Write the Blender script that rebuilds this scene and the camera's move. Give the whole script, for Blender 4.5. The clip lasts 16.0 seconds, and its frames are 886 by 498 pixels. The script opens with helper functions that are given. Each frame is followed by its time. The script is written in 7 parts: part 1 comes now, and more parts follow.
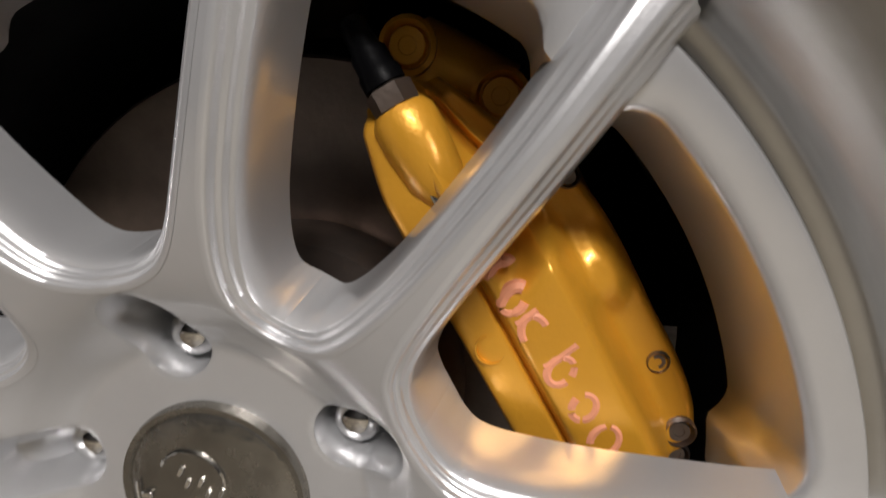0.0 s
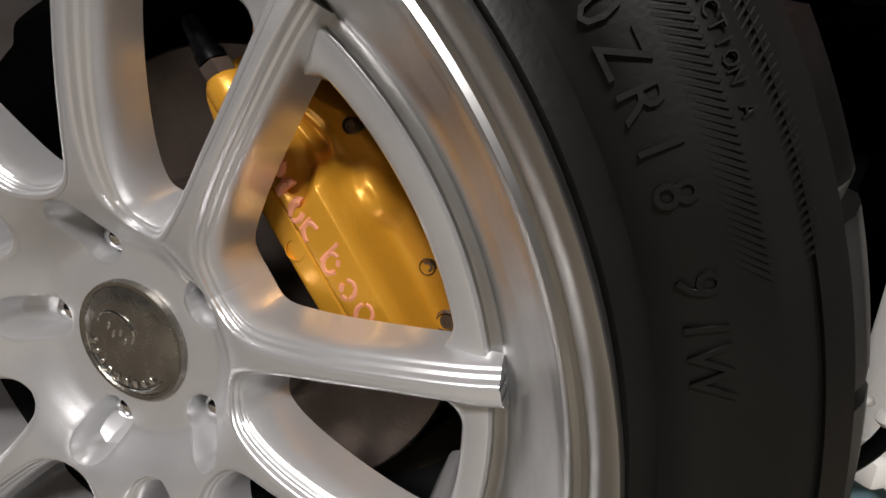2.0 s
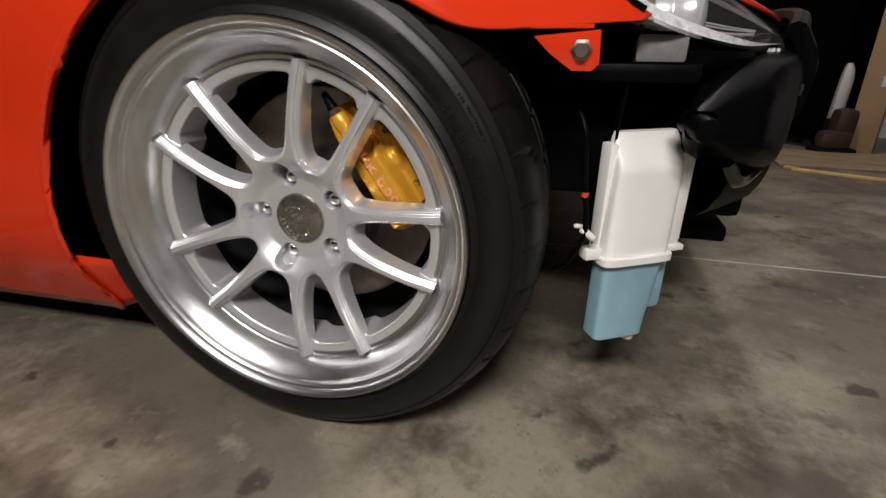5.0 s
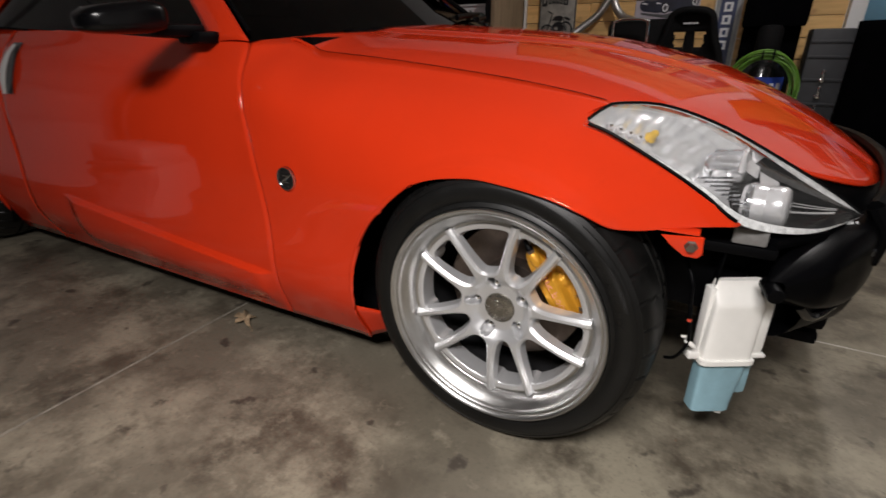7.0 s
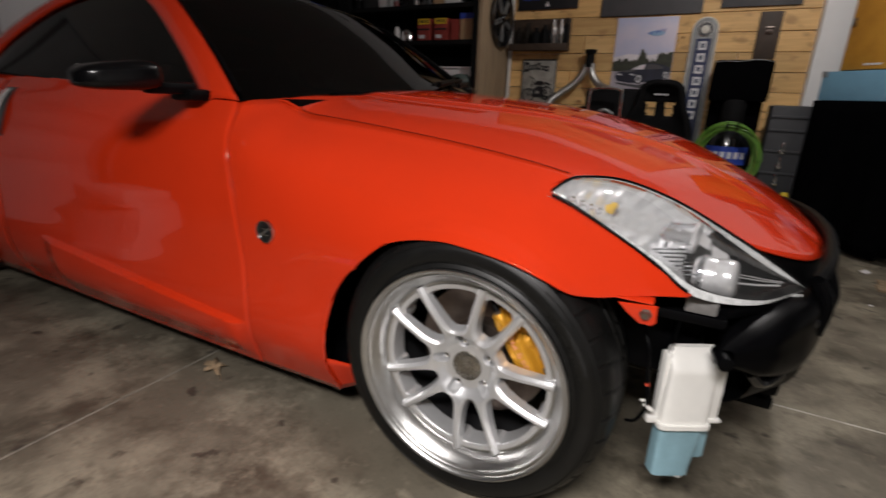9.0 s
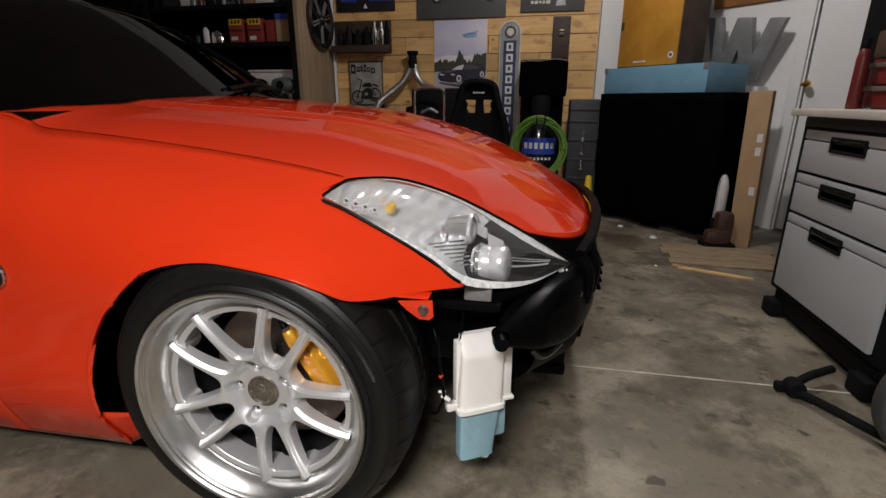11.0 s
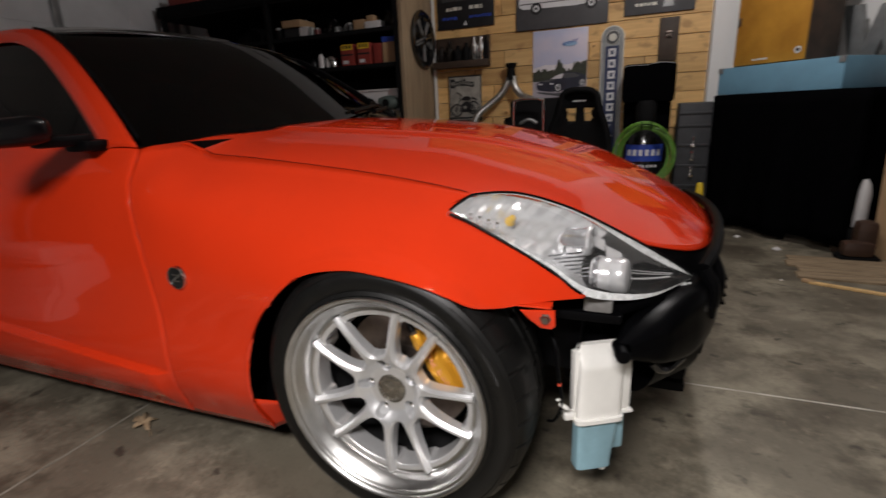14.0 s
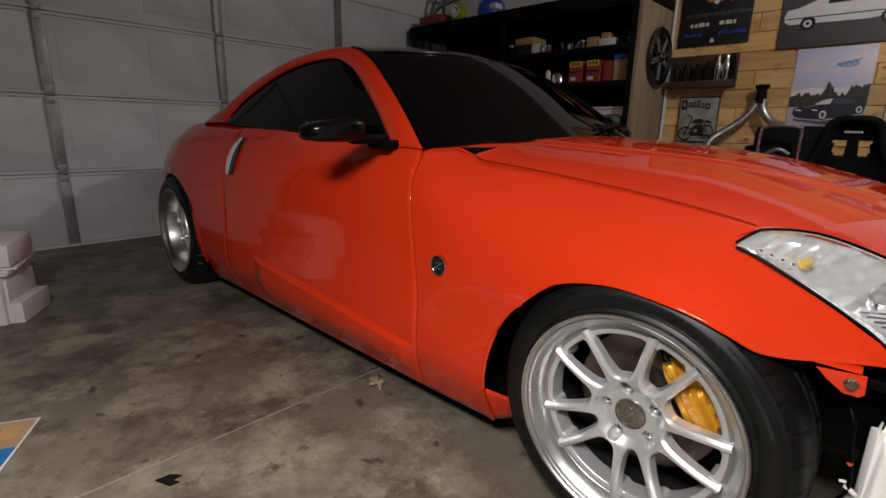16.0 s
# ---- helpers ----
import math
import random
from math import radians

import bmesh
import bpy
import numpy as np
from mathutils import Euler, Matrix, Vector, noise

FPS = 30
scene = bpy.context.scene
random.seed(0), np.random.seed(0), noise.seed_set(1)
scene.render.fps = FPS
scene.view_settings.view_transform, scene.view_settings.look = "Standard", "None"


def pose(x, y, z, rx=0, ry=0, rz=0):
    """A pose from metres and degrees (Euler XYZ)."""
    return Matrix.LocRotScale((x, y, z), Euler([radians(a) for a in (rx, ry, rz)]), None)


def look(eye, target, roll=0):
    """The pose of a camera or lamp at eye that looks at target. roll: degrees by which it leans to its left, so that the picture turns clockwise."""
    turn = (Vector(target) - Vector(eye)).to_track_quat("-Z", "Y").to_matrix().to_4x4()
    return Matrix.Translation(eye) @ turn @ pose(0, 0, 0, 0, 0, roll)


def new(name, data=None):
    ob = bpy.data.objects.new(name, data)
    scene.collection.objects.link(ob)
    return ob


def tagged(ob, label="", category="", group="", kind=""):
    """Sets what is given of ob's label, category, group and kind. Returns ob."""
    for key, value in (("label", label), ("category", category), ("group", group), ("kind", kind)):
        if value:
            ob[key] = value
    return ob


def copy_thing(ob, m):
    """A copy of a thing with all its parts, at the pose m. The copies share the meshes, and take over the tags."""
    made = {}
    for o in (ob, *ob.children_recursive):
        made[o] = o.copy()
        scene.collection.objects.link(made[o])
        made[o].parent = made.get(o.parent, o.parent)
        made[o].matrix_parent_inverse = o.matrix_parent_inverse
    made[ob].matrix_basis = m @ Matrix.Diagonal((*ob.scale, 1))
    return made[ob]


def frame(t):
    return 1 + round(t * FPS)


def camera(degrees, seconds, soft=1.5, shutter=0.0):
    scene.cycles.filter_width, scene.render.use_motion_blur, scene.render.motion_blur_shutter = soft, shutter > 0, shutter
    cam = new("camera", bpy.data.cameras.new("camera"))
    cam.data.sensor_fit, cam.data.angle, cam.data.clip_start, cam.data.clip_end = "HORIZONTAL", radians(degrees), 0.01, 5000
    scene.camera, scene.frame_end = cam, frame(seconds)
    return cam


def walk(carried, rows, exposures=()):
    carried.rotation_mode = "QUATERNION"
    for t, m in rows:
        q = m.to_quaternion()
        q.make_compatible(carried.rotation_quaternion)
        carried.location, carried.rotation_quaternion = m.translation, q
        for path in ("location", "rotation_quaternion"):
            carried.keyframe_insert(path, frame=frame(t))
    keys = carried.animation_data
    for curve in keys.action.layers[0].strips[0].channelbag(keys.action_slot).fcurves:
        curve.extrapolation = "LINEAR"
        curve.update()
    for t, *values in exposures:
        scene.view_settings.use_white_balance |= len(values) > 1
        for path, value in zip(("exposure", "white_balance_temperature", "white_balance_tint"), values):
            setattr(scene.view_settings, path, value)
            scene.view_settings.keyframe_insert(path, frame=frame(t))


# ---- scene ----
cam = camera(85.6, 16.0, 1.5, 0.3)
PATH = [
    (0, (0.092, -0.959, 0.449), (-0.109, 0.982, 0.011), 3.1),
    (0.3, (0.109, -0.967, 0.439), (-0.223, 0.936, -0.081), 2.8),
    (0.6, (0.124, -0.969, 0.432), (-0.213, 0.929, -0.102), 2.2),
    (1, (0.169, -0.957, 0.43), (-0.201, 0.94, -0.082), 4.3),
    (1.5, (0.196, -0.975, 0.446), (-0.29, 0.898, -0.062), 2.8),
    (2, (0.221, -1.0, 0.446), (-0.295, 0.856, -0.094), 2.2),
    (2.5, (0.219, -1.012, 0.444), (-0.286, 0.845, -0.099), 2.3),
    (3, (0.22, -1.022, 0.447), (-0.29, 0.842, -0.067), 2.5),
    (3.5, (0.22, -1.036, 0.449), (-0.237, 0.835, -0.091), 3.0),
    (4, (0.25, -1.085, 0.447), (-0.206, 0.764, -0.163), 1.8),
    (4.2, (0.275, -1.127, 0.461), (-0.143, 0.707, -0.22), 1.3),
    (6.3, (0.358, -1.63, 0.738), (-0.329, 0.049, -0.105), 1.4),
    (6.5, (0.352, -1.635, 0.782), (-0.381, 0.033, -0.043), 2.3),
    (7, (0.343, -1.666, 0.855), (-0.566, -0.071, 0.06), -0.7),
    (7.5, (0.311, -1.739, 0.884), (-0.863, -0.311, 0.122), -0.6),
    (8, (0.281, -1.802, 0.892), (-1.01, -0.471, 0.143), 1.5),
    (8.5, (0.301, -1.782, 0.899), (-0.95, -0.376, 0.22), 1.3),
    (9, (0.378, -1.677, 0.893), (-0.504, 0.011, 0.282), 2.0),
    (9.5, (0.452, -1.612, 0.889), (-0.077, 0.209, 0.251), 1.2),
    (10, (0.483, -1.606, 0.897), (0.07, 0.248, 0.271), 1.0),
    (10.2, (0.494, -1.599, 0.895), (0.098, 0.257, 0.264), 0.6),
    (12.5, (0.568, -1.584, 0.899), (0.264, 0.329, 0.402), -1.0),
    (13, (0.58, -1.592, 0.907), (0.289, 0.313, 0.373), -3.5),
    (13.5, (0.55, -1.61, 0.915), (0.155, 0.285, 0.409), -3.1),
    (14, (0.48, -1.652, 0.916), (-0.247, 0.129, 0.366), -2.6),
    (14.5, (0.43, -1.706, 0.944), (-0.627, -0.08, 0.457), -4.1),
    (15, (0.402, -1.731, 0.942), (-0.744, -0.173, 0.437), -2.3),
    (15.5, (0.366, -1.766, 0.937), (-0.892, -0.305, 0.407), -0.8),
    (16, (0.344, -1.784, 0.922), (-0.997, -0.382, 0.436), 1.1),
]
walk(cam, [(t, look(eye, target, roll)) for t, eye, target, roll in PATH], [(0.0, -0.15), (0.5, -0.40), (1.0, -0.65), (1.5, -0.45), (2.2, -0.12), (3.0, -0.18), (4.2, -0.16), (6.3, 0.0), (16.0, 0.0)])

# ---- light, world, exposure ----
world = bpy.data.worlds.new("night")
world.use_nodes = True
scene.world = world
world.node_tree.nodes["Background"].inputs[0].default_value = (0.02, 0.022, 0.028, 1)
world.node_tree.nodes["Background"].inputs[1].default_value = 0.3


def lamp(name, x, y, z, sx, sy, watts, colour=(1.0, 0.95, 0.93)):
    data = bpy.data.lights.new(name, "AREA")
    data.shape, data.size, data.size_y, data.energy, data.color = "RECTANGLE", sx, sy, watts, colour
    ob = new(name, data)
    ob.matrix_world = pose(x, y, z)
    return ob


def bulb(name, x, y, z, radius, watts, colour=(1.0, 0.95, 0.93)):
    data = bpy.data.lights.new(name, "POINT")
    data.shadow_soft_size, data.energy, data.color = radius, watts, colour
    ob = new(name, data)
    ob.matrix_world = pose(x, y, z)
    return ob


lamp("bay_light", 0.30, -2.25, 1.72, 0.70, 0.30, 68)
# bulb added out of view to lift the back wall and corner
bulb("ceiling_bulb", 0.80, 0.85, 2.55, 0.07, 70)


# ---- helpers ----
def ease(a, b, v):
    s = min(1.0, max(0.0, (v - a) / (b - a)))
    return s * s * (3 - 2 * s)


def spline(knots, v):
    """Smooth curve through (position, value) knots; values are numbers or tuples."""
    n = len(knots)
    if v <= knots[0][0]:
        return knots[0][1]
    if v >= knots[-1][0]:
        return knots[-1][1]
    i = next(k for k in range(n - 1) if v <= knots[k + 1][0])
    x0, x1 = knots[i][0], knots[i + 1][0]
    p = [np.atleast_1d(np.array(knots[min(max(k, 0), n - 1)][1], float)) for k in (i - 1, i, i + 1, i + 2)]
    xs = [knots[min(max(k, 0), n - 1)][0] for k in (i - 1, i, i + 1, i + 2)]
    m1 = (p[2] - p[0]) / max(xs[2] - xs[0], 1e-6)
    m2 = (p[3] - p[1]) / max(xs[3] - xs[1], 1e-6)
    h = x1 - x0
    s = (v - x0) / h
    out = (2 * s**3 - 3 * s**2 + 1) * p[1] + (s**3 - 2 * s**2 + s) * h * m1 + (3 * s**2 - 2 * s**3) * p[2] + (s**3 - s**2) * h * m2
    return float(out[0]) if len(out) == 1 else tuple(float(c) for c in out)


def along(points, u):
    """Point at u in 0..1 along a list of control points."""
    return spline([(k / (len(points) - 1), p) for k, p in enumerate(points)], u)


def mesh_of(bm, name, smooth=40):
    me = bpy.data.meshes.new(name)
    bmesh.ops.remove_doubles(bm, verts=bm.verts, dist=1e-6)
    bm.to_mesh(me)
    bm.free()
    if smooth:
        me.polygons.foreach_set("use_smooth", [True] * len(me.polygons))
        me.set_sharp_from_angle(angle=radians(smooth))
    return me


def part(name, bm, material, parent=None, label="", smooth=40, solid=0.0):
    me = bm if isinstance(bm, bpy.types.Mesh) else mesh_of(bm, name, smooth)
    if material and not me.materials:
        me.materials.append(material)
    ob = new(name, me)
    if parent:
        ob.parent = parent
        ob.matrix_parent_inverse = at_of(parent).inverted()
    if label:
        ob["label"] = label
    if solid:
        mod = ob.modifiers.new("thickness", "SOLIDIFY")
        mod.thickness, mod.offset = abs(solid), -1 if solid > 0 else 1
    return ob


def at_of(ob):
    """World matrix of a thing or part as built."""
    m = ob.matrix_basis
    if ob.parent:
        m = at_of(ob.parent) @ ob.matrix_parent_inverse @ m
    return m


def thing(name, x, y, z, label, category, group="", kind=""):
    ob = new(name)
    ob.empty_display_size = 0.1
    ob.matrix_basis = pose(x, y, z)
    return tagged(ob, label, category, group, kind)


def single(name, bm, material, label, category, group="", kind="", smooth=40):
    """A thing or piece of the setting that is one mesh."""
    return tagged(part(name, bm, material, None, "", smooth), label, category, group, kind)


def joined(*bms):
    out = bmesh.new()
    for b in bms:
        me = bpy.data.meshes.new("tmp")
        b.to_mesh(me)
        b.free()
        out.from_mesh(me)
        bpy.data.meshes.remove(me)
    return out


def box(cx, cy, cz, sx, sy, sz, bevel=0.0, m=None, seg=2):
    bm = bmesh.new()
    bmesh.ops.create_cube(bm, size=1.0)
    bmesh.ops.scale(bm, vec=(sx, sy, sz), verts=bm.verts)
    if bevel:
        bmesh.ops.bevel(bm, geom=bm.edges[:] + bm.verts[:], offset=bevel, segments=seg, profile=0.6, affect="EDGES")
    bmesh.ops.translate(bm, vec=(cx, cy, cz), verts=bm.verts)
    if m:
        bm.transform(m)
    return bm


def lathe(profile, axis="y", centre=(0, 0, 0), seg=64, wobble=None):
    """Profile of (radius, height along the axis)."""
    bm = bmesh.new()
    cx, cy, cz = centre
    rings = []
    for k in range(seg):
        a = 2 * math.pi * k / seg
        c, s = math.cos(a), math.sin(a)
        ring = []
        for j, (r, h) in enumerate(profile):
            rr = r + (wobble(j, a) if wobble else 0)
            p = {"y": (rr * c, h, rr * s), "z": (rr * c, rr * s, h), "x": (h, rr * c, rr * s)}[axis]
            ring.append(bm.verts.new((cx + p[0], cy + p[1], cz + p[2])))
        rings.append(ring)
    for k in range(seg):
        a, b = rings[k], rings[(k + 1) % seg]
        for j in range(len(profile) - 1):
            quad = (a[j], a[j + 1], b[j + 1], b[j])
            try:
                bm.faces.new(quad)
            except ValueError:
                pass
    bmesh.ops.remove_doubles(bm, verts=bm.verts, dist=1e-6)
    bmesh.ops.recalc_face_normals(bm, faces=bm.faces)
    return bm


def tube(points, r, seg=10, steps=0, closed=False):
    """A round bar along points; steps > 0 smooths the path."""
    if steps:
        points = [along(points, k / steps) for k in range(steps + 1)]
    pts = [Vector(p) for p in points]
    bm = bmesh.new()
    rings = []
    n = len(pts)
    ref = Vector((0, 0, 1))
    for i, p in enumerate(pts):
        d = (pts[(i + 1) % n] - pts[i - 1]) if closed else (pts[min(i + 1, n - 1)] - pts[max(i - 1, 0)])
        d.normalize()
        if abs(d.dot(ref)) > 0.95:
            ref = Vector((1, 0, 0)) if abs(d.x) < 0.9 else Vector((0, 1, 0))
        a = d.cross(ref).normalized()
        b = d.cross(a).normalized()
        rad = r[i] if isinstance(r, (list, tuple)) else r
        rings.append([bm.verts.new(p + rad * (math.cos(t) * a + math.sin(t) * b)) for t in (2 * math.pi * k / seg for k in range(seg))])
    for i in range(n if closed else n - 1):
        a, b = rings[i], rings[(i + 1) % n]
        for k in range(seg):
            bm.faces.new((a[k], a[(k + 1) % seg], b[(k + 1) % seg], b[k]))
    if not closed:
        bm.faces.new(rings[0][::-1])
        bm.faces.new(rings[-1])
    bmesh.ops.recalc_face_normals(bm, faces=bm.faces)
    return bm


def rod(p, q, r, seg=16, bevel=0.0):
    bm = tube([p, q], r, seg)
    if bevel:
        caps = [f for f in bm.faces if len(f.verts) > 4]
        bmesh.ops.bevel(bm, geom=list({e for f in caps for e in f.edges}), offset=bevel, segments=2, profile=0.5, affect="EDGES")
    return bm


def grid(fn, nu, nv, flip=False):
    """Surface of fn(u, v), u and v in 0..1."""
    bm = bmesh.new()
    vs = [[bm.verts.new(fn(i / nu, j / nv)) for j in range(nv + 1)] for i in range(nu + 1)]
    for i in range(nu):
        for j in range(nv):
            q = (vs[i][j], vs[i + 1][j], vs[i + 1][j + 1], vs[i][j + 1])
            try:
                bm.faces.new(q[::-1] if flip else q)
            except ValueError:
                pass
    return bm


def prism(outline, depth, m=None, bevel=0.0):
    """Flat outline in x, z pushed along +y by depth."""
    bm = bmesh.new()
    a = [bm.verts.new((x, 0, z)) for x, z in outline]
    b = [bm.verts.new((x, depth, z)) for x, z in outline]
    n = len(a)
    bm.faces.new(a)
    bm.faces.new(b[::-1])
    for i in range(n):
        bm.faces.new((a[i], b[i], b[(i + 1) % n], a[(i + 1) % n]))
    bmesh.ops.recalc_face_normals(bm, faces=bm.faces)
    if bevel:
        bmesh.ops.bevel(bm, geom=bm.edges[:], offset=bevel, segments=2, profile=0.6, affect="EDGES")
    if m:
        bm.transform(m)
    return bm


def mirrored(bm):
    """The same on the far side of the car's centre plane."""
    bm.transform(Matrix.Diagonal((1, -1, 1, 1)))
    bmesh.ops.reverse_faces(bm, faces=bm.faces)
    return bm


# ---- materials ----
def mat(name, colour, rough=0.5, metal=0.0, vary=0.0, scale=8.0, grain=0.0, grain_scale=120.0, coat=0.0, spread=0.0, second=None, island=0.0, stretch=(1, 1, 1), sheen=0.0):
    """Principled surface: colour mottled at one scale, roughness varied, fine relief at another."""
    m = bpy.data.materials.new(name)
    m.use_nodes = True
    nt = m.node_tree
    b = nt.nodes["Principled BSDF"]
    b.inputs["Base Color"].default_value = (*colour, 1)
    b.inputs["Roughness"].default_value = rough
    b.inputs["Metallic"].default_value = metal
    b.inputs["Coat Weight"].default_value = coat
    b.inputs["Coat Roughness"].default_value = 0.03
    if sheen:
        b.inputs["Sheen Weight"].default_value = sheen
    tc = nt.nodes.new("ShaderNodeTexCoord")
    mp = nt.nodes.new("ShaderNodeMapping")
    mp.inputs["Scale"].default_value = stretch
    nt.links.new(tc.outputs["Object"], mp.inputs[0])
    if vary or spread:
        n = nt.nodes.new("ShaderNodeTexNoise")
        n.inputs["Scale"].default_value, n.inputs["Detail"].default_value, n.inputs["Roughness"].default_value = scale, 6, 0.6
        nt.links.new(mp.outputs[0], n.inputs["Vector"])
        if vary:
            mix = nt.nodes.new("ShaderNodeMix")
            mix.data_type = "RGBA"
            dark = second or tuple(c * (1 - vary) for c in colour)
            mix.inputs[6].default_value, mix.inputs[7].default_value = (*dark, 1), (*colour, 1)
            ramp = nt.nodes.new("ShaderNodeMapRange")
            ramp.inputs[1].default_value, ramp.inputs[2].default_value = 0.32, 0.68
            nt.links.new(n.outputs[0], ramp.inputs[0])
            nt.links.new(ramp.outputs[0], mix.inputs[0])
            out = mix.outputs[2]
            if island:
                oi = nt.nodes.new("ShaderNodeObjectInfo")
                hsv = nt.nodes.new("ShaderNodeHueSaturation")
                mr = nt.nodes.new("ShaderNodeMapRange")
                mr.inputs[3].default_value, mr.inputs[4].default_value = 1 - island, 1 + island
                nt.links.new(oi.outputs["Random"], mr.inputs[0])
                nt.links.new(mr.outputs[0], hsv.inputs["Value"])
                nt.links.new(out, hsv.inputs["Color"])
                out = hsv.outputs[0]
            nt.links.new(out, b.inputs["Base Color"])
        if spread:
            mr = nt.nodes.new("ShaderNodeMapRange")
            mr.inputs[3].default_value, mr.inputs[4].default_value = max(0.02, rough - spread), min(1, rough + spread)
            nt.links.new(n.outputs[0], mr.inputs[0])
            nt.links.new(mr.outputs[0], b.inputs["Roughness"])
    if grain:
        g = nt.nodes.new("ShaderNodeTexNoise")
        g.inputs["Scale"].default_value, g.inputs["Detail"].default_value = grain_scale, 4
        nt.links.new(mp.outputs[0], g.inputs["Vector"])
        bump = nt.nodes.new("ShaderNodeBump")
        bump.inputs["Strength"].default_value, bump.inputs["Distance"].default_value = grain, 0.002
        nt.links.new(g.outputs[0], bump.inputs["Height"])
        nt.links.new(bump.outputs[0], b.inputs["Normal"])
    return m


def pane_material(name, tint, haze=0.0, rough=0.03, ior=1.5):
    """Thin tinted glass: what passes is darkened, and the surface mirrors by the angle."""
    m = bpy.data.materials.new(name)
    m.use_nodes = True
    nt = m.node_tree
    nt.nodes.remove(nt.nodes["Principled BSDF"])
    clear = nt.nodes.new("ShaderNodeBsdfTransparent")
    clear.inputs[0].default_value = (*tint, 1)
    gloss = nt.nodes.new("ShaderNodeBsdfGlossy")
    gloss.inputs["Roughness"].default_value = rough
    fres = nt.nodes.new("ShaderNodeFresnel")
    fres.inputs[0].default_value = ior
    mix = nt.nodes.new("ShaderNodeMixShader")
    nt.links.new(fres.outputs[0], mix.inputs[0])
    nt.links.new(clear.outputs[0], mix.inputs[1])
    nt.links.new(gloss.outputs[0], mix.inputs[2])
    out = mix.outputs[0]
    if haze:  # weathered surface scatters a little
        milk = nt.nodes.new("ShaderNodeBsdfDiffuse")
        milk.inputs[0].default_value = (0.9, 0.9, 0.88, 1)
        both = nt.nodes.new("ShaderNodeMixShader")
        both.inputs[0].default_value = haze
        nt.links.new(out, both.inputs[1])
        nt.links.new(milk.outputs[0], both.inputs[2])
        out = both.outputs[0]
    nt.links.new(out, nt.nodes["Material Output"].inputs[0])
    return m


PAINT = mat("red_paint", (0.65, 0.036, 0.008), 0.6, 0.0, 0.07, 3.0, 0.004, 300, coat=1.0)
PAINT.node_tree.nodes["Principled BSDF"].inputs["Coat Roughness"].default_value = 0.035
PAINT.node_tree.nodes["Principled BSDF"].inputs["Specular IOR Level"].default_value = 0.0
BLACK = mat("black_plastic", (0.0025, 0.0025, 0.003), 0.40, 0, 0.3, 30, 0.10, 300)
MIRRORBLACK = mat("satin_black_shell", (0.0025, 0.0025, 0.003), 0.20, 0, 0.2, 30, 0.05, 400)
GLOSSBLACK = mat("black_paint", (0.008, 0.008, 0.009), 0.2, 0, coat=0.6)
STEELDARK = mat("black_steel", (0.0022, 0.0022, 0.0027), 0.28, 0.0, 0.3, 20, 0.06, 200)
RUBBER = mat("tyre_rubber", (0.0052, 0.0052, 0.0050), 0.44, 0, 0.45, 14, 0.05, 420, spread=0.12)
SILVER = mat("silver_wheel_paint", (0.71, 0.715, 0.725), 0.30, 0.64, 0.05, 40, 0.03, 900, coat=0.5, spread=0.04)
POLISH = mat("polished_lip", (0.62, 0.62, 0.61), 0.31, 1.0, 0.18, 22, 0.006, 400, spread=0.06, stretch=(1, 4, 1))
CHROME = mat("chrome", (0.8, 0.8, 0.8), 0.07, 1.0)
BARREL = mat("dark_barrel", (0.03, 0.03, 0.032), 0.5, 0.2, 0.3, 20, 0.1, 200)
IRON = mat("brake_iron", (0.26, 0.21, 0.18), 0.38, 0.9, 0.4, 25, 0.1, 300)
GOLD = mat("gold_caliper_paint", (0.74, 0.355, 0.030), 0.36, 0.35, 0.14, 18, 0.10, 500, coat=0.2)
SALMON = mat("salmon_lettering", (0.90, 0.36, 0.20), 0.5, 0, 0.25, 60)
GLASS = pane_material("tinted_glass", (0.012, 0.012, 0.012), ior=1.36)
LENS = pane_material("lamp_lens", (0.98, 0.985, 0.985), 0.02, 0.04)
WHITEPLASTIC = mat("white_plastic", (0.85, 0.84, 0.80), 0.42, 0, 0.1, 12, 0.05, 300)
BLUEPLASTIC = mat("washer_blue_plastic", (0.29, 0.48, 0.56), 0.35, 0, 0.3, 10, 0.05, 300)
ALLOY = mat("satin_aluminium", (0.86, 0.86, 0.86), 0.32, 0.35, 0.1, 20)
# near-black stands in for unlit space, so glass and paint reflect little
UNLITWALL = mat("unlit_wall_dark", (0.022, 0.021, 0.020), 0.8, 0, 0.1, 3, 0.1, 100)
for m, s in ((MIRRORBLACK, 0.25), (BLACK, 0.06), (STEELDARK, 0.035), (RUBBER, 0.34)):
    m.node_tree.nodes["Principled BSDF"].inputs["Specular IOR Level"].default_value = s
FILLER = mat("pale_joint_filler", (0.68, 0.65, 0.58), 0.8, 0, 0.5, 14, 0.3, 200, second=(0.34, 0.31, 0.26))

DIRTYFILLER = mat("dirty_joint_filler", (0.34, 0.315, 0.26), 0.8, 0, 0.5, 14, 0.3, 200, second=(0.15, 0.135, 0.11))


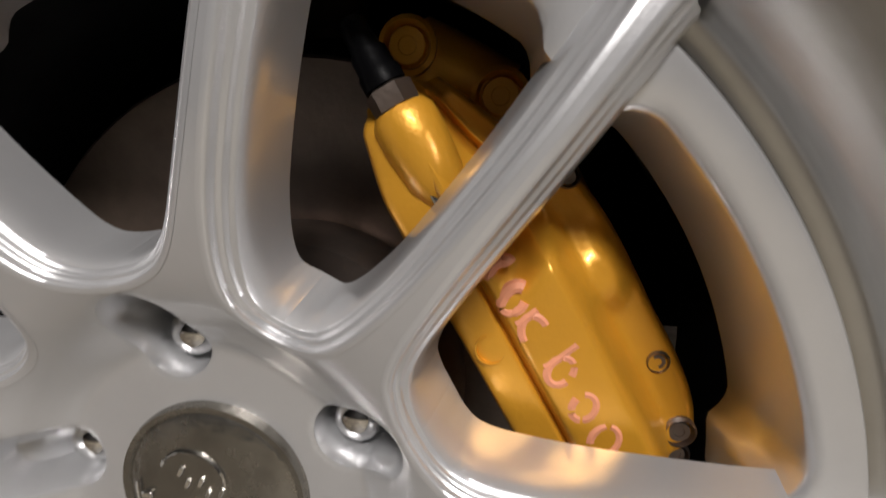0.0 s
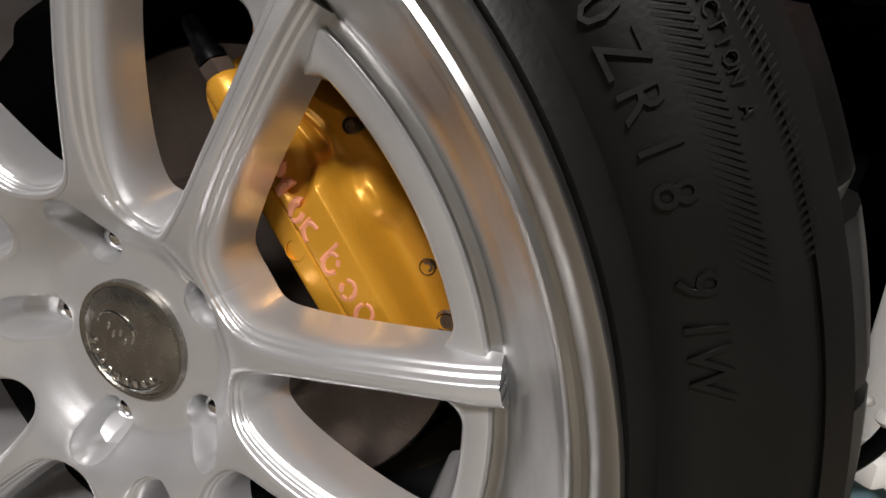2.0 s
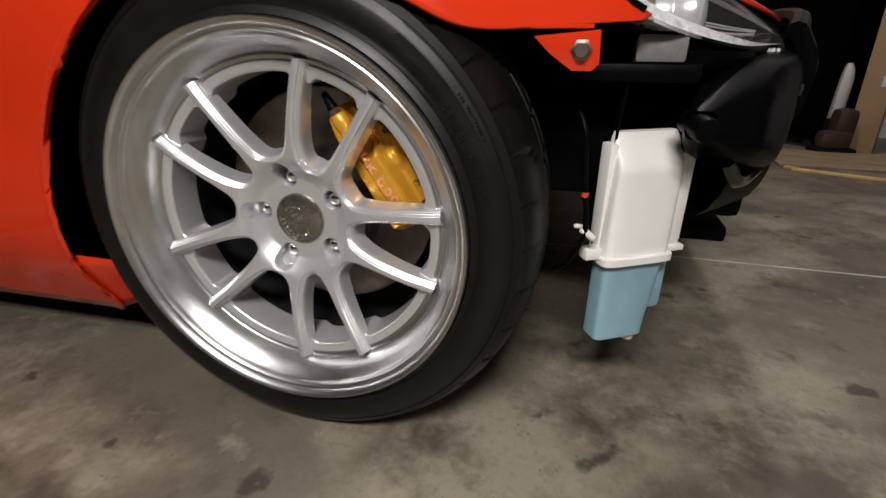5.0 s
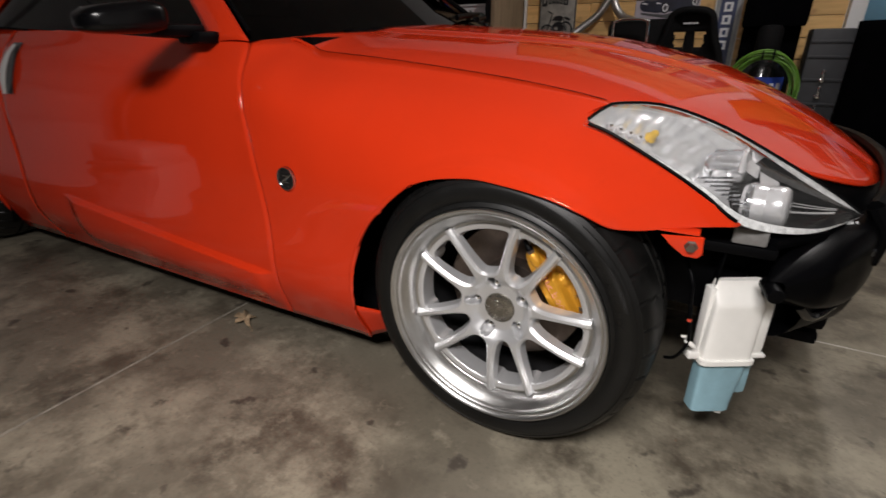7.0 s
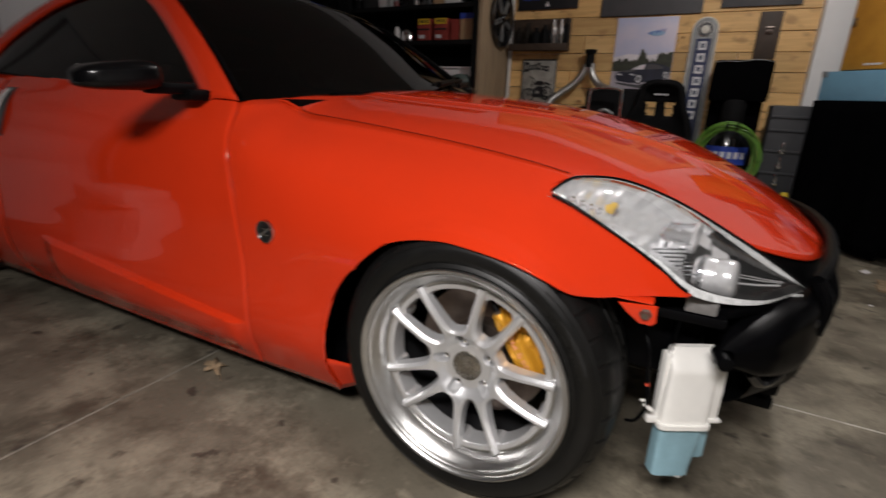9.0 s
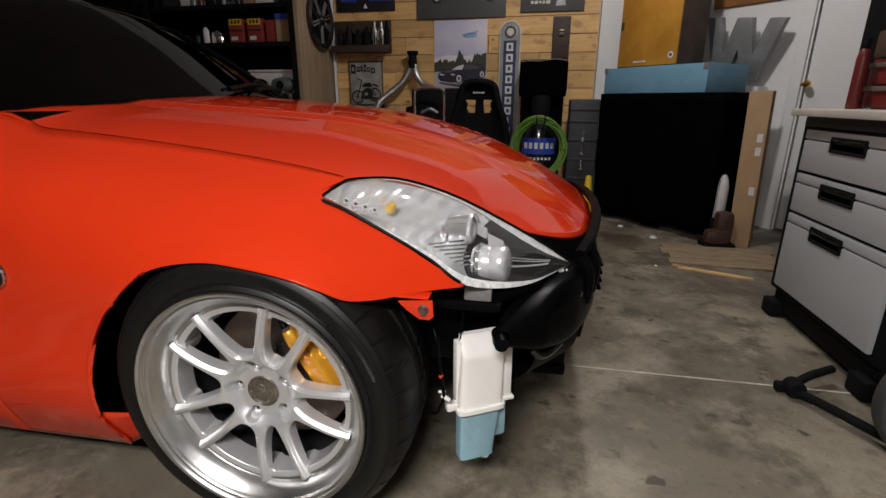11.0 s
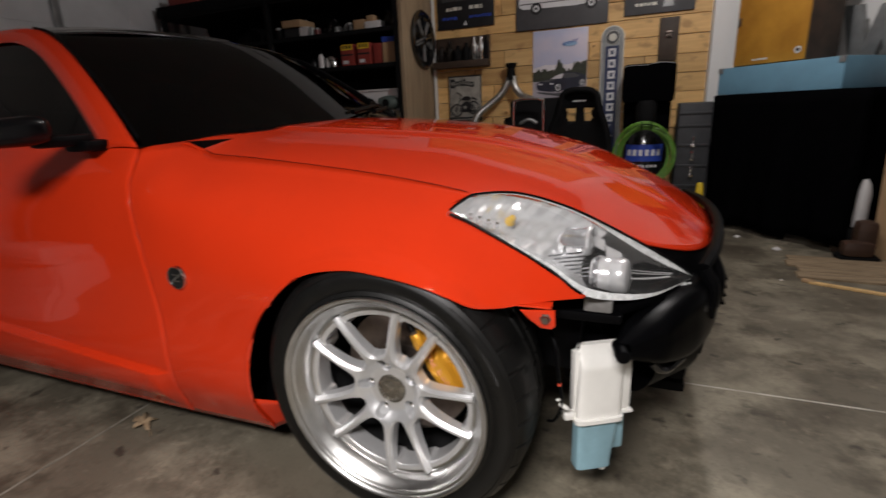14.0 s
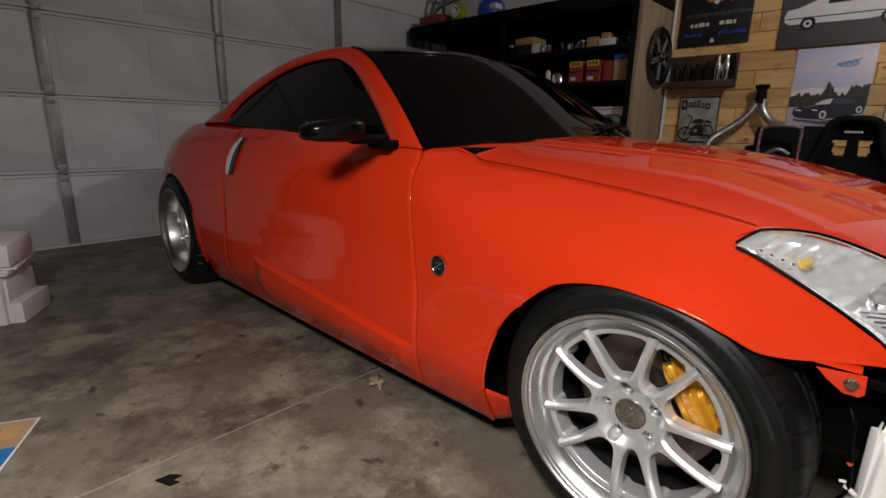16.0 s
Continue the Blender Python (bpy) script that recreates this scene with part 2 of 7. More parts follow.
def concrete():
    """Trowelled slab: broad tone, blotches, oil stains, pale scuffs and dark specks."""
    m = mat("concrete_floor", (0.207, 0.182, 0.137), 0.5, 0, 0.5, 1.0, 0.35, 70, spread=0.2, second=(0.100, 0.085, 0.062))
    nt = m.node_tree
    bsdf = nt.nodes["Principled BSDF"]
    base = bsdf.inputs["Base Color"].links[0].from_socket
    tc = next(n for n in nt.nodes if n.type == "TEX_COORD")

    def layer(under, kind, scale, lo, hi, colour, amount, detail=8, rough=0.65, offset=0.0):
        if kind == "noise":
            n = nt.nodes.new("ShaderNodeTexNoise")
            n.inputs["Detail"].default_value, n.inputs["Roughness"].default_value = detail, rough
            value = n.outputs[0]
        else:
            n = nt.nodes.new("ShaderNodeTexVoronoi")
            value = n.outputs["Distance"]
        n.inputs["Scale"].default_value = scale
        mp = nt.nodes.new("ShaderNodeMapping")
        mp.inputs["Location"].default_value = (offset, offset * 0.7, 0)
        nt.links.new(tc.outputs["Object"], mp.inputs[0])
        nt.links.new(mp.outputs[0], n.inputs["Vector"])
        mr = nt.nodes.new("ShaderNodeMapRange")
        mr.inputs[1].default_value, mr.inputs[2].default_value, mr.inputs[3].default_value, mr.inputs[4].default_value = lo, hi, 0.0, amount
        nt.links.new(value, mr.inputs[0])
        mix = nt.nodes.new("ShaderNodeMix")
        mix.data_type = "RGBA"
        nt.links.new(mr.outputs[0], mix.inputs[0])
        nt.links.new(under, mix.inputs[6])
        mix.inputs[7].default_value = (*colour, 1)
        return mix.outputs[2]

    out = layer(base, "noise", 2.6, 0.46, 0.62, (0.32, 0.285, 0.213), 0.85, offset=3)
    out = layer(out, "noise", 5.2, 0.53, 0.66, (0.060, 0.050, 0.036), 0.75, 9, 0.7, offset=41)
    out = layer(out, "noise", 3.1, 0.52, 0.64, (0.070, 0.056, 0.040), 0.9, offset=11)
    out = layer(out, "noise", 7.0, 0.55, 0.66, (0.095, 0.080, 0.058), 0.6, 6, 0.6, offset=29)
    out = layer(out, "noise", 16.0, 0.60, 0.72, (0.42, 0.37, 0.28), 0.35, offset=7)
    out = layer(out, "noise", 8.5, 0.58, 0.68, (0.40, 0.35, 0.26), 0.40, 8, 0.7, offset=53)
    out = layer(out, "noise", 11.0, 0.64, 0.70, (0.050, 0.040, 0.032), 0.85, 4, 0.5, offset=19)
    out = layer(out, "voronoi", 34.0, 0.10, 0.05, (0.06, 0.05, 0.04), 0.55)
    out = layer(out, "noise", 90.0, 0.52, 0.70, (0.09, 0.08, 0.065), 0.40)
    nt.links.new(out, bsdf.inputs["Base Color"])
    return m


CONCRETE = concrete()
DRYWALL = mat("white_wall_paint", (0.82, 0.82, 0.81), 0.7, 0, 0.06, 3, 0.12, 160)
# grey well below white: the dimness overhead is put into the colour
CEILING = mat("dimmed_ceiling", (0.37, 0.365, 0.355), 0.85, 0, 0.06, 3, 0.3, 90)
PINE = mat("pine_plank", (0.76, 0.49, 0.20), 0.55, 0, 0.5, 5, 0.2, 60, second=(0.55, 0.32, 0.115), island=0.22, stretch=(0.35, 1, 5))


def knots(m, scale, colour):
    """Dark oval knots in boards."""
    nt = m.node_tree
    bsdf = nt.nodes["Principled BSDF"]
    under = bsdf.inputs["Base Color"].links[0].from_socket
    tc = next(n for n in nt.nodes if n.type == "TEX_COORD")
    oi = nt.nodes.new("ShaderNodeObjectInfo")
    mp = nt.nodes.new("ShaderNodeMapping")
    mp.inputs["Scale"].default_value = (0.55, 1.0, 1.0)
    nt.links.new(tc.outputs["Object"], mp.inputs[0])
    add = nt.nodes.new("ShaderNodeVectorMath")
    add.operation = "MULTIPLY_ADD"
    add.inputs[1].default_value = (1, 1, 1)
    nt.links.new(mp.outputs[0], add.inputs[0])
    nt.links.new(oi.outputs["Random"], add.inputs[2])
    for s, lo, hi, col, amount, kind in ((scale, 0.16, 0.05, colour, 0.85, "v"), (2.2, 0.52, 0.68, (0.74, 0.50, 0.23), 0.6, "n"), (14.0, 0.56, 0.70, (0.30, 0.145, 0.05), 0.55, "n")):
        n = nt.nodes.new("ShaderNodeTexVoronoi" if kind == "v" else "ShaderNodeTexNoise")
        n.inputs["Scale"].default_value = s
        nt.links.new(add.outputs[0], n.inputs["Vector"])
        mr = nt.nodes.new("ShaderNodeMapRange")
        mr.inputs[1].default_value, mr.inputs[2].default_value, mr.inputs[3].default_value, mr.inputs[4].default_value = lo, hi, 0.0, amount
        nt.links.new(n.outputs["Distance" if kind == "v" else 0], mr.inputs[0])
        mix = nt.nodes.new("ShaderNodeMix")
        mix.data_type = "RGBA"
        nt.links.new(mr.outputs[0], mix.inputs[0])
        nt.links.new(under, mix.inputs[6])
        mix.inputs[7].default_value = (*col, 1)
        under = mix.outputs[2]
    nt.links.new(under, bsdf.inputs["Base Color"])


knots(PINE, 4.5, (0.13, 0.055, 0.022))
PLY = mat("rough_board", (0.36, 0.27, 0.17), 0.75, 0, 0.5, 6, 0.3, 60, second=(0.20, 0.14, 0.085), stretch=(1, 6, 0.4))
DOORPANEL = mat("garage_door_panel", (0.74, 0.76, 0.785), 0.55, 0, 0.22, 2.2, 0.35, 190)
STILE = mat("galvanised_stile", (0.34, 0.345, 0.35), 0.45, 0.5, 0.3, 14, 0.06, 200)

# ---- setting: floor, walls, ceiling, garage door ----
X0, X1, Y0, Y1, ZC = -4.13, 2.75, -3.6, 2.85, 2.95
JOINT_X, JOINT_Y = -1.02, -0.033  # saw-cut joints of the slab


def slab():
    """Concrete bays with narrow joints between them, over one bed."""
    out = []
    xs, ys, g = [X0 - 0.2, JOINT_X, X1 + 0.2], [Y0 - 0.2, JOINT_Y, Y1 + 0.2], 0.003
    for i in range(2):
        for j in range(2):
            a, b, c, d = xs[i] + g, xs[i + 1] - g, ys[j] + g, ys[j + 1] - g
            out.append(box((a + b) / 2, (c + d) / 2, -0.05, b - a, d - c, 0.1, 0.002, seg=1))
    out.append(box((X0 + X1) / 2, (Y0 + Y1) / 2, -0.08, X1 - X0 + 0.6, Y1 - Y0 + 0.6, 0.15))
    return joined(*out)


floor = single("floor", slab(), CONCRETE, "stained grey concrete garage floor with saw-cut joints", "floor", kind="structure", smooth=0)
single("ceiling", box((X0 + X1) / 2, (Y0 + Y1) / 2, ZC + 0.06, X1 - X0 + 0.5, Y1 - Y0 + 0.5, 0.12), CEILING, "plain garage ceiling out of view, grey darkened to dim its reflections", "ceiling", kind="structure")
single("floor_joint", box(JOINT_X, (Y0 + Y1) / 2, -0.0045, 0.0065, Y1 - Y0, 0.008), DIRTYFILLER, "dusty grey filled saw-cut joint in the slab", "floor joint", kind="structure")
single("floor_joint", box((X0 + X1) / 2, JOINT_Y, -0.0040, X1 - X0, 0.0065, 0.008), FILLER, "pale filled saw-cut joint in the slab", "floor joint", kind="structure")
wall_back = single("wall_back", box((X0 + X1) / 2, Y1 + 0.06, ZC / 2, X1 - X0, 0.12, ZC), DRYWALL, "white painted garage back wall", "wall", kind="structure")
single("wall_right", box(X1 + 0.06, (Y0 + Y1) / 2, ZC / 2, 0.12, Y1 - Y0 + 0.24, ZC), DRYWALL, "white painted garage side wall", "wall", kind="structure")
single("wall_front", box((X0 + X1) / 2, Y0 - 0.06, ZC / 2, X1 - X0, 0.12, ZC), UNLITWALL, "unseen wall behind the parking bay, near-black to keep reflections dark", "wall", kind="structure")
# wall with the garage door in it
DY0, DY1, DZ = -2.39, 2.50, 2.22
# this stretch is out of view; near-black cuts its reflection in the car door
single("wall_left_2", box(X0 - 0.16, (Y0 + DY0) / 2 - 0.06, ZC / 2, 0.12, DY0 - Y0, ZC), UNLITWALL, "unseen wall beside the garage door, near-black to keep reflections dark", "wall", kind="structure")
single("wall_left", joined(box(X0 - 0.16, (Y1 + DY1) / 2 + 0.06, ZC / 2, 0.12, Y1 - DY1 + 0.12, ZC),
       box(X0 - 0.16, (DY0 + DY1) / 2, (ZC + DZ) / 2, 0.12, DY1 - DY0, ZC - DZ)), DRYWALL, "white wall round the closed garage door", "wall", kind="structure")


def garage_door():
    door = thing("garage_door", X0, 0, 0, "closed sectional garage door with grey insulated panels", "garage door")
    w, h = (DY1 - DY0) / 4, DZ / 4
    me = mesh_of(joined(box(0, 0, 0, 0.03, w - 0.012, h - 0.05, 0.006), box(0.016, -w / 4 + 0.015, 0, 0.008, w / 2 - 0.15, h - 0.2, 0.003), box(0.016, w / 4 - 0.015, 0, 0.008, w / 2 - 0.15, h - 0.2, 0.003)), "panel")
    me.materials.append(DOORPANEL)
    for i in range(4):
        for j in range(4):
            p = part("panel", me, None, door)
            p.matrix_basis = pose(X0 - 0.03, DY0 + w * (i + 0.5), h * (j + 0.5))
    for j in range(4):
        part("rail", joined(box(X0 - 0.02, (DY0 + DY1) / 2, h * j + 0.013, 0.04, DY1 - DY0, 0.022, 0.003), box(X0 - 0.02, (DY0 + DY1) / 2, h * (j + 1) - 0.014, 0.04, DY1 - DY0, 0.022, 0.003)), DOORPANEL, door)
    for i in range(5):
        y = min(max(DY0 + w * i, DY0 + 0.04), DY1 - 0.04)
        for j in range(4):
            part("stile", joined(box(X0 + 0.004, y, h * (j + 0.5), 0.014, 0.07, h - 0.05, 0.003), box(X0 + 0.012, y - 0.024, h * (j + 0.5), 0.012, 0.008, h - 0.06)), STILE, door, "dark galvanised steel stile")
        for j in range(1, 4):
            part("hinge", joined(box(X0 + 0.016, y, h * j + 0.035, 0.008, 0.05, 0.055, 0.003), box(X0 + 0.016, y, h * j - 0.035, 0.008, 0.05, 0.055, 0.003), rod((X0 + 0.024, y - 0.03, h * j), (X0 + 0.024, y + 0.03, h * j), 0.009),
                 *[rod((X0 + 0.016, y + a, h * j + b), (X0 + 0.026, y + a, h * j + b), 0.006, 6) for a in (-0.014, 0.014) for b in (-0.045, 0.045)]), STILE, door, "dull zinc hinge")
    return door


garage_door()
for y in (DY0 - 0.05, DY1 + 0.05):
    track = thing("door_track", X0, y, 0, "galvanised steel garage door track", "door track")
    part("channel", joined(box(X0 + 0.05, y, 1.1, 0.05, 0.03, 2.2, 0.004), tube([(X0 + 0.05, y, 2.2), (X0 + 0.12, y, 2.36), (X0 + 0.3, y, 2.44), (X0 + 1.6, y, 2.46)], 0.022, 8, 12)), STILE, track)

# ---- car ----
car = thing("car", -1.3, 0, 0, "orange-red two-door sports coupe with front bumper removed", "car")
SIDE_Q = (0.0, 0.2, 0.45, 0.70, 0.88, 1.0)
SIDE = [  # station along the car: height of the upper edge, then half widths from sill to upper edge
    (-3.45, (0.82, 0.50, 0.56, 0.60, 0.60, 0.56, 0.50)),
    (-3.20, (0.87, 0.67, 0.73, 0.76, 0.76, 0.70, 0.61)),
    (-2.65, (0.925, 0.80, 0.86, 0.888, 0.882, 0.830, 0.72)),
    (-2.00, (0.925, 0.80, 0.872, 0.872, 0.858, 0.815, 0.735)),
    (-1.40, (0.895, 0.80, 0.866, 0.860, 0.850, 0.815, 0.755)),
    (-0.75, (0.862, 0.795, 0.860, 0.856, 0.848, 0.822, 0.762)),
    (-0.64, (0.872, 0.793, 0.858, 0.856, 0.850, 0.815, 0.665)),
    (-0.54, (0.838, 0.79, 0.857, 0.858, 0.853, 0.815, 0.69)),
    (-0.40, (0.824, 0.788, 0.857, 0.862, 0.859, 0.808, 0.69)),
    (0.00, (0.777, 0.80, 0.860, 0.878, 0.880, 0.806, 0.69)),
    (0.17, (0.747, 0.80, 0.845, 0.872, 0.874, 0.790, 0.69)),
    (0.41, (0.64, 0.70, 0.73, 0.75, 0.765, 0.762, 0.74)),
]


def side(x, z):
    """Half width of the body at a station and height."""
    row = spline(SIDE, x)
    q = min(1.0, max(0.0, (z - 0.1) / (row[0] - 0.1)))
    y = spline(list(zip(SIDE_Q, row[1:])), q)
    line = 0.268 + 0.075 * (-0.67 - x) / 0.9  # sill ledge under the door
    y += 0.020 * (1 - ease(line - 0.005, line + 0.006, z)) * ease(-1.72, -1.6, x) * (1 - ease(-0.70, -0.675, x)) * ease(0.1, 0.22, z)
    d = math.hypot(x + 0.03, (z - 0.27) * 1.02)  # flare above the front wheel
    y += (0.016 * (1 - ease(0.372, 0.396, d)) + 0.004 * (1 - ease(0.33, 0.385, d))) * ease(-0.22, 0.08, x) * ease(0.35, 0.5, z)
    return y


def side_panel(low, high, nu, nv, bow0=0.0, bow1=0.0):
    def at(u, v):
        (xa, za), (xb, zb) = along(low, u), along(high, u)
        x, z = xa + (xb - xa) * v, za + (zb - za) * v
        x += math.sin(math.pi * v**0.8) * (bow0 * (1 - u) ** 6 + bow1 * u**6)
        return (x, -side(x, z), z)

    return grid(at, nu, nv)


FENDER_LOW = [(-0.679, 0.105), (-0.60, 0.105), (-0.52, 0.106), (-0.42, 0.108), (-0.386, 0.112), (-0.384, 0.20), (-0.380, 0.30), (-0.366, 0.375), (-0.328, 0.455), (-0.248, 0.548),
              (-0.16, 0.596), (-0.06, 0.616), (0.02, 0.614), (0.10, 0.603), (0.165, 0.583), (0.234, 0.554), (0.32, 0.557), (0.402, 0.562)]
FENDER_HIGH = [(-0.7305, 0.862), (-0.68, 0.868), (-0.64, 0.872), (-0.60, 0.855), (-0.55, 0.838), (-0.48, 0.831), (-0.40, 0.824), (-0.30, 0.814), (-0.20, 0.803), (-0.10, 0.791),
               (0.0, 0.777), (0.09, 0.762), (0.158, 0.748), (0.150, 0.740), (0.139, 0.730), (0.130, 0.720), (0.145, 0.713), (0.165, 0.705), (0.20, 0.690), (0.275, 0.649), (0.342, 0.608), (0.408, 0.567)]
DOOR_LOW = [(-1.9865, 0.105), (-1.55, 0.105), (-1.1, 0.105), (-0.6808, 0.105)]
DOOR_HIGH = [(-1.9865, 0.920), (-1.55, 0.901), (-1.1, 0.876), (-0.7322, 0.861)]


def arch_points(cx, cz, r, a0, a1, n):
    return [(cx + r * math.cos(radians(a0 + (a1 - a0) * k / n)), cz + r * math.sin(radians(a0 + (a1 - a0) * k / n))) for k in range(n + 1)]


REAR_LOW = [(-3.45, 0.22), (-3.2, 0.19), *arch_points(-2.65, 0.30, 0.35, 205, -30, 9), (-2.30, 0.107), (-2.15, 0.105), (-1.9885, 0.105)]
REAR_HIGH = [(-3.45, 0.82), (-3.3, 0.85), *[(-3.2 + 0.85 * k / 9, spline(SIDE, -3.2 + 0.85 * k / 9)[0]) for k in range(10)], (-2.25, 0.93), (-2.1, 0.927), (-1.9885, 0.922)]
for build in (lambda b: b, mirrored):
    part("front_fender", build(side_panel(FENDER_LOW, FENDER_HIGH, 150, 40, bow0=0.055)), PAINT, car, solid=0.004)
    part("door", build(side_panel(DOOR_LOW, DOOR_HIGH, 70, 220, bow1=0.055)), PAINT, car, solid=0.004)
    part("quarter_panel", build(side_panel(REAR_LOW, REAR_HIGH, 90, 24)), PAINT, car, solid=0.004)

# bonnet
HOOD_C = [(-0.75, 0.915), (-0.5, 0.908), (-0.03, 0.868), (0.16, 0.829), (0.35, 0.773), (0.54, 0.682), (0.65, 0.612), (0.71, 0.565)]
HOOD_E = [(-0.64, 0.874), (-0.54, 0.840), (-0.40, 0.826), (-0.2, 0.805), (0.0, 0.779), (0.165, 0.749), (0.25, 0.718), (0.355, 0.657), (0.465, 0.568), (0.565, 0.517), (0.71, 0.46)]
HOOD_FRONT = [(0.0, 0.70), (0.3, 0.672), (0.42, 0.632), (0.493, 0.562), (0.542, 0.462), (0.57, 0.352), (0.62, 0.248), (0.66, 0.19), (0.688, 0.163)]


def hood_z(x, y):
    a, c, e = abs(y), spline(HOOD_C, x), spline(HOOD_E, x)
    z = c - (c - e) * (a / 0.69) ** 2.5
    ridge = 0.40 - 0.16 * ease(-0.5, 0.6, x)
    return z + 0.007 * (1 - ease(ridge - 0.03, ridge + 0.03, a)) - 0.007


def hood_at(u, v):
    y = (2 * v - 1)
    y = math.copysign(0.688 * (1 - (1 - abs(y)) ** 1.25), y)
    rear = -0.515 - 0.115 * (abs(y) / 0.66) ** 2 - 0.040 * ease(0.25, 0.6, abs(y))
    x = rear + (spline(HOOD_FRONT, abs(y)) - rear) * u
    return (x, y, hood_z(x, y))


part("bonnet", grid(hood_at, 64, 110), PAINT, car, solid=0.006)

# glasshouse
WS_EDGE = [(-0.723, -0.764, 0.861), (-0.862, -0.716, 0.969), (-1.015, -0.667, 1.077), (-1.145, -0.632, 1.157), (-1.225, -0.615, 1.198), (-1.31, -0.604, 1.218)]
RAIL_OUT = [(-0.855, -0.768, 0.857), (-0.988, -0.718, 0.968), (-1.118, -0.674, 1.062), (-1.23, -0.642, 1.135), (-1.333, -0.624, 1.176), (-1.435, -0.617, 1.191), (-1.62, -0.62, 1.184),
            (-1.835, -0.638, 1.144), (-2.05, -0.676, 1.06), (-2.17, -0.708, 0.985), (-2.207, -0.734, 0.932)]
RAIL_IN = [(-0.723, -0.764, 0.861), (-0.862, -0.714, 0.971), (-1.015, -0.664, 1.080), (-1.145, -0.626, 1.161), (-1.27, -0.604, 1.214), (-1.42, -0.595, 1.231), (-1.60, -0.596, 1.228),
           (-1.82, -0.606, 1.200), (-2.06, -0.634, 1.132), (-2.22, -0.672, 1.055), (-2.50, -0.735, 0.926)]


def glass_row(edge, centre, bow=2.0):
    def at(u, v):
        y = 2 * v - 1
        e, c = along(edge, u), along(centre, u)
        k = 1 - abs(y) ** bow
        return (e[0] + (c[0] - e[0]) * k, e[1] * -y if y < 0 else -e[1] * y, e[2] + (c[2] - e[2]) * k)

    return at


WS_MID = [(-0.535, 0, 0.905), (-0.70, 0, 1.00), (-0.87, 0, 1.10), (-1.02, 0, 1.18), (-1.12, 0, 1.228), (-1.20, 0, 1.258)]
part("windscreen", grid(lambda u, v: glass_row(WS_EDGE, WS_MID)(u, 1 - v), 16, 32), GLASS, car)
part("cowl", grid(lambda u, v: (lambda p: (p[0] + 0.035 * u, p[1] * (1 + 0.0 * u), p[2] + 0.004 - 0.035 * u))(glass_row(WS_EDGE, WS_MID)(0.0, 0.16 + 0.68 * v)), 3, 32), BLACK, car, solid=0.004)
ROOF_EDGE = [(-1.225, -0.610, 1.200), (-1.42, -0.595, 1.231), (-1.60, -0.596, 1.228), (-1.82, -0.606, 1.200), (-2.06, -0.634, 1.132)]
ROOF_MID = [(-1.125, 0, 1.232), (-1.38, 0, 1.282), (-1.60, 0, 1.290), (-1.84, 0, 1.272), (-2.10, 0, 1.222)]
part("roof", grid(lambda u, v: glass_row(ROOF_EDGE, ROOF_MID, 2.6)(u, 1 - v), 24, 32), GLOSSBLACK, car, "black wrapped roof", solid=0.004)
HATCH_EDGE = [(-2.06, -0.634, 1.132), (-2.22, -0.672, 1.055), (-2.50, -0.735, 0.926), (-2.95, -0.67, 0.900), (-3.36, -0.52, 0.83)]
HATCH_MID = [(-2.10, 0, 1.222), (-2.40, 0, 1.145), (-2.72, 0, 1.04), (-3.05, 0, 0.94), (-3.42, 0, 0.86)]
part("hatch", grid(lambda u, v: glass_row(HATCH_EDGE, HATCH_MID, 2.6)(u, 1 - v), 24, 32), PAINT, car, solid=0.004)
for build, r in ((lambda b: b, 0.005), (mirrored, 0.013)):
    part("windscreen_moulding", build(tube([Vector(along(WS_EDGE, 0.03 + 0.97 * k / 24)) + Vector((0.010, 0.006, 0.006)) for k in range(25)], r, 8)), BLACK, car, "black rubber windscreen moulding")
for build in (lambda b: b, mirrored):
    def rail_at(u, v):
        a, b = along(RAIL_OUT, u), along(RAIL_IN, u)
        k = 0.006 * math.sin(math.pi * v)
        return (a[0] + (b[0] - a[0]) * v, a[1] + (b[1] - a[1]) * v - k, a[2] + (b[2] - a[2]) * v + k)

    part("roof_rail", build(grid(rail_at, 60, 6)), PAINT, car, solid=0.004)

    def window_at(u, v):
        p = along(RAIL_OUT, u)
        x = p[0]
        low = (x, -0.757, 0.857 + 0.075 * (x + 0.855) / -1.352)
        return (x, low[1] + (p[1] - low[1]) * v + 0.006, low[2] + (p[2] - low[2]) * v)

    part("side_window", build(grid(window_at, 60, 8, True)), GLASS, car)
    part("belt_trim", build(grid(lambda u, v: (-0.80 - 1.5 * u, -0.752 - 0.012 * v + 0.02 * u, 0.851 + 0.079 * u + 0.012 * (1 - v)), 30, 2)), BLACK, car, solid=0.003)
    part("pillar_divider", build(grid(lambda u, v: (-1.86 - 0.05 * u - 0.09 * v, -0.742 + 0.098 * v, 0.905 + 0.20 * v), 2, 6)), BLACK, car, solid=0.004)
# tail, floor pan and inner shell
part("rear_bumper", grid(lambda u, v: (-3.45 - 0.05 * math.sin(math.pi * u), 0.56 * (1 - 2 * u), 0.22 + 0.60 * v), 16, 6), PAINT, car, solid=0.004)
part("floor_pan", joined(box(-1.25, 0, 0.17, 1.75, 1.50, 0.08, 0.02), box(-3.15, 0, 0.26, 0.5, 1.2, 0.12, 0.02), box(-1.5, 0, 0.2, 3.2, 0.7, 0.12, 0.02)), BLACK, car)
part("dashboard", joined(box(-0.86, 0, 0.74, 0.34, 1.34, 0.2, 0.05), box(-0.62, 0, 0.62, 0.06, 1.36, 0.5)), BLACK, car)
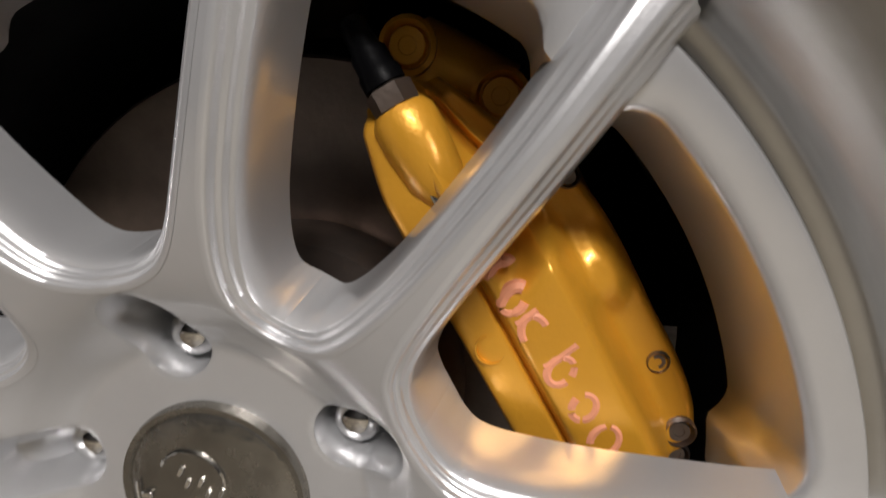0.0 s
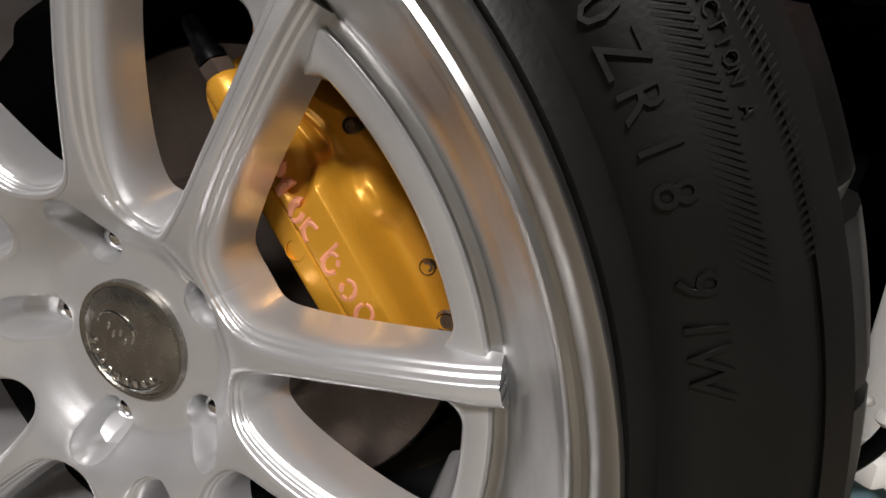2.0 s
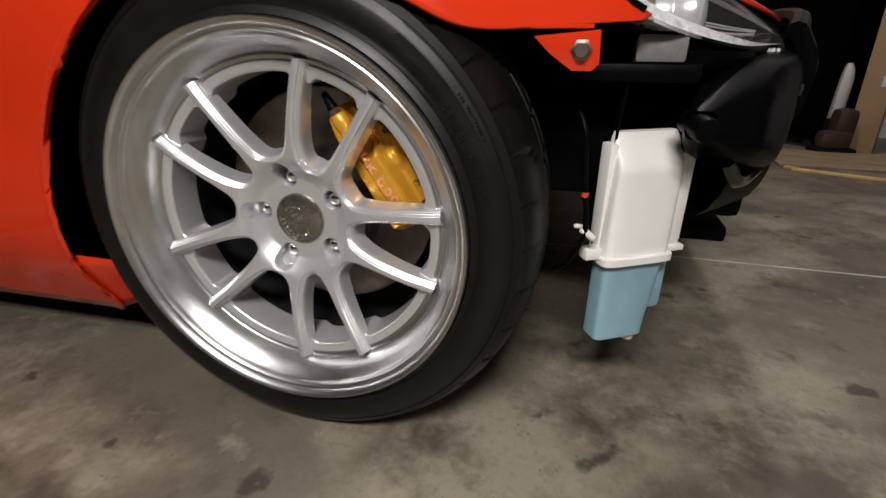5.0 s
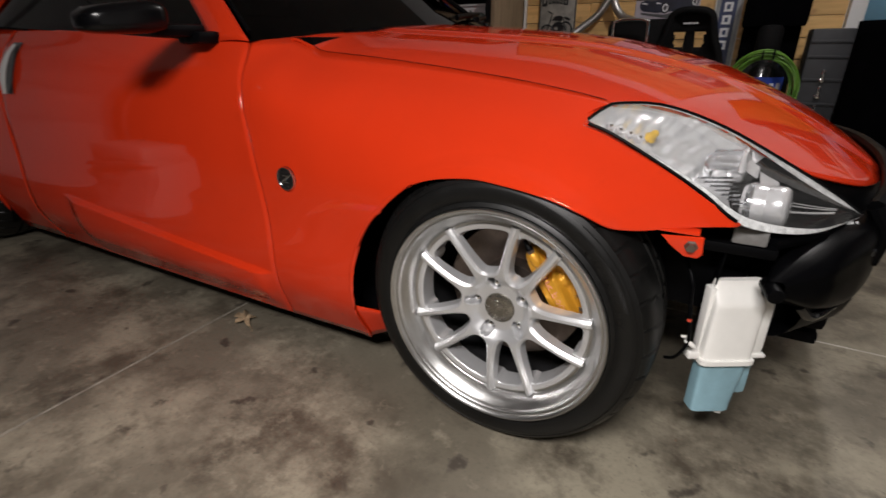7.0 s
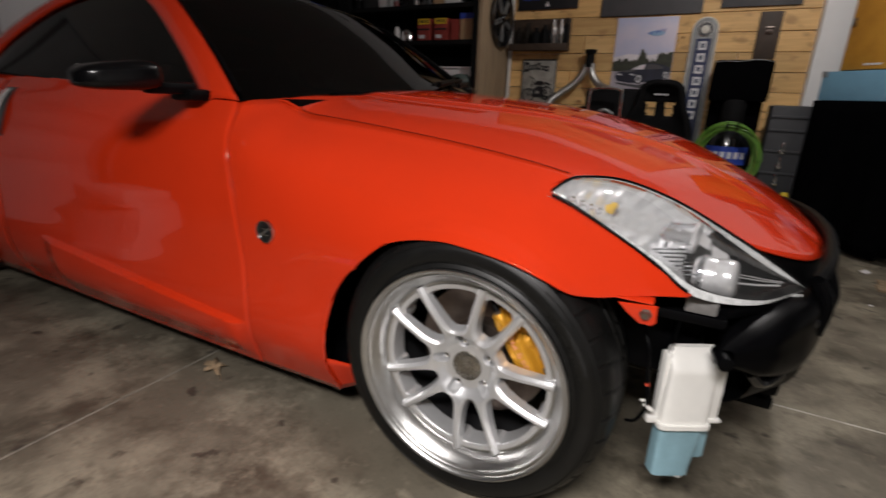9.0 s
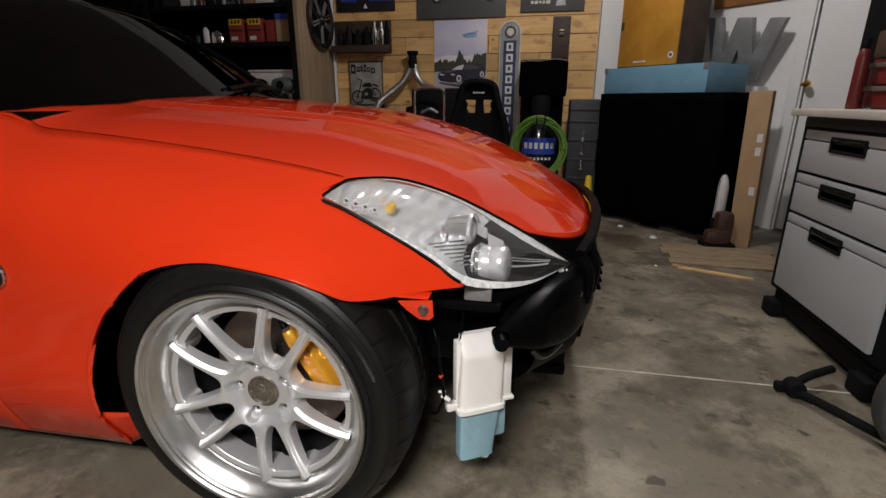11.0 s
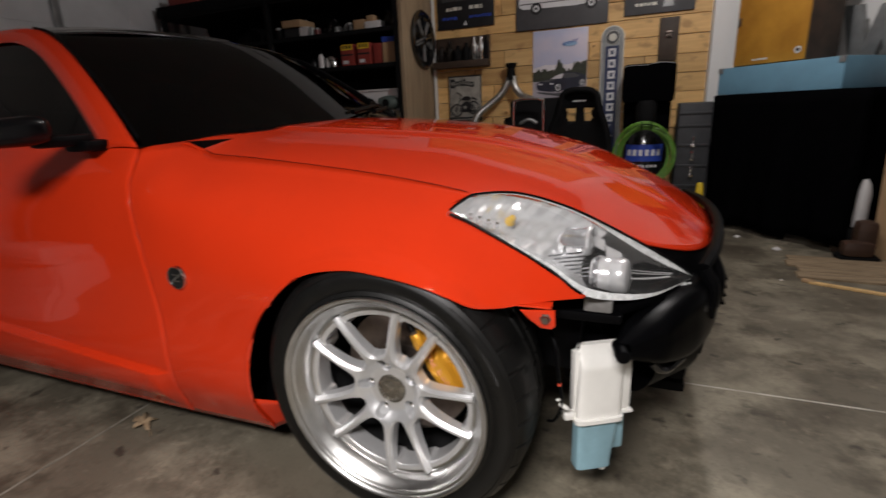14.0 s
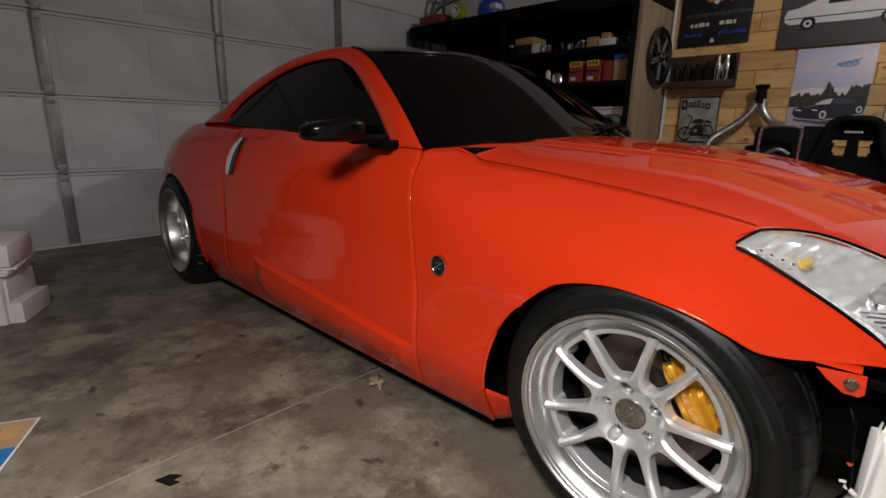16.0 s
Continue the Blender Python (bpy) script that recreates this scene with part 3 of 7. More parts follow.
for y in (-0.36, 0.36):
    seat = part("seat", joined(box(-1.62, y, 0.42, 0.5, 0.48, 0.2, 0.06), box(-1.86, y, 0.72, 0.14, 0.46, 0.55, 0.06, Matrix()), box(-1.9, y, 1.05, 0.09, 0.24, 0.16, 0.04)), BLACK, car, "black bucket seat")
part("steering_wheel", joined(tube([(-1.16 - 0.06 * math.sin(a), 0.36 + 0.18 * math.cos(a), 0.80 + 0.17 * math.sin(a)) for a in (2 * math.pi * k / 28 for k in range(28))], 0.015, 8, closed=True), rod((-1.16, 0.36, 0.80), (-0.95, 0.36, 0.74), 0.04)), BLACK, car)
part("rear_shelf", joined(box(-2.35, 0, 0.72, 0.7, 1.3, 0.06), box(-2.0, 0, 0.5, 0.05, 1.35, 0.5)), BLACK, car)
for y in (-1, 1):
    part("wheel_liner", grid(lambda u, v: (0.0 - 0.02 + 0.43 * math.cos(math.pi * (0.40 + 0.66 * u)), y * (0.835 - 0.40 * v), 0.26 + 0.39 * math.sin(math.pi * (0.40 + 0.66 * u))), 28, 4), BLACK, car, solid=0.004)
    part("wheel_liner", grid(lambda u, v: (-2.65 + 0.36 * math.cos(math.pi * (1.3 * u - 0.15)), y * (0.86 - 0.40 * v), 0.30 + 0.36 * math.sin(math.pi * (1.3 * u - 0.15))), 28, 4), BLACK, car, solid=0.004)
part("engine_block", joined(box(-0.05, 0, 0.48, 1.0, 0.9, 0.3, 0.03), box(-0.44, 0, 0.45, 0.05, 1.4, 0.5)), BLACK, car)

# ---- wheels ----
PHASE = 66.0  # direction of one pair of spokes
W1 = [(0.0776, 0.0), (0.0782, 0.0040), (0.0798, 0.0077), (0.0830, 0.0112), (0.0895, 0.0150), (0.102, 0.0198), (0.12, 0.0248), (0.16, 0.0330), (0.2035, 0.0392)]
W2 = [(0.0868, 0.0), (0.0875, 0.0060), (0.0894, 0.0112), (0.0926, 0.0160), (0.099, 0.0212), (0.110, 0.0272), (0.13, 0.0368), (0.16, 0.0500), (0.19, 0.0635), (0.2035, 0.0692)]
FACE = [(0.0, 0.0), (0.04, 0.0), (0.053, -0.0004), (0.057, -0.0018), (0.062, -0.0058), (0.069, -0.0122), (0.078, -0.0185), (0.088, -0.0225), (0.105, -0.0265), (0.13, -0.0300), (0.16, -0.0318), (0.185, -0.0318), (0.2035, -0.0306)]


POCKET_A, POCKET_L, POCKET_R = 0.0562, 0.0100, 0.0128


def pocket(lx, lz):
    """Signed distance to the nut pocket, which runs outwards along the wide window's line."""
    t = min(1.0, max(0.0, (lz - POCKET_A) / POCKET_L))
    return math.hypot(lx, lz - POCKET_A - POCKET_L * t) - POCKET_R


def window_edge(w):
    """Half outline of a window in its own frame: points (x, z), finely spaced, from the middle of its inner end outwards."""
    pts = []
    for k in range(len(w) - 1):
        n = 8 if k < 5 else 10
        for j in range(n):
            u = (k + j / n) / (len(w) - 1)
            r, h = along(w, u)
            pts.append(Vector((max(h, 0.0), 0, math.sqrt(max(r * r - h * h, 0)))))
    r, h = w[-1]
    pts.append(Vector((h, 0, math.sqrt(r * r - h * h))))
    pts[0].x = 0.0
    outs = []
    for k in range(len(pts)):
        t = (pts[min(k + 1, len(pts) - 1)] - pts[k - 1]) if k else Vector((1, 0, 0))
        t.normalize()
        outs.append(Vector((t.z, 0, -t.x)))
    return pts, outs


BEAD = [(-0.0001, 0.0072), (0.0004, 0.0064), (0.0011, 0.0060), (0.0017, 0.0054), (0.0021, 0.0042), (0.0026, 0.0037), (0.0034, 0.0034), (0.0040, 0.0027), (0.0043, 0.0013), (0.0049, 0.0005), (0.0057, 0.0001), (0.0072, 0.0)]


def spoke_mesh():
    """One spoke with its slice of the hub: a tenth of the wheel, the pair's window at angle 0, the wide one at 36 degrees."""
    bm = bmesh.new()
    c36, s36 = math.cos(radians(36)), math.sin(radians(36))

    def far(p):  # from the wide window's frame into the slice
        return Vector((s36 * p.z - c36 * p.x, p.y, c36 * p.z + s36 * p.x))

    inner = []
    for w, turn, end in ((W1, None, 0.006), (W2, far, 0.003)):
        pts, outs = window_edge(w)
        put = turn or (lambda p: p)
        cols = []
        for d, drop in BEAD:
            col = []
            for p, o in zip(pts, outs):
                q = p + o * d
                q.y = spline(FACE, math.hypot(q.x, q.z)) + drop
                col.append(bm.verts.new(put(q)))
            cols.append(col)
        wall = [cols[0]]
        for k in range(1, 6):  # sloping window wall
            f = k / 5
            row = []
            for p, o in zip(pts, outs):
                r = math.hypot(p.x, p.z)
                q = p - o * (0.0008 * min(1, f * 5) + 0.0030 * f)
                q.z += end * ease(0.030, 0.0, p.x) * f
                q.x = max(q.x, 0.0)
                q.y = spline(FACE, r) + 0.0072 + (0.0180 + 0.0055 * ease(0.19, 0.10, r)) * f
                row.append(bm.verts.new(put(q)))
            wall.insert(0, row)
        strips = wall[:-1] + cols
        for p, q in zip(strips, strips[1:]):
            for k in range(len(p) - 1):
                bm.faces.new((p[k], p[k + 1], q[k + 1], q[k]))
        edge = [p + o * 0.0066 for p, o in zip(pts, outs)]
        inner.append([(math.hypot(p.x, p.z), math.atan2(max(p.x, 0), p.z)) for p in edge])

    def angle(curve, r):
        if r <= curve[0][0]:
            return 0.0
        for (r0, a0), (r1, a1) in zip(curve, curve[1:]):
            if r <= r1:
                return a0 + (a1 - a0) * (r - r0) / max(r1 - r0, 1e-9)
        return curve[-1][1]

    radii = sorted([0.030 + 0.1735 * (k / 70) for k in range(71)] + [0.040 + 0.054 * (k / 64) + 1e-6 for k in range(65)] + [inner[0][0][0] + 1e-6, inner[1][0][0] + 1e-6])
    rows, flags = [], {}
    n = 26
    for r in radii:
        a0, a1 = angle(inner[0], r), radians(36) - angle(inner[1], r)
        row = []
        for j in range(n + 1):
            a = a0 + (a1 - a0) * j / n
            b = radians(36) - a
            x, z = r * math.sin(a), r * math.cos(a)
            y = spline(FACE, r) + 0.00015
            lx, lz = r * math.sin(b), r * math.cos(b)
            d0 = pocket(lx, lz)
            if abs(d0) < 0.0011:  # bring the net onto the pocket's rim
                gx, gz = (pocket(lx + 1e-5, lz) - d0) / 1e-5, (pocket(lx, lz + 1e-5) - d0) / 1e-5
                lx, lz = lx - d0 * gx, lz - d0 * gz
                rr, bb = math.hypot(lx, lz), math.atan2(lx, lz)
                x, z = rr * math.sin(radians(36) - bb), rr * math.cos(radians(36) - bb)
                y = spline(FACE, rr) + 0.0006
                d0 = 0.0
            row.append(bm.verts.new((x, y, z)))
            flags[row[-1]] = d0 < -0.0006
        rows.append(row)
    for i in range(len(rows) - 1):
        for j in range(n):
            q = (rows[i][j], rows[i][j + 1], rows[i + 1][j + 1], rows[i + 1][j])
            if not any(flags[v] for v in q):
                bm.faces.new(q)
    # pocket: wall and sloping scoop floor (half of it lies in this slice)
    rim = [(POCKET_R * math.sin(t), POCKET_A - POCKET_R * math.cos(t)) for t in (math.pi / 2 * k / 10 for k in range(11))]
    rim += [(POCKET_R * math.cos(t), POCKET_A + POCKET_L + POCKET_R * math.sin(t)) for t in (math.pi / 2 * k / 10 for k in range(11))]
    levels = []
    for f in (0.0, 0.06, 0.3, 0.6, 1.0):
        ring = []
        for lx, lz in rim:
            grow = 1.06 - 0.06 * min(1, f * 12) - 0.10 * f
            lx2, lz2 = lx * grow, 0.0620 + (lz - 0.0620) * grow
            rr, bb = math.hypot(lx2, lz2), radians(36) - math.atan2(lx2, lz2)
            deep = 0.034 - 0.018 * ease(0.0600, 0.0790, lz)
            ring.append(bm.verts.new((rr * math.sin(bb), spline(FACE, rr) + 0.0004 + deep * f, rr * math.cos(bb))))
        levels.append(ring)
    levels.append([bm.verts.new((lz * s36, v.co.y, lz * c36)) for v, (lx, lz) in zip(levels[-1], rim)])
    for p, q in zip(levels, levels[1:]):
        for k in range(len(p) - 1):
            bm.faces.new((p[k], p[k + 1], q[k + 1], q[k]))
    bmesh.ops.remove_doubles(bm, verts=bm.verts, dist=2e-5)
    # cut end: a skirt from the spoke's outline down to the groove
    skirt = {}
    for e in [e for e in bm.edges if len(e.link_faces) == 1 and all(math.hypot(v.co.x, v.co.z) > 0.2028 for v in e.verts)]:
        for v in e.verts:
            if v not in skirt:
                skirt[v] = bm.verts.new((v.co.x * 1.003, max(v.co.y, -0.012), v.co.z * 1.003))
        a, b = e.verts
        bm.faces.new((a, b, skirt[b], skirt[a]))
    bmesh.ops.recalc_face_normals(bm, faces=bm.faces)
    for f in bm.faces:
        f.normal_update()
    up = sum(f.normal.y * f.calc_area() for f in bm.faces)
    if up > 0:
        bmesh.ops.reverse_faces(bm, faces=bm.faces)
    return bm


LEDGE = [(0.1850, 0.030), (0.1851, -0.0150), (0.1855, -0.0165), (0.1866, -0.0178), (0.1890, -0.0186), (0.1955, -0.0206), (0.1966, -0.0205), (0.1974, -0.0196), (0.1978, -0.0180)]
LIP = [(0.1978, -0.0180), (0.1988, -0.0168), (0.2028, -0.0172), (0.2046, -0.0190), (0.2056, -0.0225), (0.2074, -0.0275), (0.2112, -0.0350), (0.2170, -0.0425), (0.2232, -0.0492), (0.2258, -0.0532), (0.2272, -0.0575), (0.2290, -0.0588),
       (0.2310, -0.0580), (0.2328, -0.0588), (0.2345, -0.0625), (0.2385, -0.0665), (0.2408, -0.0672), (0.2422, -0.0655), (0.2422, -0.058), (0.2365, -0.055), (0.2310, -0.050), (0.2300, 0.160)]
BARREL_IN = [(0.2300, 0.160), (0.2420, 0.172), (0.2410, 0.178), (0.225, 0.175), (0.210, 0.155), (0.207, 0.08), (0.198, 0.052), (0.1850, 0.030)]
TYRE = [(0.2405, -0.0555), (0.2440, -0.0575), (0.2475, -0.0560), (0.2520, -0.0530), (0.2550, -0.0545), (0.2600, -0.0570), (0.2660, -0.0574), (0.2700, -0.0576), (0.2800, -0.0568), (0.2830, -0.0558), (0.2900, -0.0520),
        (0.2905, -0.0530), (0.2990, -0.0470), (0.2995, -0.0450), (0.3050, -0.0385), (0.3102, -0.0290), (0.3144, -0.0180), (0.3172, -0.0070), (0.3192, 0.010), (0.3210, 0.030), (0.3218, 0.036), (0.3150, 0.038), (0.3150, 0.046), (0.3220, 0.048), (0.3222, 0.060), (0.3222, 0.072),
        (0.3150, 0.074), (0.3150, 0.082), (0.3220, 0.084), (0.3215, 0.105), (0.3190, 0.130), (0.3120, 0.155), (0.300, 0.168), (0.270, 0.176), (0.246, 0.170), (0.2405, 0.165)]


def tyre_mesh():
    def groove(j, a):
        y = TYRE[j][1]
        if 13 <= j <= 19 or 27 <= j <= 31:
            k = (a * 18 / math.pi + 0.35 * ease(-0.03, 0.04, y)) % 1.0
            if k < 0.09:
                return -0.0035 * (1 if 14 <= j <= 18 or j > 27 else 0.5)
        if 22 <= j <= 25:
            k = (a * 18 / math.pi + 0.5) % 1.0
            return -0.003 if k < 0.08 else 0
        return 0

    bm = lathe(TYRE, "y", (0, 0, 0), 624, groove)
    for v in bm.verts:
        if v.co.z < -0.3165:  # contact patch
            v.co.z = -0.3165 - 0.2 * (v.co.z + 0.3165) * 0
    return bm


def local(name, bm, material, parent, label="", m=None, smooth=40):
    ob = part(name, bm, material, parent, label, smooth)
    ob.matrix_parent_inverse = Matrix()
    if m:
        ob.matrix_basis = m
    return ob


spoke_a = mesh_of(spoke_mesh(), "spoke", 32)
spoke_a.materials.append(SILVER)
_b = bmesh.new()
_b.from_mesh(spoke_a)
_b.transform(Matrix.Diagonal((-1, 1, 1, 1)))
bmesh.ops.reverse_faces(_b, faces=_b.faces)
spoke_b = mesh_of(_b, "spoke", 32)
spoke_b.materials.append(SILVER)


def char_mesh(ch, size, depth):
    cu = bpy.data.curves.new("t", "FONT")
    cu.body, cu.size, cu.extrude, cu.align_x, cu.align_y, cu.resolution_u = ch, size, depth, "CENTER", "CENTER", 2
    ob = bpy.data.objects.new("t", cu)
    me = bpy.data.meshes.new_from_object(ob)
    bpy.data.objects.remove(ob)
    bpy.data.curves.remove(cu)
    return me


def ring_text(text, radius, y, start, step, size, squash=1.0):
    """Letters standing round the sidewall, feet towards the hub."""
    bm = bmesh.new()
    for k, ch in enumerate(text):
        if ch == " ":
            continue
        a = radians(start - step * k)
        me = char_mesh(ch, size, 0.0008)
        me.transform(pose(radius * math.cos(a), y, radius * math.sin(a), 90, 0, 0) @ Matrix.Rotation(a - math.pi / 2, 4, "Z") @ Matrix.Diagonal((squash, 1, 1, 1)))
        bm.from_mesh(me)
        bpy.data.meshes.remove(me)
    return bm


def wheel(dish=0.0):
    lip = [(r - 0.008 * (dish > 0) * (j == 4), y + (dish if j < 5 else 0.0)) for j, (r, y) in enumerate(LIP)]
    w = part("wheel", lathe(lip, "y", (0, 0, 0), 160), POLISH, car, "polished deep-lip alloy rim")
    w.matrix_basis = pose(0.001, -0.82, 0.3235)
    w.matrix_parent_inverse = at_of(car).inverted()

    def corner(j, a):  # the ledge swells inwards where it runs into a spoke
        if j > 4:
            return 0.0
        d = min(abs((math.degrees(a) - PHASE - 72 * k - side * g + 180) % 360 - 180) for k in range(5) for side in (-1, 1) for g in (10.2, 16.8))
        inside = any(10.2 < abs((math.degrees(a) - PHASE - 72 * k + 180) % 360 - 180) < 16.8 for k in range(5))
        return -0.0080 * (1.0 if inside else max(0.0, 1 - d / 3.6) ** 2) * (1.0 if j < 3 else 0.7 if j == 3 else 0.25)

    local("ledge_ring", lathe([(r, y + dish) for r, y in LEDGE], "y", (0, 0, 0), 360, corner), SILVER, w, "silver painted ledge behind the spoke ends")
    local("barrel", lathe([(r, y + (dish if j > 5 else 0.0)) for j, (r, y) in enumerate(BARREL_IN)], "y", (0, 0, 0), 96), BARREL, w, "dark inner rim barrel")
    for k in range(5):
        turn = PHASE + 72 * k - 90
        local("spoke", spoke_a, None, w, "silver painted spoke", pose(0, dish, 0, 0, -turn, 0))
        local("spoke", spoke_b, None, w, "silver painted spoke", pose(0, dish, 0, 0, -turn, 0))
        a = radians(PHASE + 36 + 72 * k)
        x, z = 0.0562 * math.cos(a), 0.0562 * math.sin(a)
        local("lug_nut", lathe([(0.0, -0.004), (0.005, -0.0035), (0.0082, -0.0005), (0.0095, 0.004), (0.0095, 0.022), (0.0, 0.022)], "y", (x, 0.009 + dish, z), 18), CHROME, w, "chrome lug nut")
    cap = local("centre_cap", lathe([(0.0, -0.0045), (0.022, -0.0042), (0.030, -0.0030), (0.0312, -0.0024), (0.0318, -0.0032), (0.0338, -0.0032), (0.0345, -0.0015), (0.0348, 0.004), (0.0, 0.006)], "y", (0, dish, 0), 64),
                mat("cap_nickel", (0.36, 0.34, 0.30), 0.26, 0.9, 0.35, 60, 0.25, 240, spread=0.1) if "cap_nickel" not in bpy.data.materials else bpy.data.materials["cap_nickel"], w, "worn nickel centre cap with raised emblem")
    marks = []
    rnd = random.Random(4)
    for k in range(9):
        a = radians(-150 + 120 * k / 8)
        marks.append(box(0, 0, 0, 0.0026, 0.0012, 0.0042, 0.0004, pose(0.0235 * math.cos(a), -0.0048, 0.0235 * math.sin(a), 0, -math.degrees(a) + 90, 0), 1))
    marks.append(tube([(0.012 * math.cos(a) - 0.008, -0.0047, 0.010 * math.sin(a) + 0.004) for a in (radians(t) for t in range(20, 200, 12))], 0.0006, 6))
    marks.append(tube([(0.0275 * math.cos(a), -0.0042, 0.0275 * math.sin(a)) for a in (radians(t) for t in range(-160, -20, 6))], 0.0005, 6))
    for k in range(5):
        marks.append(box(-0.013 + 0.004 * k, -0.0047, 0.004 - 0.003 * (k % 2), 0.0016, 0.001, 0.004, 0.0003, None, 1))
    bm = joined(*marks)
    bm.transform(pose(0, dish, 0) @ Matrix.Rotation(radians(25), 4, "Y"))
    local("emblem", bm, CHROME, w, "raised worn emblem")
    t = local("tyre", tyre_mesh(), RUBBER, w, "low-profile black tyre with worn tread shoulder", smooth=30)
    for text, r, y, start, step, size in (("235/40ZR18 91W", 0.2640, -0.0578, 46.3, 2.5, 0.0150), ("240 TRACTION A", 0.2835, -0.0560, 36.8, 0.80, 0.0050)):
        for k, ch in enumerate(text):
            if ch != " ":
                local("letter", ring_text(ch, r, y, start - step * k, 0, size), RUBBER, t, smooth=0)
    # fine slanted ribs in two bands of the sidewall
    for r, y, wide in ((0.2765, -0.0572, 0.0095), (0.2895, -0.0527, 0.0070)):
        local("rib_band", joined(*[box(0, 0, 0, wide, 0.0004, 0.0010, 0.0002, pose(0, y, 0) @ Matrix.Rotation(radians(-(19 + 0.42 * k)), 4, "Y") @ Matrix.Translation((r, 0, 0)) @ Matrix.Rotation(radians(38 if r < 0.28 else -38), 4, "Y"), 1) for k in range(84)]), RUBBER, t, smooth=0)
    return w


front_wheel = wheel()
copy_thing(front_wheel, pose(0.001, 0.82, 0.3235, 0, 20, 180))
rear_wheel = wheel(0.055)
rear_wheel.matrix_basis = pose(-2.65, -0.845, 0.3235, 0, 18, 0)
copy_thing(rear_wheel, pose(-2.65, 0.845, 0.3235, 0, 40, 180))

# ---- brakes ----
for x, y, s in ((0.0, -0.73, 1), (-2.65, -0.73, 1)):
    part("brake_disc", lathe([(0.05, -0.028), (0.078, -0.028), (0.082, -0.02), (0.084, 0.0), (0.090, -0.003), (0.160, -0.003), (0.162, -0.001), (0.162, 0.024), (0.16, 0.026), (0.07, 0.026), (0.05, 0.02)], "y", (x, y, 0.3235), 96), IRON, car, "dark iron brake disc")
    part("hub_carrier", joined(rod((x, y + 0.02, 0.3235), (x, y + 0.25, 0.3235), 0.06, 24, 0.01), box(x - 0.05, y + 0.14, 0.33, 0.12, 0.12, 0.28, 0.03), rod((x, y - 0.09, 0.3235), (x, y, 0.3235), 0.033, 32)), BLACK, car)
part("dust_shield", lathe([(0.07, 0.0), (0.175, 0.0), (0.178, 0.004), (0.178, 0.02)], "y", (0, -0.69, 0.3235), 64), STEELDARK, car)
part("damper", joined(rod((-0.02, -0.60, 0.35), (-0.06, -0.55, 0.72), 0.028, 16), rod((-0.1, -0.62, 0.2), (-0.15, -0.2, 0.22), 0.022)), IRON, car)

CAL = pose(0.001, -0.82, 0.3235) @ Matrix.Rotation(radians(-32), 4, "Y")  # local x: outwards from the hub, z: along the caliper upwards
CAL_SEC = [(0.0990, 0.10), (0.0990, 0.034), (0.0996, 0.024), (0.1015, 0.0165), (0.1045, 0.0135), (0.1140, 0.0118), (0.1162, 0.0122), (0.1172, 0.0142), (0.1184, 0.0118), (0.1200, 0.0078), (0.1235, 0.0058), (0.1380, 0.0046), (0.1415, 0.0060), (0.1442, 0.0105),
           (0.1470, 0.0190), (0.1496, 0.0262), (0.1525, 0.0292), (0.1570, 0.0300), (0.1615, 0.0308), (0.1645, 0.0345), (0.1662, 0.042), (0.1668, 0.055), (0.1668, 0.10)]
CAL_EDGE = [(-0.084, 0.154), (-0.060, 0.1655), (-0.02, 0.1672), (0.02, 0.1665), (0.045, 0.160), (0.065, 0.148), (0.092, 0.136)]


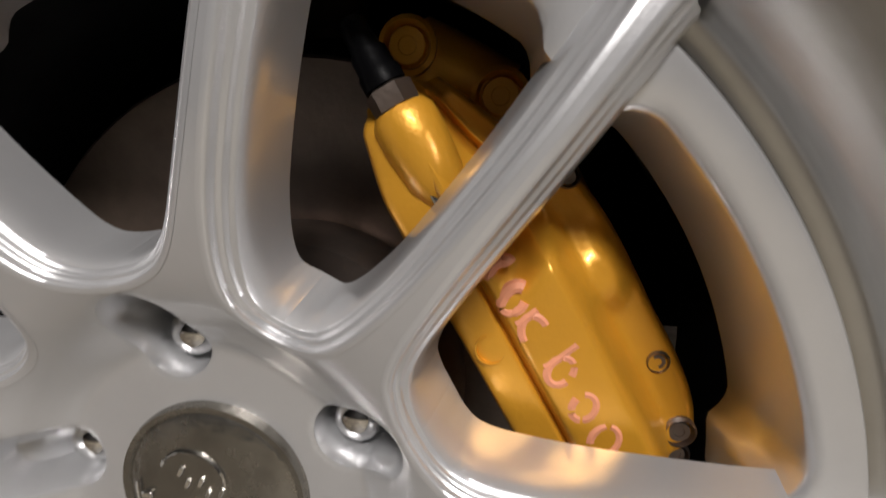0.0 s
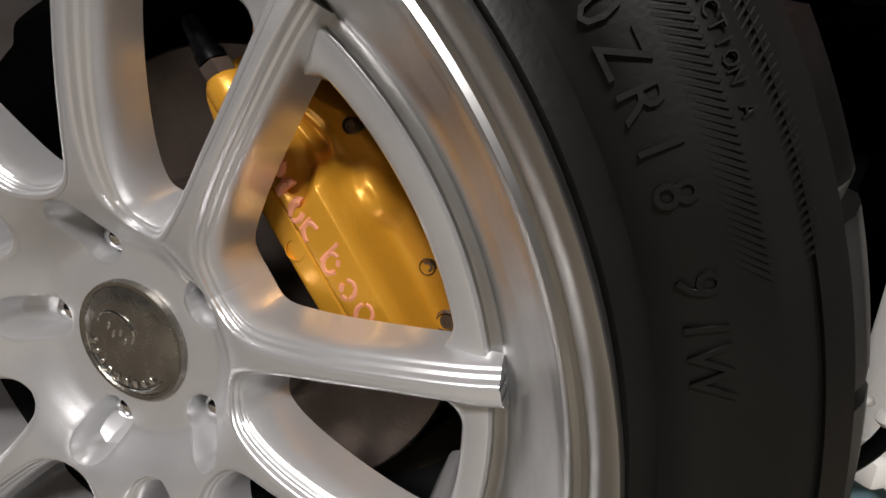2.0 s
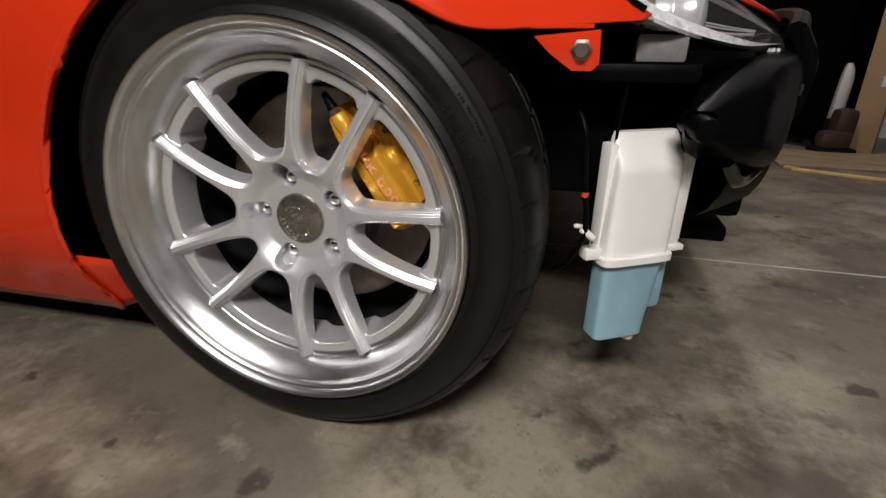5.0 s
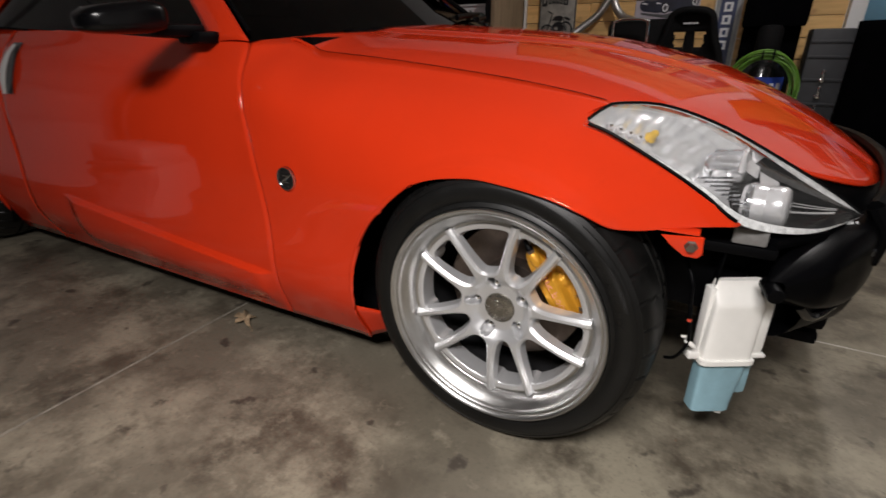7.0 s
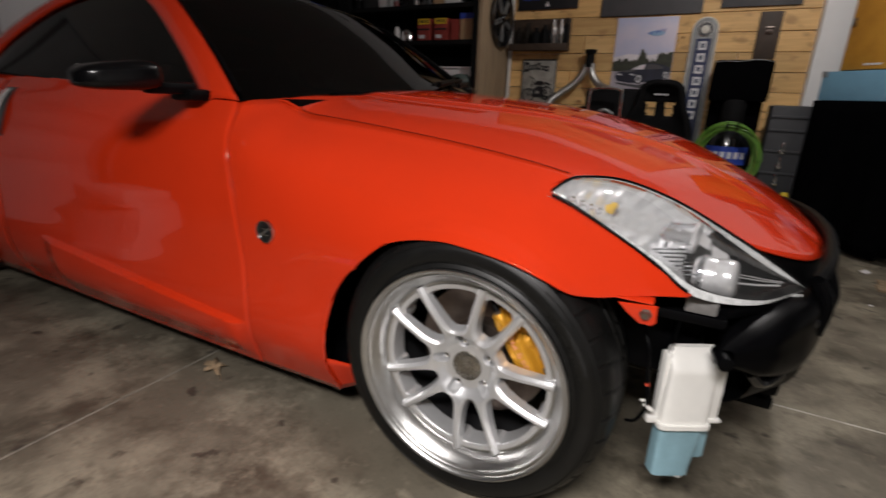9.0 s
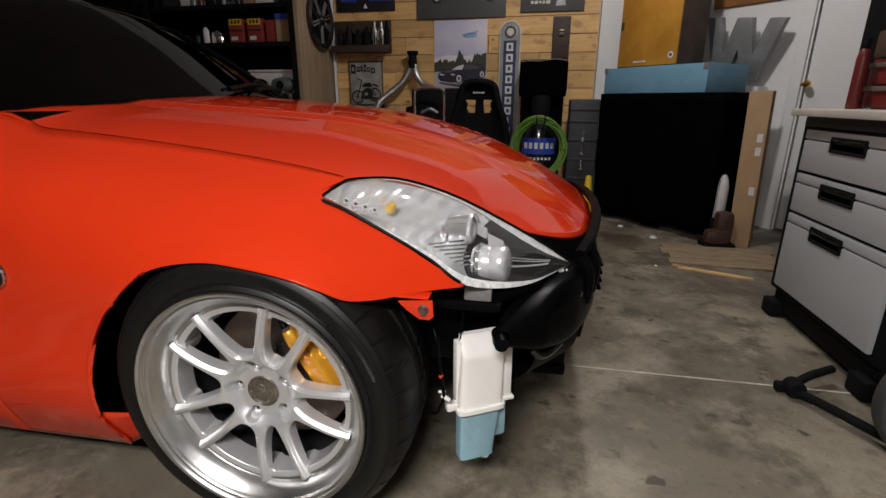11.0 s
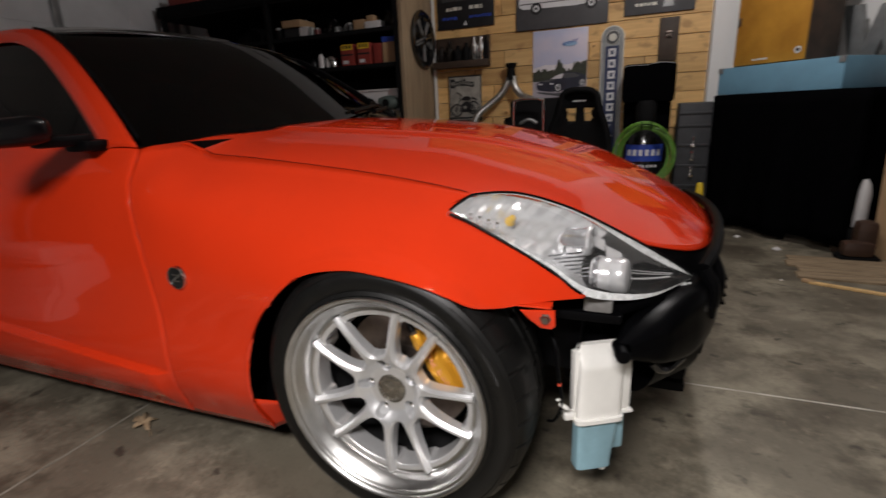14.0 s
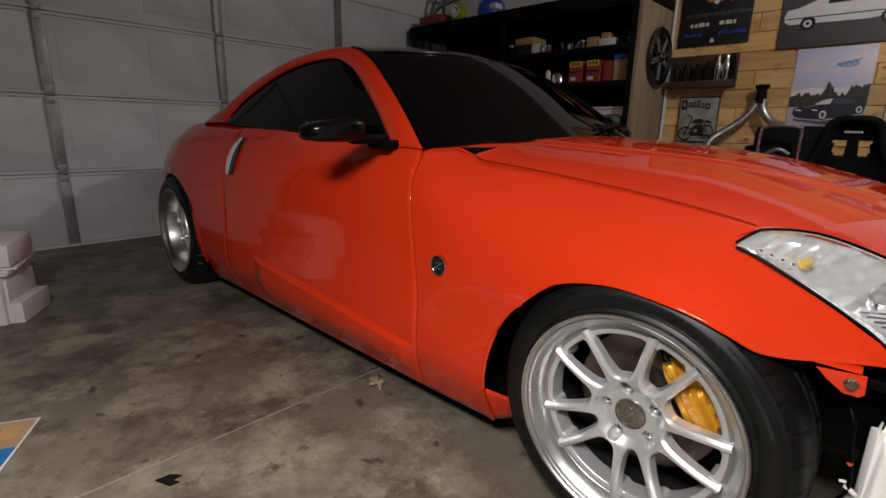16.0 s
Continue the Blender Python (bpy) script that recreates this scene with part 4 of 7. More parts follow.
def caliper():
    def at(u, v):
        z = -0.084 + 0.176 * u
        n, y = along(CAL_SEC, v)
        edge = spline(CAL_EDGE, z)
        if n > 0.121:
            n = 0.121 + (n - 0.121) * (edge - 0.121) / 0.0458
        n += 0.006 * ease(0.055, 0.092, z) * (1 if n < 0.119 else 0)
        end = max(ease(-0.070, -0.084, z), ease(0.078, 0.092, z))
        y += 0.020 * end**2
        y += 0.0215 * ease(0.014, 0.034, z - 0.5 * (n - 0.135)) * ease(0.122, 0.134, n) * (1 - ease(0.008, 0.030, y))  # upper outer shoulder falls away
        d = math.hypot((n - 0.154) / 0.011, (z - 0.004) / 0.021)  # swelling over the piston in the outer band
        y -= 0.009 * ease(1.0, 0.2, d)
        return (n, y, z)

    bm = grid(at, 90, 110)
    bmesh.ops.recalc_face_normals(bm, faces=bm.faces)
    bm.transform(CAL)
    body = part("brake_caliper", bm, GOLD, car, "gold painted multi-piston brake caliper")

    def put(name, b, m, label=""):
        b.transform(CAL)
        return part(name, b, m, body, label)

    put("bridge", joined(box(0.134, 0.095, 0.008, 0.07, 0.06, 0.14, 0.012)), GOLD)
    put("bracket", joined(tube([(0.1294, 0.083, 0.1108), (0.142, 0.083, 0.093), (0.1529, 0.083, 0.0749)], 0.0165, 14, 6), box(0.150, 0.085, 0.055, 0.03, 0.02, 0.04, 0.006)), GOLD)
    put("end_boss", lathe([(0.0, -0.034), (0.006, -0.031), (0.0098, -0.021), (0.0110, -0.008), (0.0108, 0.0), (0.0090, 0.003), (0.0, 0.003)], "z", (0.1210, 0.0160, 0.080), 24), GOLD)
    put("bleed_screw", lathe([(0.0, 0.0), (0.0078, 0.0), (0.0080, 0.001), (0.0080, 0.0065), (0.0060, 0.0075), (0.0, 0.0075)], "z", (0.1210, 0.0150, 0.0835), 6), IRON, "hexagonal steel bleed screw")
    put("bleed_cap", lathe([(0.0, 0.0), (0.0070, 0.0), (0.0070, 0.0045), (0.0062, 0.0055), (0.0060, 0.011), (0.0050, 0.0125), (0.0044, 0.020), (0.0030, 0.0225), (0.0, 0.023)], "z", (0.1210, 0.0148, 0.0910), 18), BLACK, "black rubber bleed nipple cap")
    for x, z, r, yy in ((0.1580, -0.038, 0.0030, 0.0300), (0.1535, -0.0665, 0.0042, 0.0290), (0.1590, 0.0375, 0.0028, 0.0285), (0.1294, 0.1108, 0.0080, 0.064), (0.1529, 0.0749, 0.0080, 0.064), (0.1490, -0.0785, 0.0034, 0.0340)):
        put("bolt", joined(lathe([(r * 1.5, 0.010), (r * 1.5, 0.0), (r * 1.25, -0.0012), (r * 1.12, 0.001), (r * 1.05, 0.010)], "y", (x, yy, z), 20), lathe([(0.0, 0.0005), (r * 0.45, 0.0005), (r * 0.5, 0.0), (r * 0.92, 0.0), (r, 0.001), (r, 0.006)], "y", (x, yy, z), 12)), IRON if r < 0.007 else GOLD)
    put("dust_plug", lathe([(0.0046, 0.003), (0.0049, -0.0006), (0.0054, -0.0006), (0.0057, 0.004)], "y", (0.1098, 0.0124, -0.0005), 24), GOLD)
    put("spring_clip", box(0.1185, 0.0105, 0.051, 0.0022, 0.004, 0.012, 0.0008), CHROME)
    # worn wordmark: plain slanted strokes and bows
    face = lambda n: spline([(0.1172, 0.0142), (0.1200, 0.0078), (0.1235, 0.0058), (0.1380, 0.0046)], n) + 0.0019
    for k, (x, z, w, h, turn, sweep, stem) in enumerate(((0.1262, 0.0355, 0.0036, 0.0050, -90, 330, 0.0), (0.1255, 0.0235, 0.0032, 0.0044, 0, 160, 0.0030), (0.1258, 0.0135, 0.0036, 0.0046, 20, 290, 0.0), (0.1268, 0.0010, 0.0058, 0.0044, 0, 180, 0.0040), (0.1282, -0.0140, 0.0040, 0.0050, -60, 330, 0.0085), (0.1292, -0.0285, 0.0040, 0.0046, 100, 320, 0.0), (0.1300, -0.0420, 0.0046, 0.0054, 60, 340, 0.0))):
        bow = [(x + h * math.cos(a) * 0.95, face(x + h * math.cos(a)), z + w * math.sin(a) + 0.25 * h * math.cos(a)) for a in (radians(turn + sweep * t / 18) for t in range(19))]
        bm = tube(bow, 0.0024, 8)
        if stem:
            bm = joined(bm, tube([(x - 0.004, face(x - 0.004), z + w - 0.001), (x + stem * 0.5, face(x + stem * 0.5), z + w + stem * 0.12), (x + stem, face(x + stem), z + w + 0.25 * stem)], 0.0024, 8))
        put("stroke", bm, SALMON, "worn salmon painted stroke")


caliper()

# ---- headlamp ----
HL_TOP = [(0.132, -0.763, 0.722), (0.150, -0.72, 0.738), (0.172, -0.685, 0.746), (0.25, -0.621, 0.738), (0.356, -0.570, 0.697), (0.467, -0.541, 0.637), (0.56, -0.528, 0.583), (0.616, -0.521, 0.545)]
HL_LOW = [(0.132, -0.765, 0.719), (0.165, -0.765, 0.708), (0.20, -0.768, 0.693), (0.272, -0.768, 0.655), (0.342, -0.764, 0.613), (0.415, -0.761, 0.566), (0.52, -0.672, 0.541), (0.616, -0.524, 0.541)]
HL_OUT = Vector((0.50, -0.55, 0.62)).normalized()


def lens_at(depth, shrink=0.0, bulge=0.022):
    def at(u, v):
        a, b = Vector(along(HL_TOP, u)), Vector(along(HL_LOW, u))
        mid = (a + b) / 2
        a, b = a + (mid - a) * shrink, b + (mid - b) * shrink
        p = a + (b - a) * v
        return tuple(p + HL_OUT * (bulge * math.sin(math.pi * v) * math.sin(math.pi * u) ** 0.7 - depth))

    return at


REFLECTOR = mat("lamp_reflector", (0.94, 0.95, 0.96), 0.12, 0.60, 0.10, 26, 1.0, 60, coat=0.6)
FLUTED = mat("fluted_reflector", (0.82, 0.83, 0.85), 0.12, 0.9, 0.3, 60, 0.0, 100)
HAZED = mat("hazed_plastic", (0.80, 0.81, 0.80), 0.45, 0, 0.5, 110, 0.4, 300, second=(0.42, 0.43, 0.43))
SMOKED = mat("grey_housing_plastic", (0.20, 0.195, 0.19), 0.35, 0, 0.4, 40, 0.1, 200)
AMBER = mat("amber", (0.62, 0.40, 0.07), 0.25, 0)
BEAM = mat("projector_silver", (0.95, 0.95, 0.96), 0.20, 0.60, 0.1, 30)


def headlamp(build):
    lens = part("headlamp", build(grid(lens_at(0.002), 40, 14, True)), LENS, car, "clear headlamp with hazed lens")
    lens.visible_shadow = False
    part("seal", build(joined(tube([Vector(along(HL_TOP, 0.02 + 0.975 * k / 30)) - HL_OUT * 0.0015 for k in range(31)], 0.0032, 6), tube([Vector(along(HL_LOW, 0.02 + 0.67 * k / 30)) - HL_OUT * 0.0015 for k in range(31)], 0.0032, 6))), BLACK, lens, "black rubber seal")
    # crazed edge: under the top edge towards the nose, and along the bottom
    part("haze_rim", build(grid(lambda u, v: lens_at(0.0045)(0.62 + 0.375 * u, 0.998 - (0.06 + 0.035 * math.sin(math.pi * u)) * v), 60, 3, True)), HAZED, lens, "crazed cloudy lens edge")
    part("haze_rim", build(grid(lambda u, v: lens_at(0.0045)(0.56 + 0.435 * u, 0.004 + (0.05 + 0.15 * ease(0.0, 0.75, u)) * v), 60, 3, True)), HAZED, lens, "crazed cloudy lens edge")

    part("haze_rim", build(grid(lambda u, v: lens_at(0.0040)(0.10 + 0.46 * u, 0.004 + (0.030 + 0.020 * u) * v), 60, 3, True)), HAZED, lens, "crazed cloudy lens edge")
    part("haze_rim", build(grid(lambda u, v: lens_at(0.0040)(0.30 + 0.32 * u, 0.996 - (0.030 + 0.030 * u) * v), 60, 3, True)), HAZED, lens, "crazed cloudy lens edge")

    def dish(u, v, deep=0.060):
        cut = 0.0100 * abs((u * 40 + 3 * v) % 2 - 1) * abs((v * 8 + u * 7) % 2 - 1) * ease(0.26, 0.34, u) * (1 - ease(0.58, 0.64, u))  # faceted middle
        return tuple(Vector(lens_at(0.010 - cut, 0.03, 0.0)(u, v)) - HL_OUT * deep * math.sin(math.pi * v) ** 0.8 * math.sin(math.pi * min(1, 0.02 + u * 1.02)) ** 0.8)

    edge = lambda v: 0.68 + 0.07 * v - 0.04 * math.sin(math.pi * v)  # where silver gives way to the dark housing
    part("bowl", build(grid(lambda u, v: dish(edge(v) * u, v), 110, 32, True)), REFLECTOR, lens, "silvered reflector bowl")
    part("shroud", build(grid(lambda u, v: dish(edge(v) + (0.995 - edge(v)) * u, v), 40, 32, True)), BLACK, lens, "dark housing round the main beam")
    turn = HL_OUT.to_track_quat("Z", "Y").to_matrix().to_4x4()
    aim = pose(0, 0, 0, 86, 0, 80)  # the lamps look ahead and a little out
    for (x, y, z), r in (((0.477, -0.640, 0.570), 0.039), ((0.398, -0.600, 0.625), 0.027)):
        at = Matrix.Translation((x, y, z)) @ aim
        n = r / 0.039  # silvered drum with a low domed front and a groove round it
        b = lathe([(0.0, 0.008 * n), (r * 0.40, 0.0074 * n), (r * 0.72, 0.0056 * n), (r * 0.90, 0.0025 * n), (r * 0.98, -0.002), (r, -0.009), (r, -0.026 * n), (r * 0.97, -0.028 * n), (r * 0.97, -0.031 * n), (r, -0.033 * n), (r, -0.062 * n), (r * 0.9, -0.068 * n)], "z", (0, 0, 0), 48)
        b.transform(at)
        p = part("projector", build(b), BEAM, lens, "bright round projector")
        b = lathe([(r * 0.99, -0.052), (r * 1.08, -0.050), (r * 1.10, -0.056), (r * 1.0, -0.062)], "z", (0, 0, 0), 40)
        b.transform(at)
        part("bezel", build(b), FLUTED, p)
    # hood over the upper lamp
    b = grid(lambda u, v: (0.036 * math.cos(math.pi * (0.02 + 0.96 * u)), 0.036 * math.sin(math.pi * (0.02 + 0.96 * u)), 0.012 - 0.055 * v), 20, 4)
    b.transform(Matrix.Translation((0.392, -0.600, 0.625)) @ aim)
    part("hood", build(b), FLUTED, lens)
    for k in range(8):  # ledges stepping down below the lamps
        f = k / 7
        p = Vector(lens_at(0.016 + 0.004 * f, 0.02, 0.0)(0.555 + 0.135 * f, 0.80 - 0.02 * f))
        q = Vector(lens_at(0.034, 0.02, 0.0)(0.650 + 0.075 * f, 0.42 + 0.22 * f))
        d = (q - p).normalized()
        o = HL_OUT.cross(d).normalized()
        part("ledge", build(grid(lambda u, v: tuple(p + (q - p) * u + HL_OUT * (0.008 * (v - 0.5)) + o * (0.0048 * abs(v - 0.5))), 4, 4)), FLUTED, lens)
    for k in range(4):
        p = Vector((0.169 + 0.0173 * k, -0.733 + 0.004 * k, 0.708 - 0.0063 * k))
        m = Matrix.Translation(p) @ turn
        c = part("marker_cell", build(box(0, 0, -0.002, 0.0125, 0.012, 0.012, 0.0015, m)), BEAM, lens, "small square marker cell")
        part("marker_lens", build(box(0, 0, 0.0045, 0.0065, 0.006, 0.003, 0.001, m)), CHROME, c)
    b = lathe([(0.0, 0.004), (0.0045, 0.0035), (0.0075, 0.0), (0.008, -0.012), (0.012, -0.018)], "z", (0, 0, 0), 20)
    b.transform(Matrix.Translation((0.240, -0.656, 0.690)) @ turn)
    part("indicator_bulb", build(b), AMBER, lens, "amber indicator bulb")
    for v0, r0 in ((0.36, 0.0010), (0.41, 0.0012), (0.53, 0.0022)):  # moulded lines in the dark housing
        part("rib", build(tube([Vector(dish(0.785 + 0.12 * k / 8, v0 * (1 - 0.28 * k / 8))) + HL_OUT * 0.012 for k in range(9)], r0, 6)), BEAM, lens)
    for u0, v0, du, dv in ((0.690, 0.20, 0.050, 0.13), (0.715, 0.36, 0.040, 0.07), (0.655, 0.14, 0.030, 0.10), (0.735, 0.26, 0.020, 0.05)):  # bright facets over the main beam
        part("facet", build(grid(lambda u, v: tuple(Vector(lens_at(0.020 + 0.012 * v, 0.02, 0.0)(u0 + du * (u + 0.5 * v), v0 + dv * v))), 2, 2, True)), BEAM, lens)
    arch = tube([(0.0365 * math.cos(a), 0.0365 * math.sin(a), 0.010) for a in (math.pi * (0.05 + 0.95 * k / 16) for k in range(17))], 0.0045, 8)
    arch.transform(Matrix.Translation((0.392, -0.600, 0.625)) @ aim)
    part("brow", build(arch), BEAM, lens)
    part("mount_tab", build(box(0.428, -0.712, 0.534, 0.055, 0.03, 0.030, 0.005)), SMOKED, lens)
    part("mount_tab", build(box(0.585, -0.535, 0.522, 0.03, 0.02, 0.022, 0.004)), HAZED, lens)


headlamp(lambda b: b)
headlamp(mirrored)

# ---- mirrors, badge, door handle ----
def mirror(build):
    def shell(u, v):
        a, t = 2 * math.pi * u, math.pi * v
        p = (abs(math.cos(t)) ** 0.6) * math.copysign(1, math.cos(t))
        s = abs(math.sin(t)) ** 0.55
        c, d = math.cos(a), math.sin(a)
        c, d = math.copysign(abs(c) ** 0.6, c), math.copysign(abs(d) ** 0.55, d)
        y = -0.974 - 0.086 * p
        return (-0.885 + 0.050 * s * c - 0.020 * p, y, 0.909 + (0.037 - 0.006 * p) * s * d * (0.8 if d < 0 else 1.0) - 0.006 * p)

    m = part("mirror", build(grid(shell, 32, 20)), MIRRORBLACK, car, "satin black door mirror")
    part("foot", build(joined(box(-0.87, -0.795, 0.872, 0.09, 0.07, 0.03, 0.012), box(-0.87, -0.855, 0.888, 0.05, 0.13, 0.03, 0.012))), BLACK, m)
    part("mirror_glass", build(box(-0.924, -0.970, 0.909, 0.006, 0.135, 0.052, 0.002)), CHROME, m)
    return m


mirror(lambda b: b)
mirror(mirrored)


def badge(build):
    x, z = -0.555, 0.552
    y = -side(x, z)
    b = part("badge", build(lathe([(0.0, -0.004), (0.024, -0.004), (0.026, -0.006), (0.0275, -0.006), (0.029, -0.003), (0.030, 0.002)], "y", (x, y, z), 40)), GLOSSBLACK, car, "round black fender badge with chrome ring")
    part("ring", build(lathe([(0.0262, -0.0035), (0.0268, -0.0075), (0.0285, -0.0075), (0.0298, -0.003)], "y", (x, y, z), 40)), CHROME, b)
    part("emblem", build(joined(box(x, y - 0.005, z, 0.044, 0.002, 0.005, 0.0008, Matrix.Translation((x, y, z)) @ Matrix.Rotation(radians(-38), 4, "Y") @ Matrix.Translation((-x, -y, -z))), box(x, y - 0.005, z + 0.008, 0.020, 0.002, 0.004, 0.0008), box(x, y - 0.005, z - 0.008, 0.020, 0.002, 0.004, 0.0008))), CHROME, b)


badge(lambda b: b)
badge(mirrored)


def handle(build):
    def bar(u, v):
        z = 0.70 + 0.165 * u
        x = -1.935 + 0.035 * u + 0.008 * math.sin(math.pi * u)
        w = 0.006 + 0.016 * math.sin(math.pi * min(1, max(0, u))) ** 0.7
        a = 2 * math.pi * v
        return (x + w * math.cos(a), -side(x, z) - 0.012 - 0.012 * math.sin(math.pi * u) - 0.006 * math.sin(a), z)

    h = part("door_handle", build(grid(bar, 20, 12)), ALLOY, car, "upright bright aluminium door handle")
    part("recess", build(grid(lambda u, v: (-1.965 + 0.07 * v + 0.03 * u, -side(-1.93, 0.70 + 0.17 * u) - 0.0035, 0.70 + 0.17 * u), 8, 4)), GLOSSBLACK, h)


handle(lambda b: b)
handle(mirrored)

# ---- bare front end: crash beam, braces, liner, washer tank ----
BEAM_LINE = [(0.0, (0.478, -0.752, 0.455, 0.016)), (0.03, (0.490, -0.735, 0.455, 0.024)), (0.07, (0.520, -0.690, 0.452, 0.047)), (0.13, (0.560, -0.620, 0.450, 0.070)), (0.20, (0.600, -0.540, 0.448, 0.081)), (0.30, (0.643, -0.400, 0.447, 0.084)),
             (0.40, (0.666, -0.200, 0.447, 0.084)), (0.50, (0.673, 0.0, 0.447, 0.084))]


def crash_beam():
    """Tapered beam across the nose: tall flattened section, small at both ends."""
    def at(u, v):
        x, y, z, h = spline(BEAM_LINE, min(u, 1 - u))
        a = 2 * math.pi * v
        c, d = math.cos(a), math.sin(a)
        c, d = math.copysign(abs(c) ** 0.5, c), math.copysign(abs(d) ** 0.55, d)
        lip = 1 - 0.16 * math.exp(-((d - 0.25) / 0.10) ** 2)  # groove along the face
        return (x + min(0.046, h) * c * lip, y if u <= 0.5 else -y, z + h * d)

    return grid(at, 96, 40)


part("crash_beam", crash_beam(), STEELDARK, car, "black steel crash beam")
part("lower_stay", tube([(0.668, -0.31, 0.385), (0.662, -0.325, 0.33), (0.650, -0.345, 0.275)], 0.022, 10, 8), BLACK, car)
part("air_duct", joined(grid(lambda u, v: (0.50 + 0.10 * u + 0.05 * math.cos(2 * math.pi * v), -0.66 + 0.16 * u, 0.40 - 0.02 * u + 0.085 * math.sin(2 * math.pi * v)), 10, 20), box(0.60, -0.45, 0.34, 0.05, 0.12, 0.14, 0.02)), BLACK, car)
part("grille_bar", tube([(0.635, -0.50, 0.555), (0.668, -0.40, 0.575), (0.70, -0.2, 0.585), (0.712, 0, 0.585), (0.70, 0.2, 0.585), (0.668, 0.40, 0.575), (0.635, 0.50, 0.555)], 0.014, 8, 24), BLACK, car)
part("grille_panel", grid(lambda u, v: (lambda y: (spline(HOOD_FRONT, abs(y)) - 0.02 + 0.035 * math.sin(math.pi * min(1, v * 1.3)), y, hood_z(spline(HOOD_FRONT, abs(y)) - 0.02, y) - 0.012 + (0.42 - hood_z(spline(HOOD_FRONT, abs(y)) - 0.02, y)) * v))(-0.53 + 1.06 * u), 30, 8), BLACK, car, "black grille opening", solid=0.004)
part("grille_stay", joined(tube([(0.635, -0.50, 0.555), (0.658, -0.50, 0.51), (0.655, -0.49, 0.44)], 0.016, 8, 8), tube([(0.660, -0.43, 0.565), (0.68, -0.43, 0.51), (0.675, -0.42, 0.44)], 0.014, 8, 8)), BLACK, car)
part("radiator_support", box(0.50, 0, 0.58, 0.06, 1.0, 0.05, 0.01), BLACK, car)
part("radiator", box(0.48, 0, 0.36, 0.05, 1.04, 0.36, 0.01), BLACK, car)
for y in (-0.55, 0.55):
    part("support_bracket", box(0.46, y, 0.48, 0.12, 0.05, 0.16, 0.01), BLACK, car)
part("under_tray", box(0.53, 0, 0.22, 0.2, 0.9, 0.03, 0.01), BLACK, car)
part("splash_shield", grid(lambda u, v: (0.40 - 0.02 * v, -0.72 + 0.24 * u, 0.53 - 0.26 * v + 0.02 * math.sin(7 * u)), 6, 6), BLACK, car, solid=0.003)
part("shield_ledge", box(0.40, -0.59, 0.508, 0.15, 0.28, 0.022, 0.008), BLACK, car)
part("fender_bracket", joined(prism([(0.291, 0.546), (0.357, 0.552), (0.359, 0.520), (0.352, 0.513), (0.332, 0.513), (0.309, 0.529)], 0.004, pose(0, -0.815, 0), 0.0015), box(0.30, -0.80, 0.555, 0.10, 0.03, 0.004, 0.001)), PAINT, car, "red painted steel bracket")
part("bracket_bolt", lathe([(0.0, -0.010), (0.007, -0.010), (0.008, -0.006), (0.008, -0.003), (0.011, -0.002), (0.011, 0.0)], "y", (0.340, -0.815, 0.533), 6), IRON, car)
part("headlamp_ledge", joined(box(0.50, -0.655, 0.522, 0.13, 0.035, 0.020, 0.006, Matrix.Translation((0.5, -0.655, 0.522)) @ Matrix.Rotation(radians(48), 4, "Z") @ Matrix.Translation((-0.5, 0.655, -0.522))), box(0.575, -0.585, 0.505, 0.05, 0.04, 0.030, 0.006)), STEELDARK, car, "black lamp support ledge")
for k in range(3):
    part("lamp_pin", rod((0.590 + 0.008 * k, -0.548 + 0.006 * k, 0.533), (0.592 + 0.008 * k, -0.552 + 0.006 * k, 0.516), 0.0022, 8), HAZED, car, "pale plastic lamp pin")
part("nose_bolt", lathe([(0.0, -0.006), (0.006, -0.006), (0.007, -0.002), (0.010, -0.001), (0.010, 0.004)], "y", (0.655, -0.455, 0.565), 12), CHROME, car, "small bright chrome disc under the bonnet edge")
for k in range(4):
    part("vent_rib", box(0.708, -0.24, 0.415 + 0.022 * k, 0.012, 0.20, 0.007, 0.002), STEELDARK, car)
part("beam_pad", box(0.640, -0.500, 0.480, 0.012, 0.10, 0.018, 0.004), GLOSSBLACK, car)
part("duct_lip", tube([(0.535, -0.675, 0.400), (0.556, -0.650, 0.372), (0.575, -0.62, 0.365), (0.60, -0.585, 0.375)], 0.010, 8, 12), GLOSSBLACK, car)
for y in (-0.58, 0.58):
    part("inner_frame", box(0.15, y, 0.40, 0.6, 0.12, 0.14, 0.02), BLACK, car)


TANK = Matrix.Translation((0.402, -0.750, -0.022)) @ Matrix.Rotation(radians(30), 4, "Z")  # x along the tank's face, y into the car


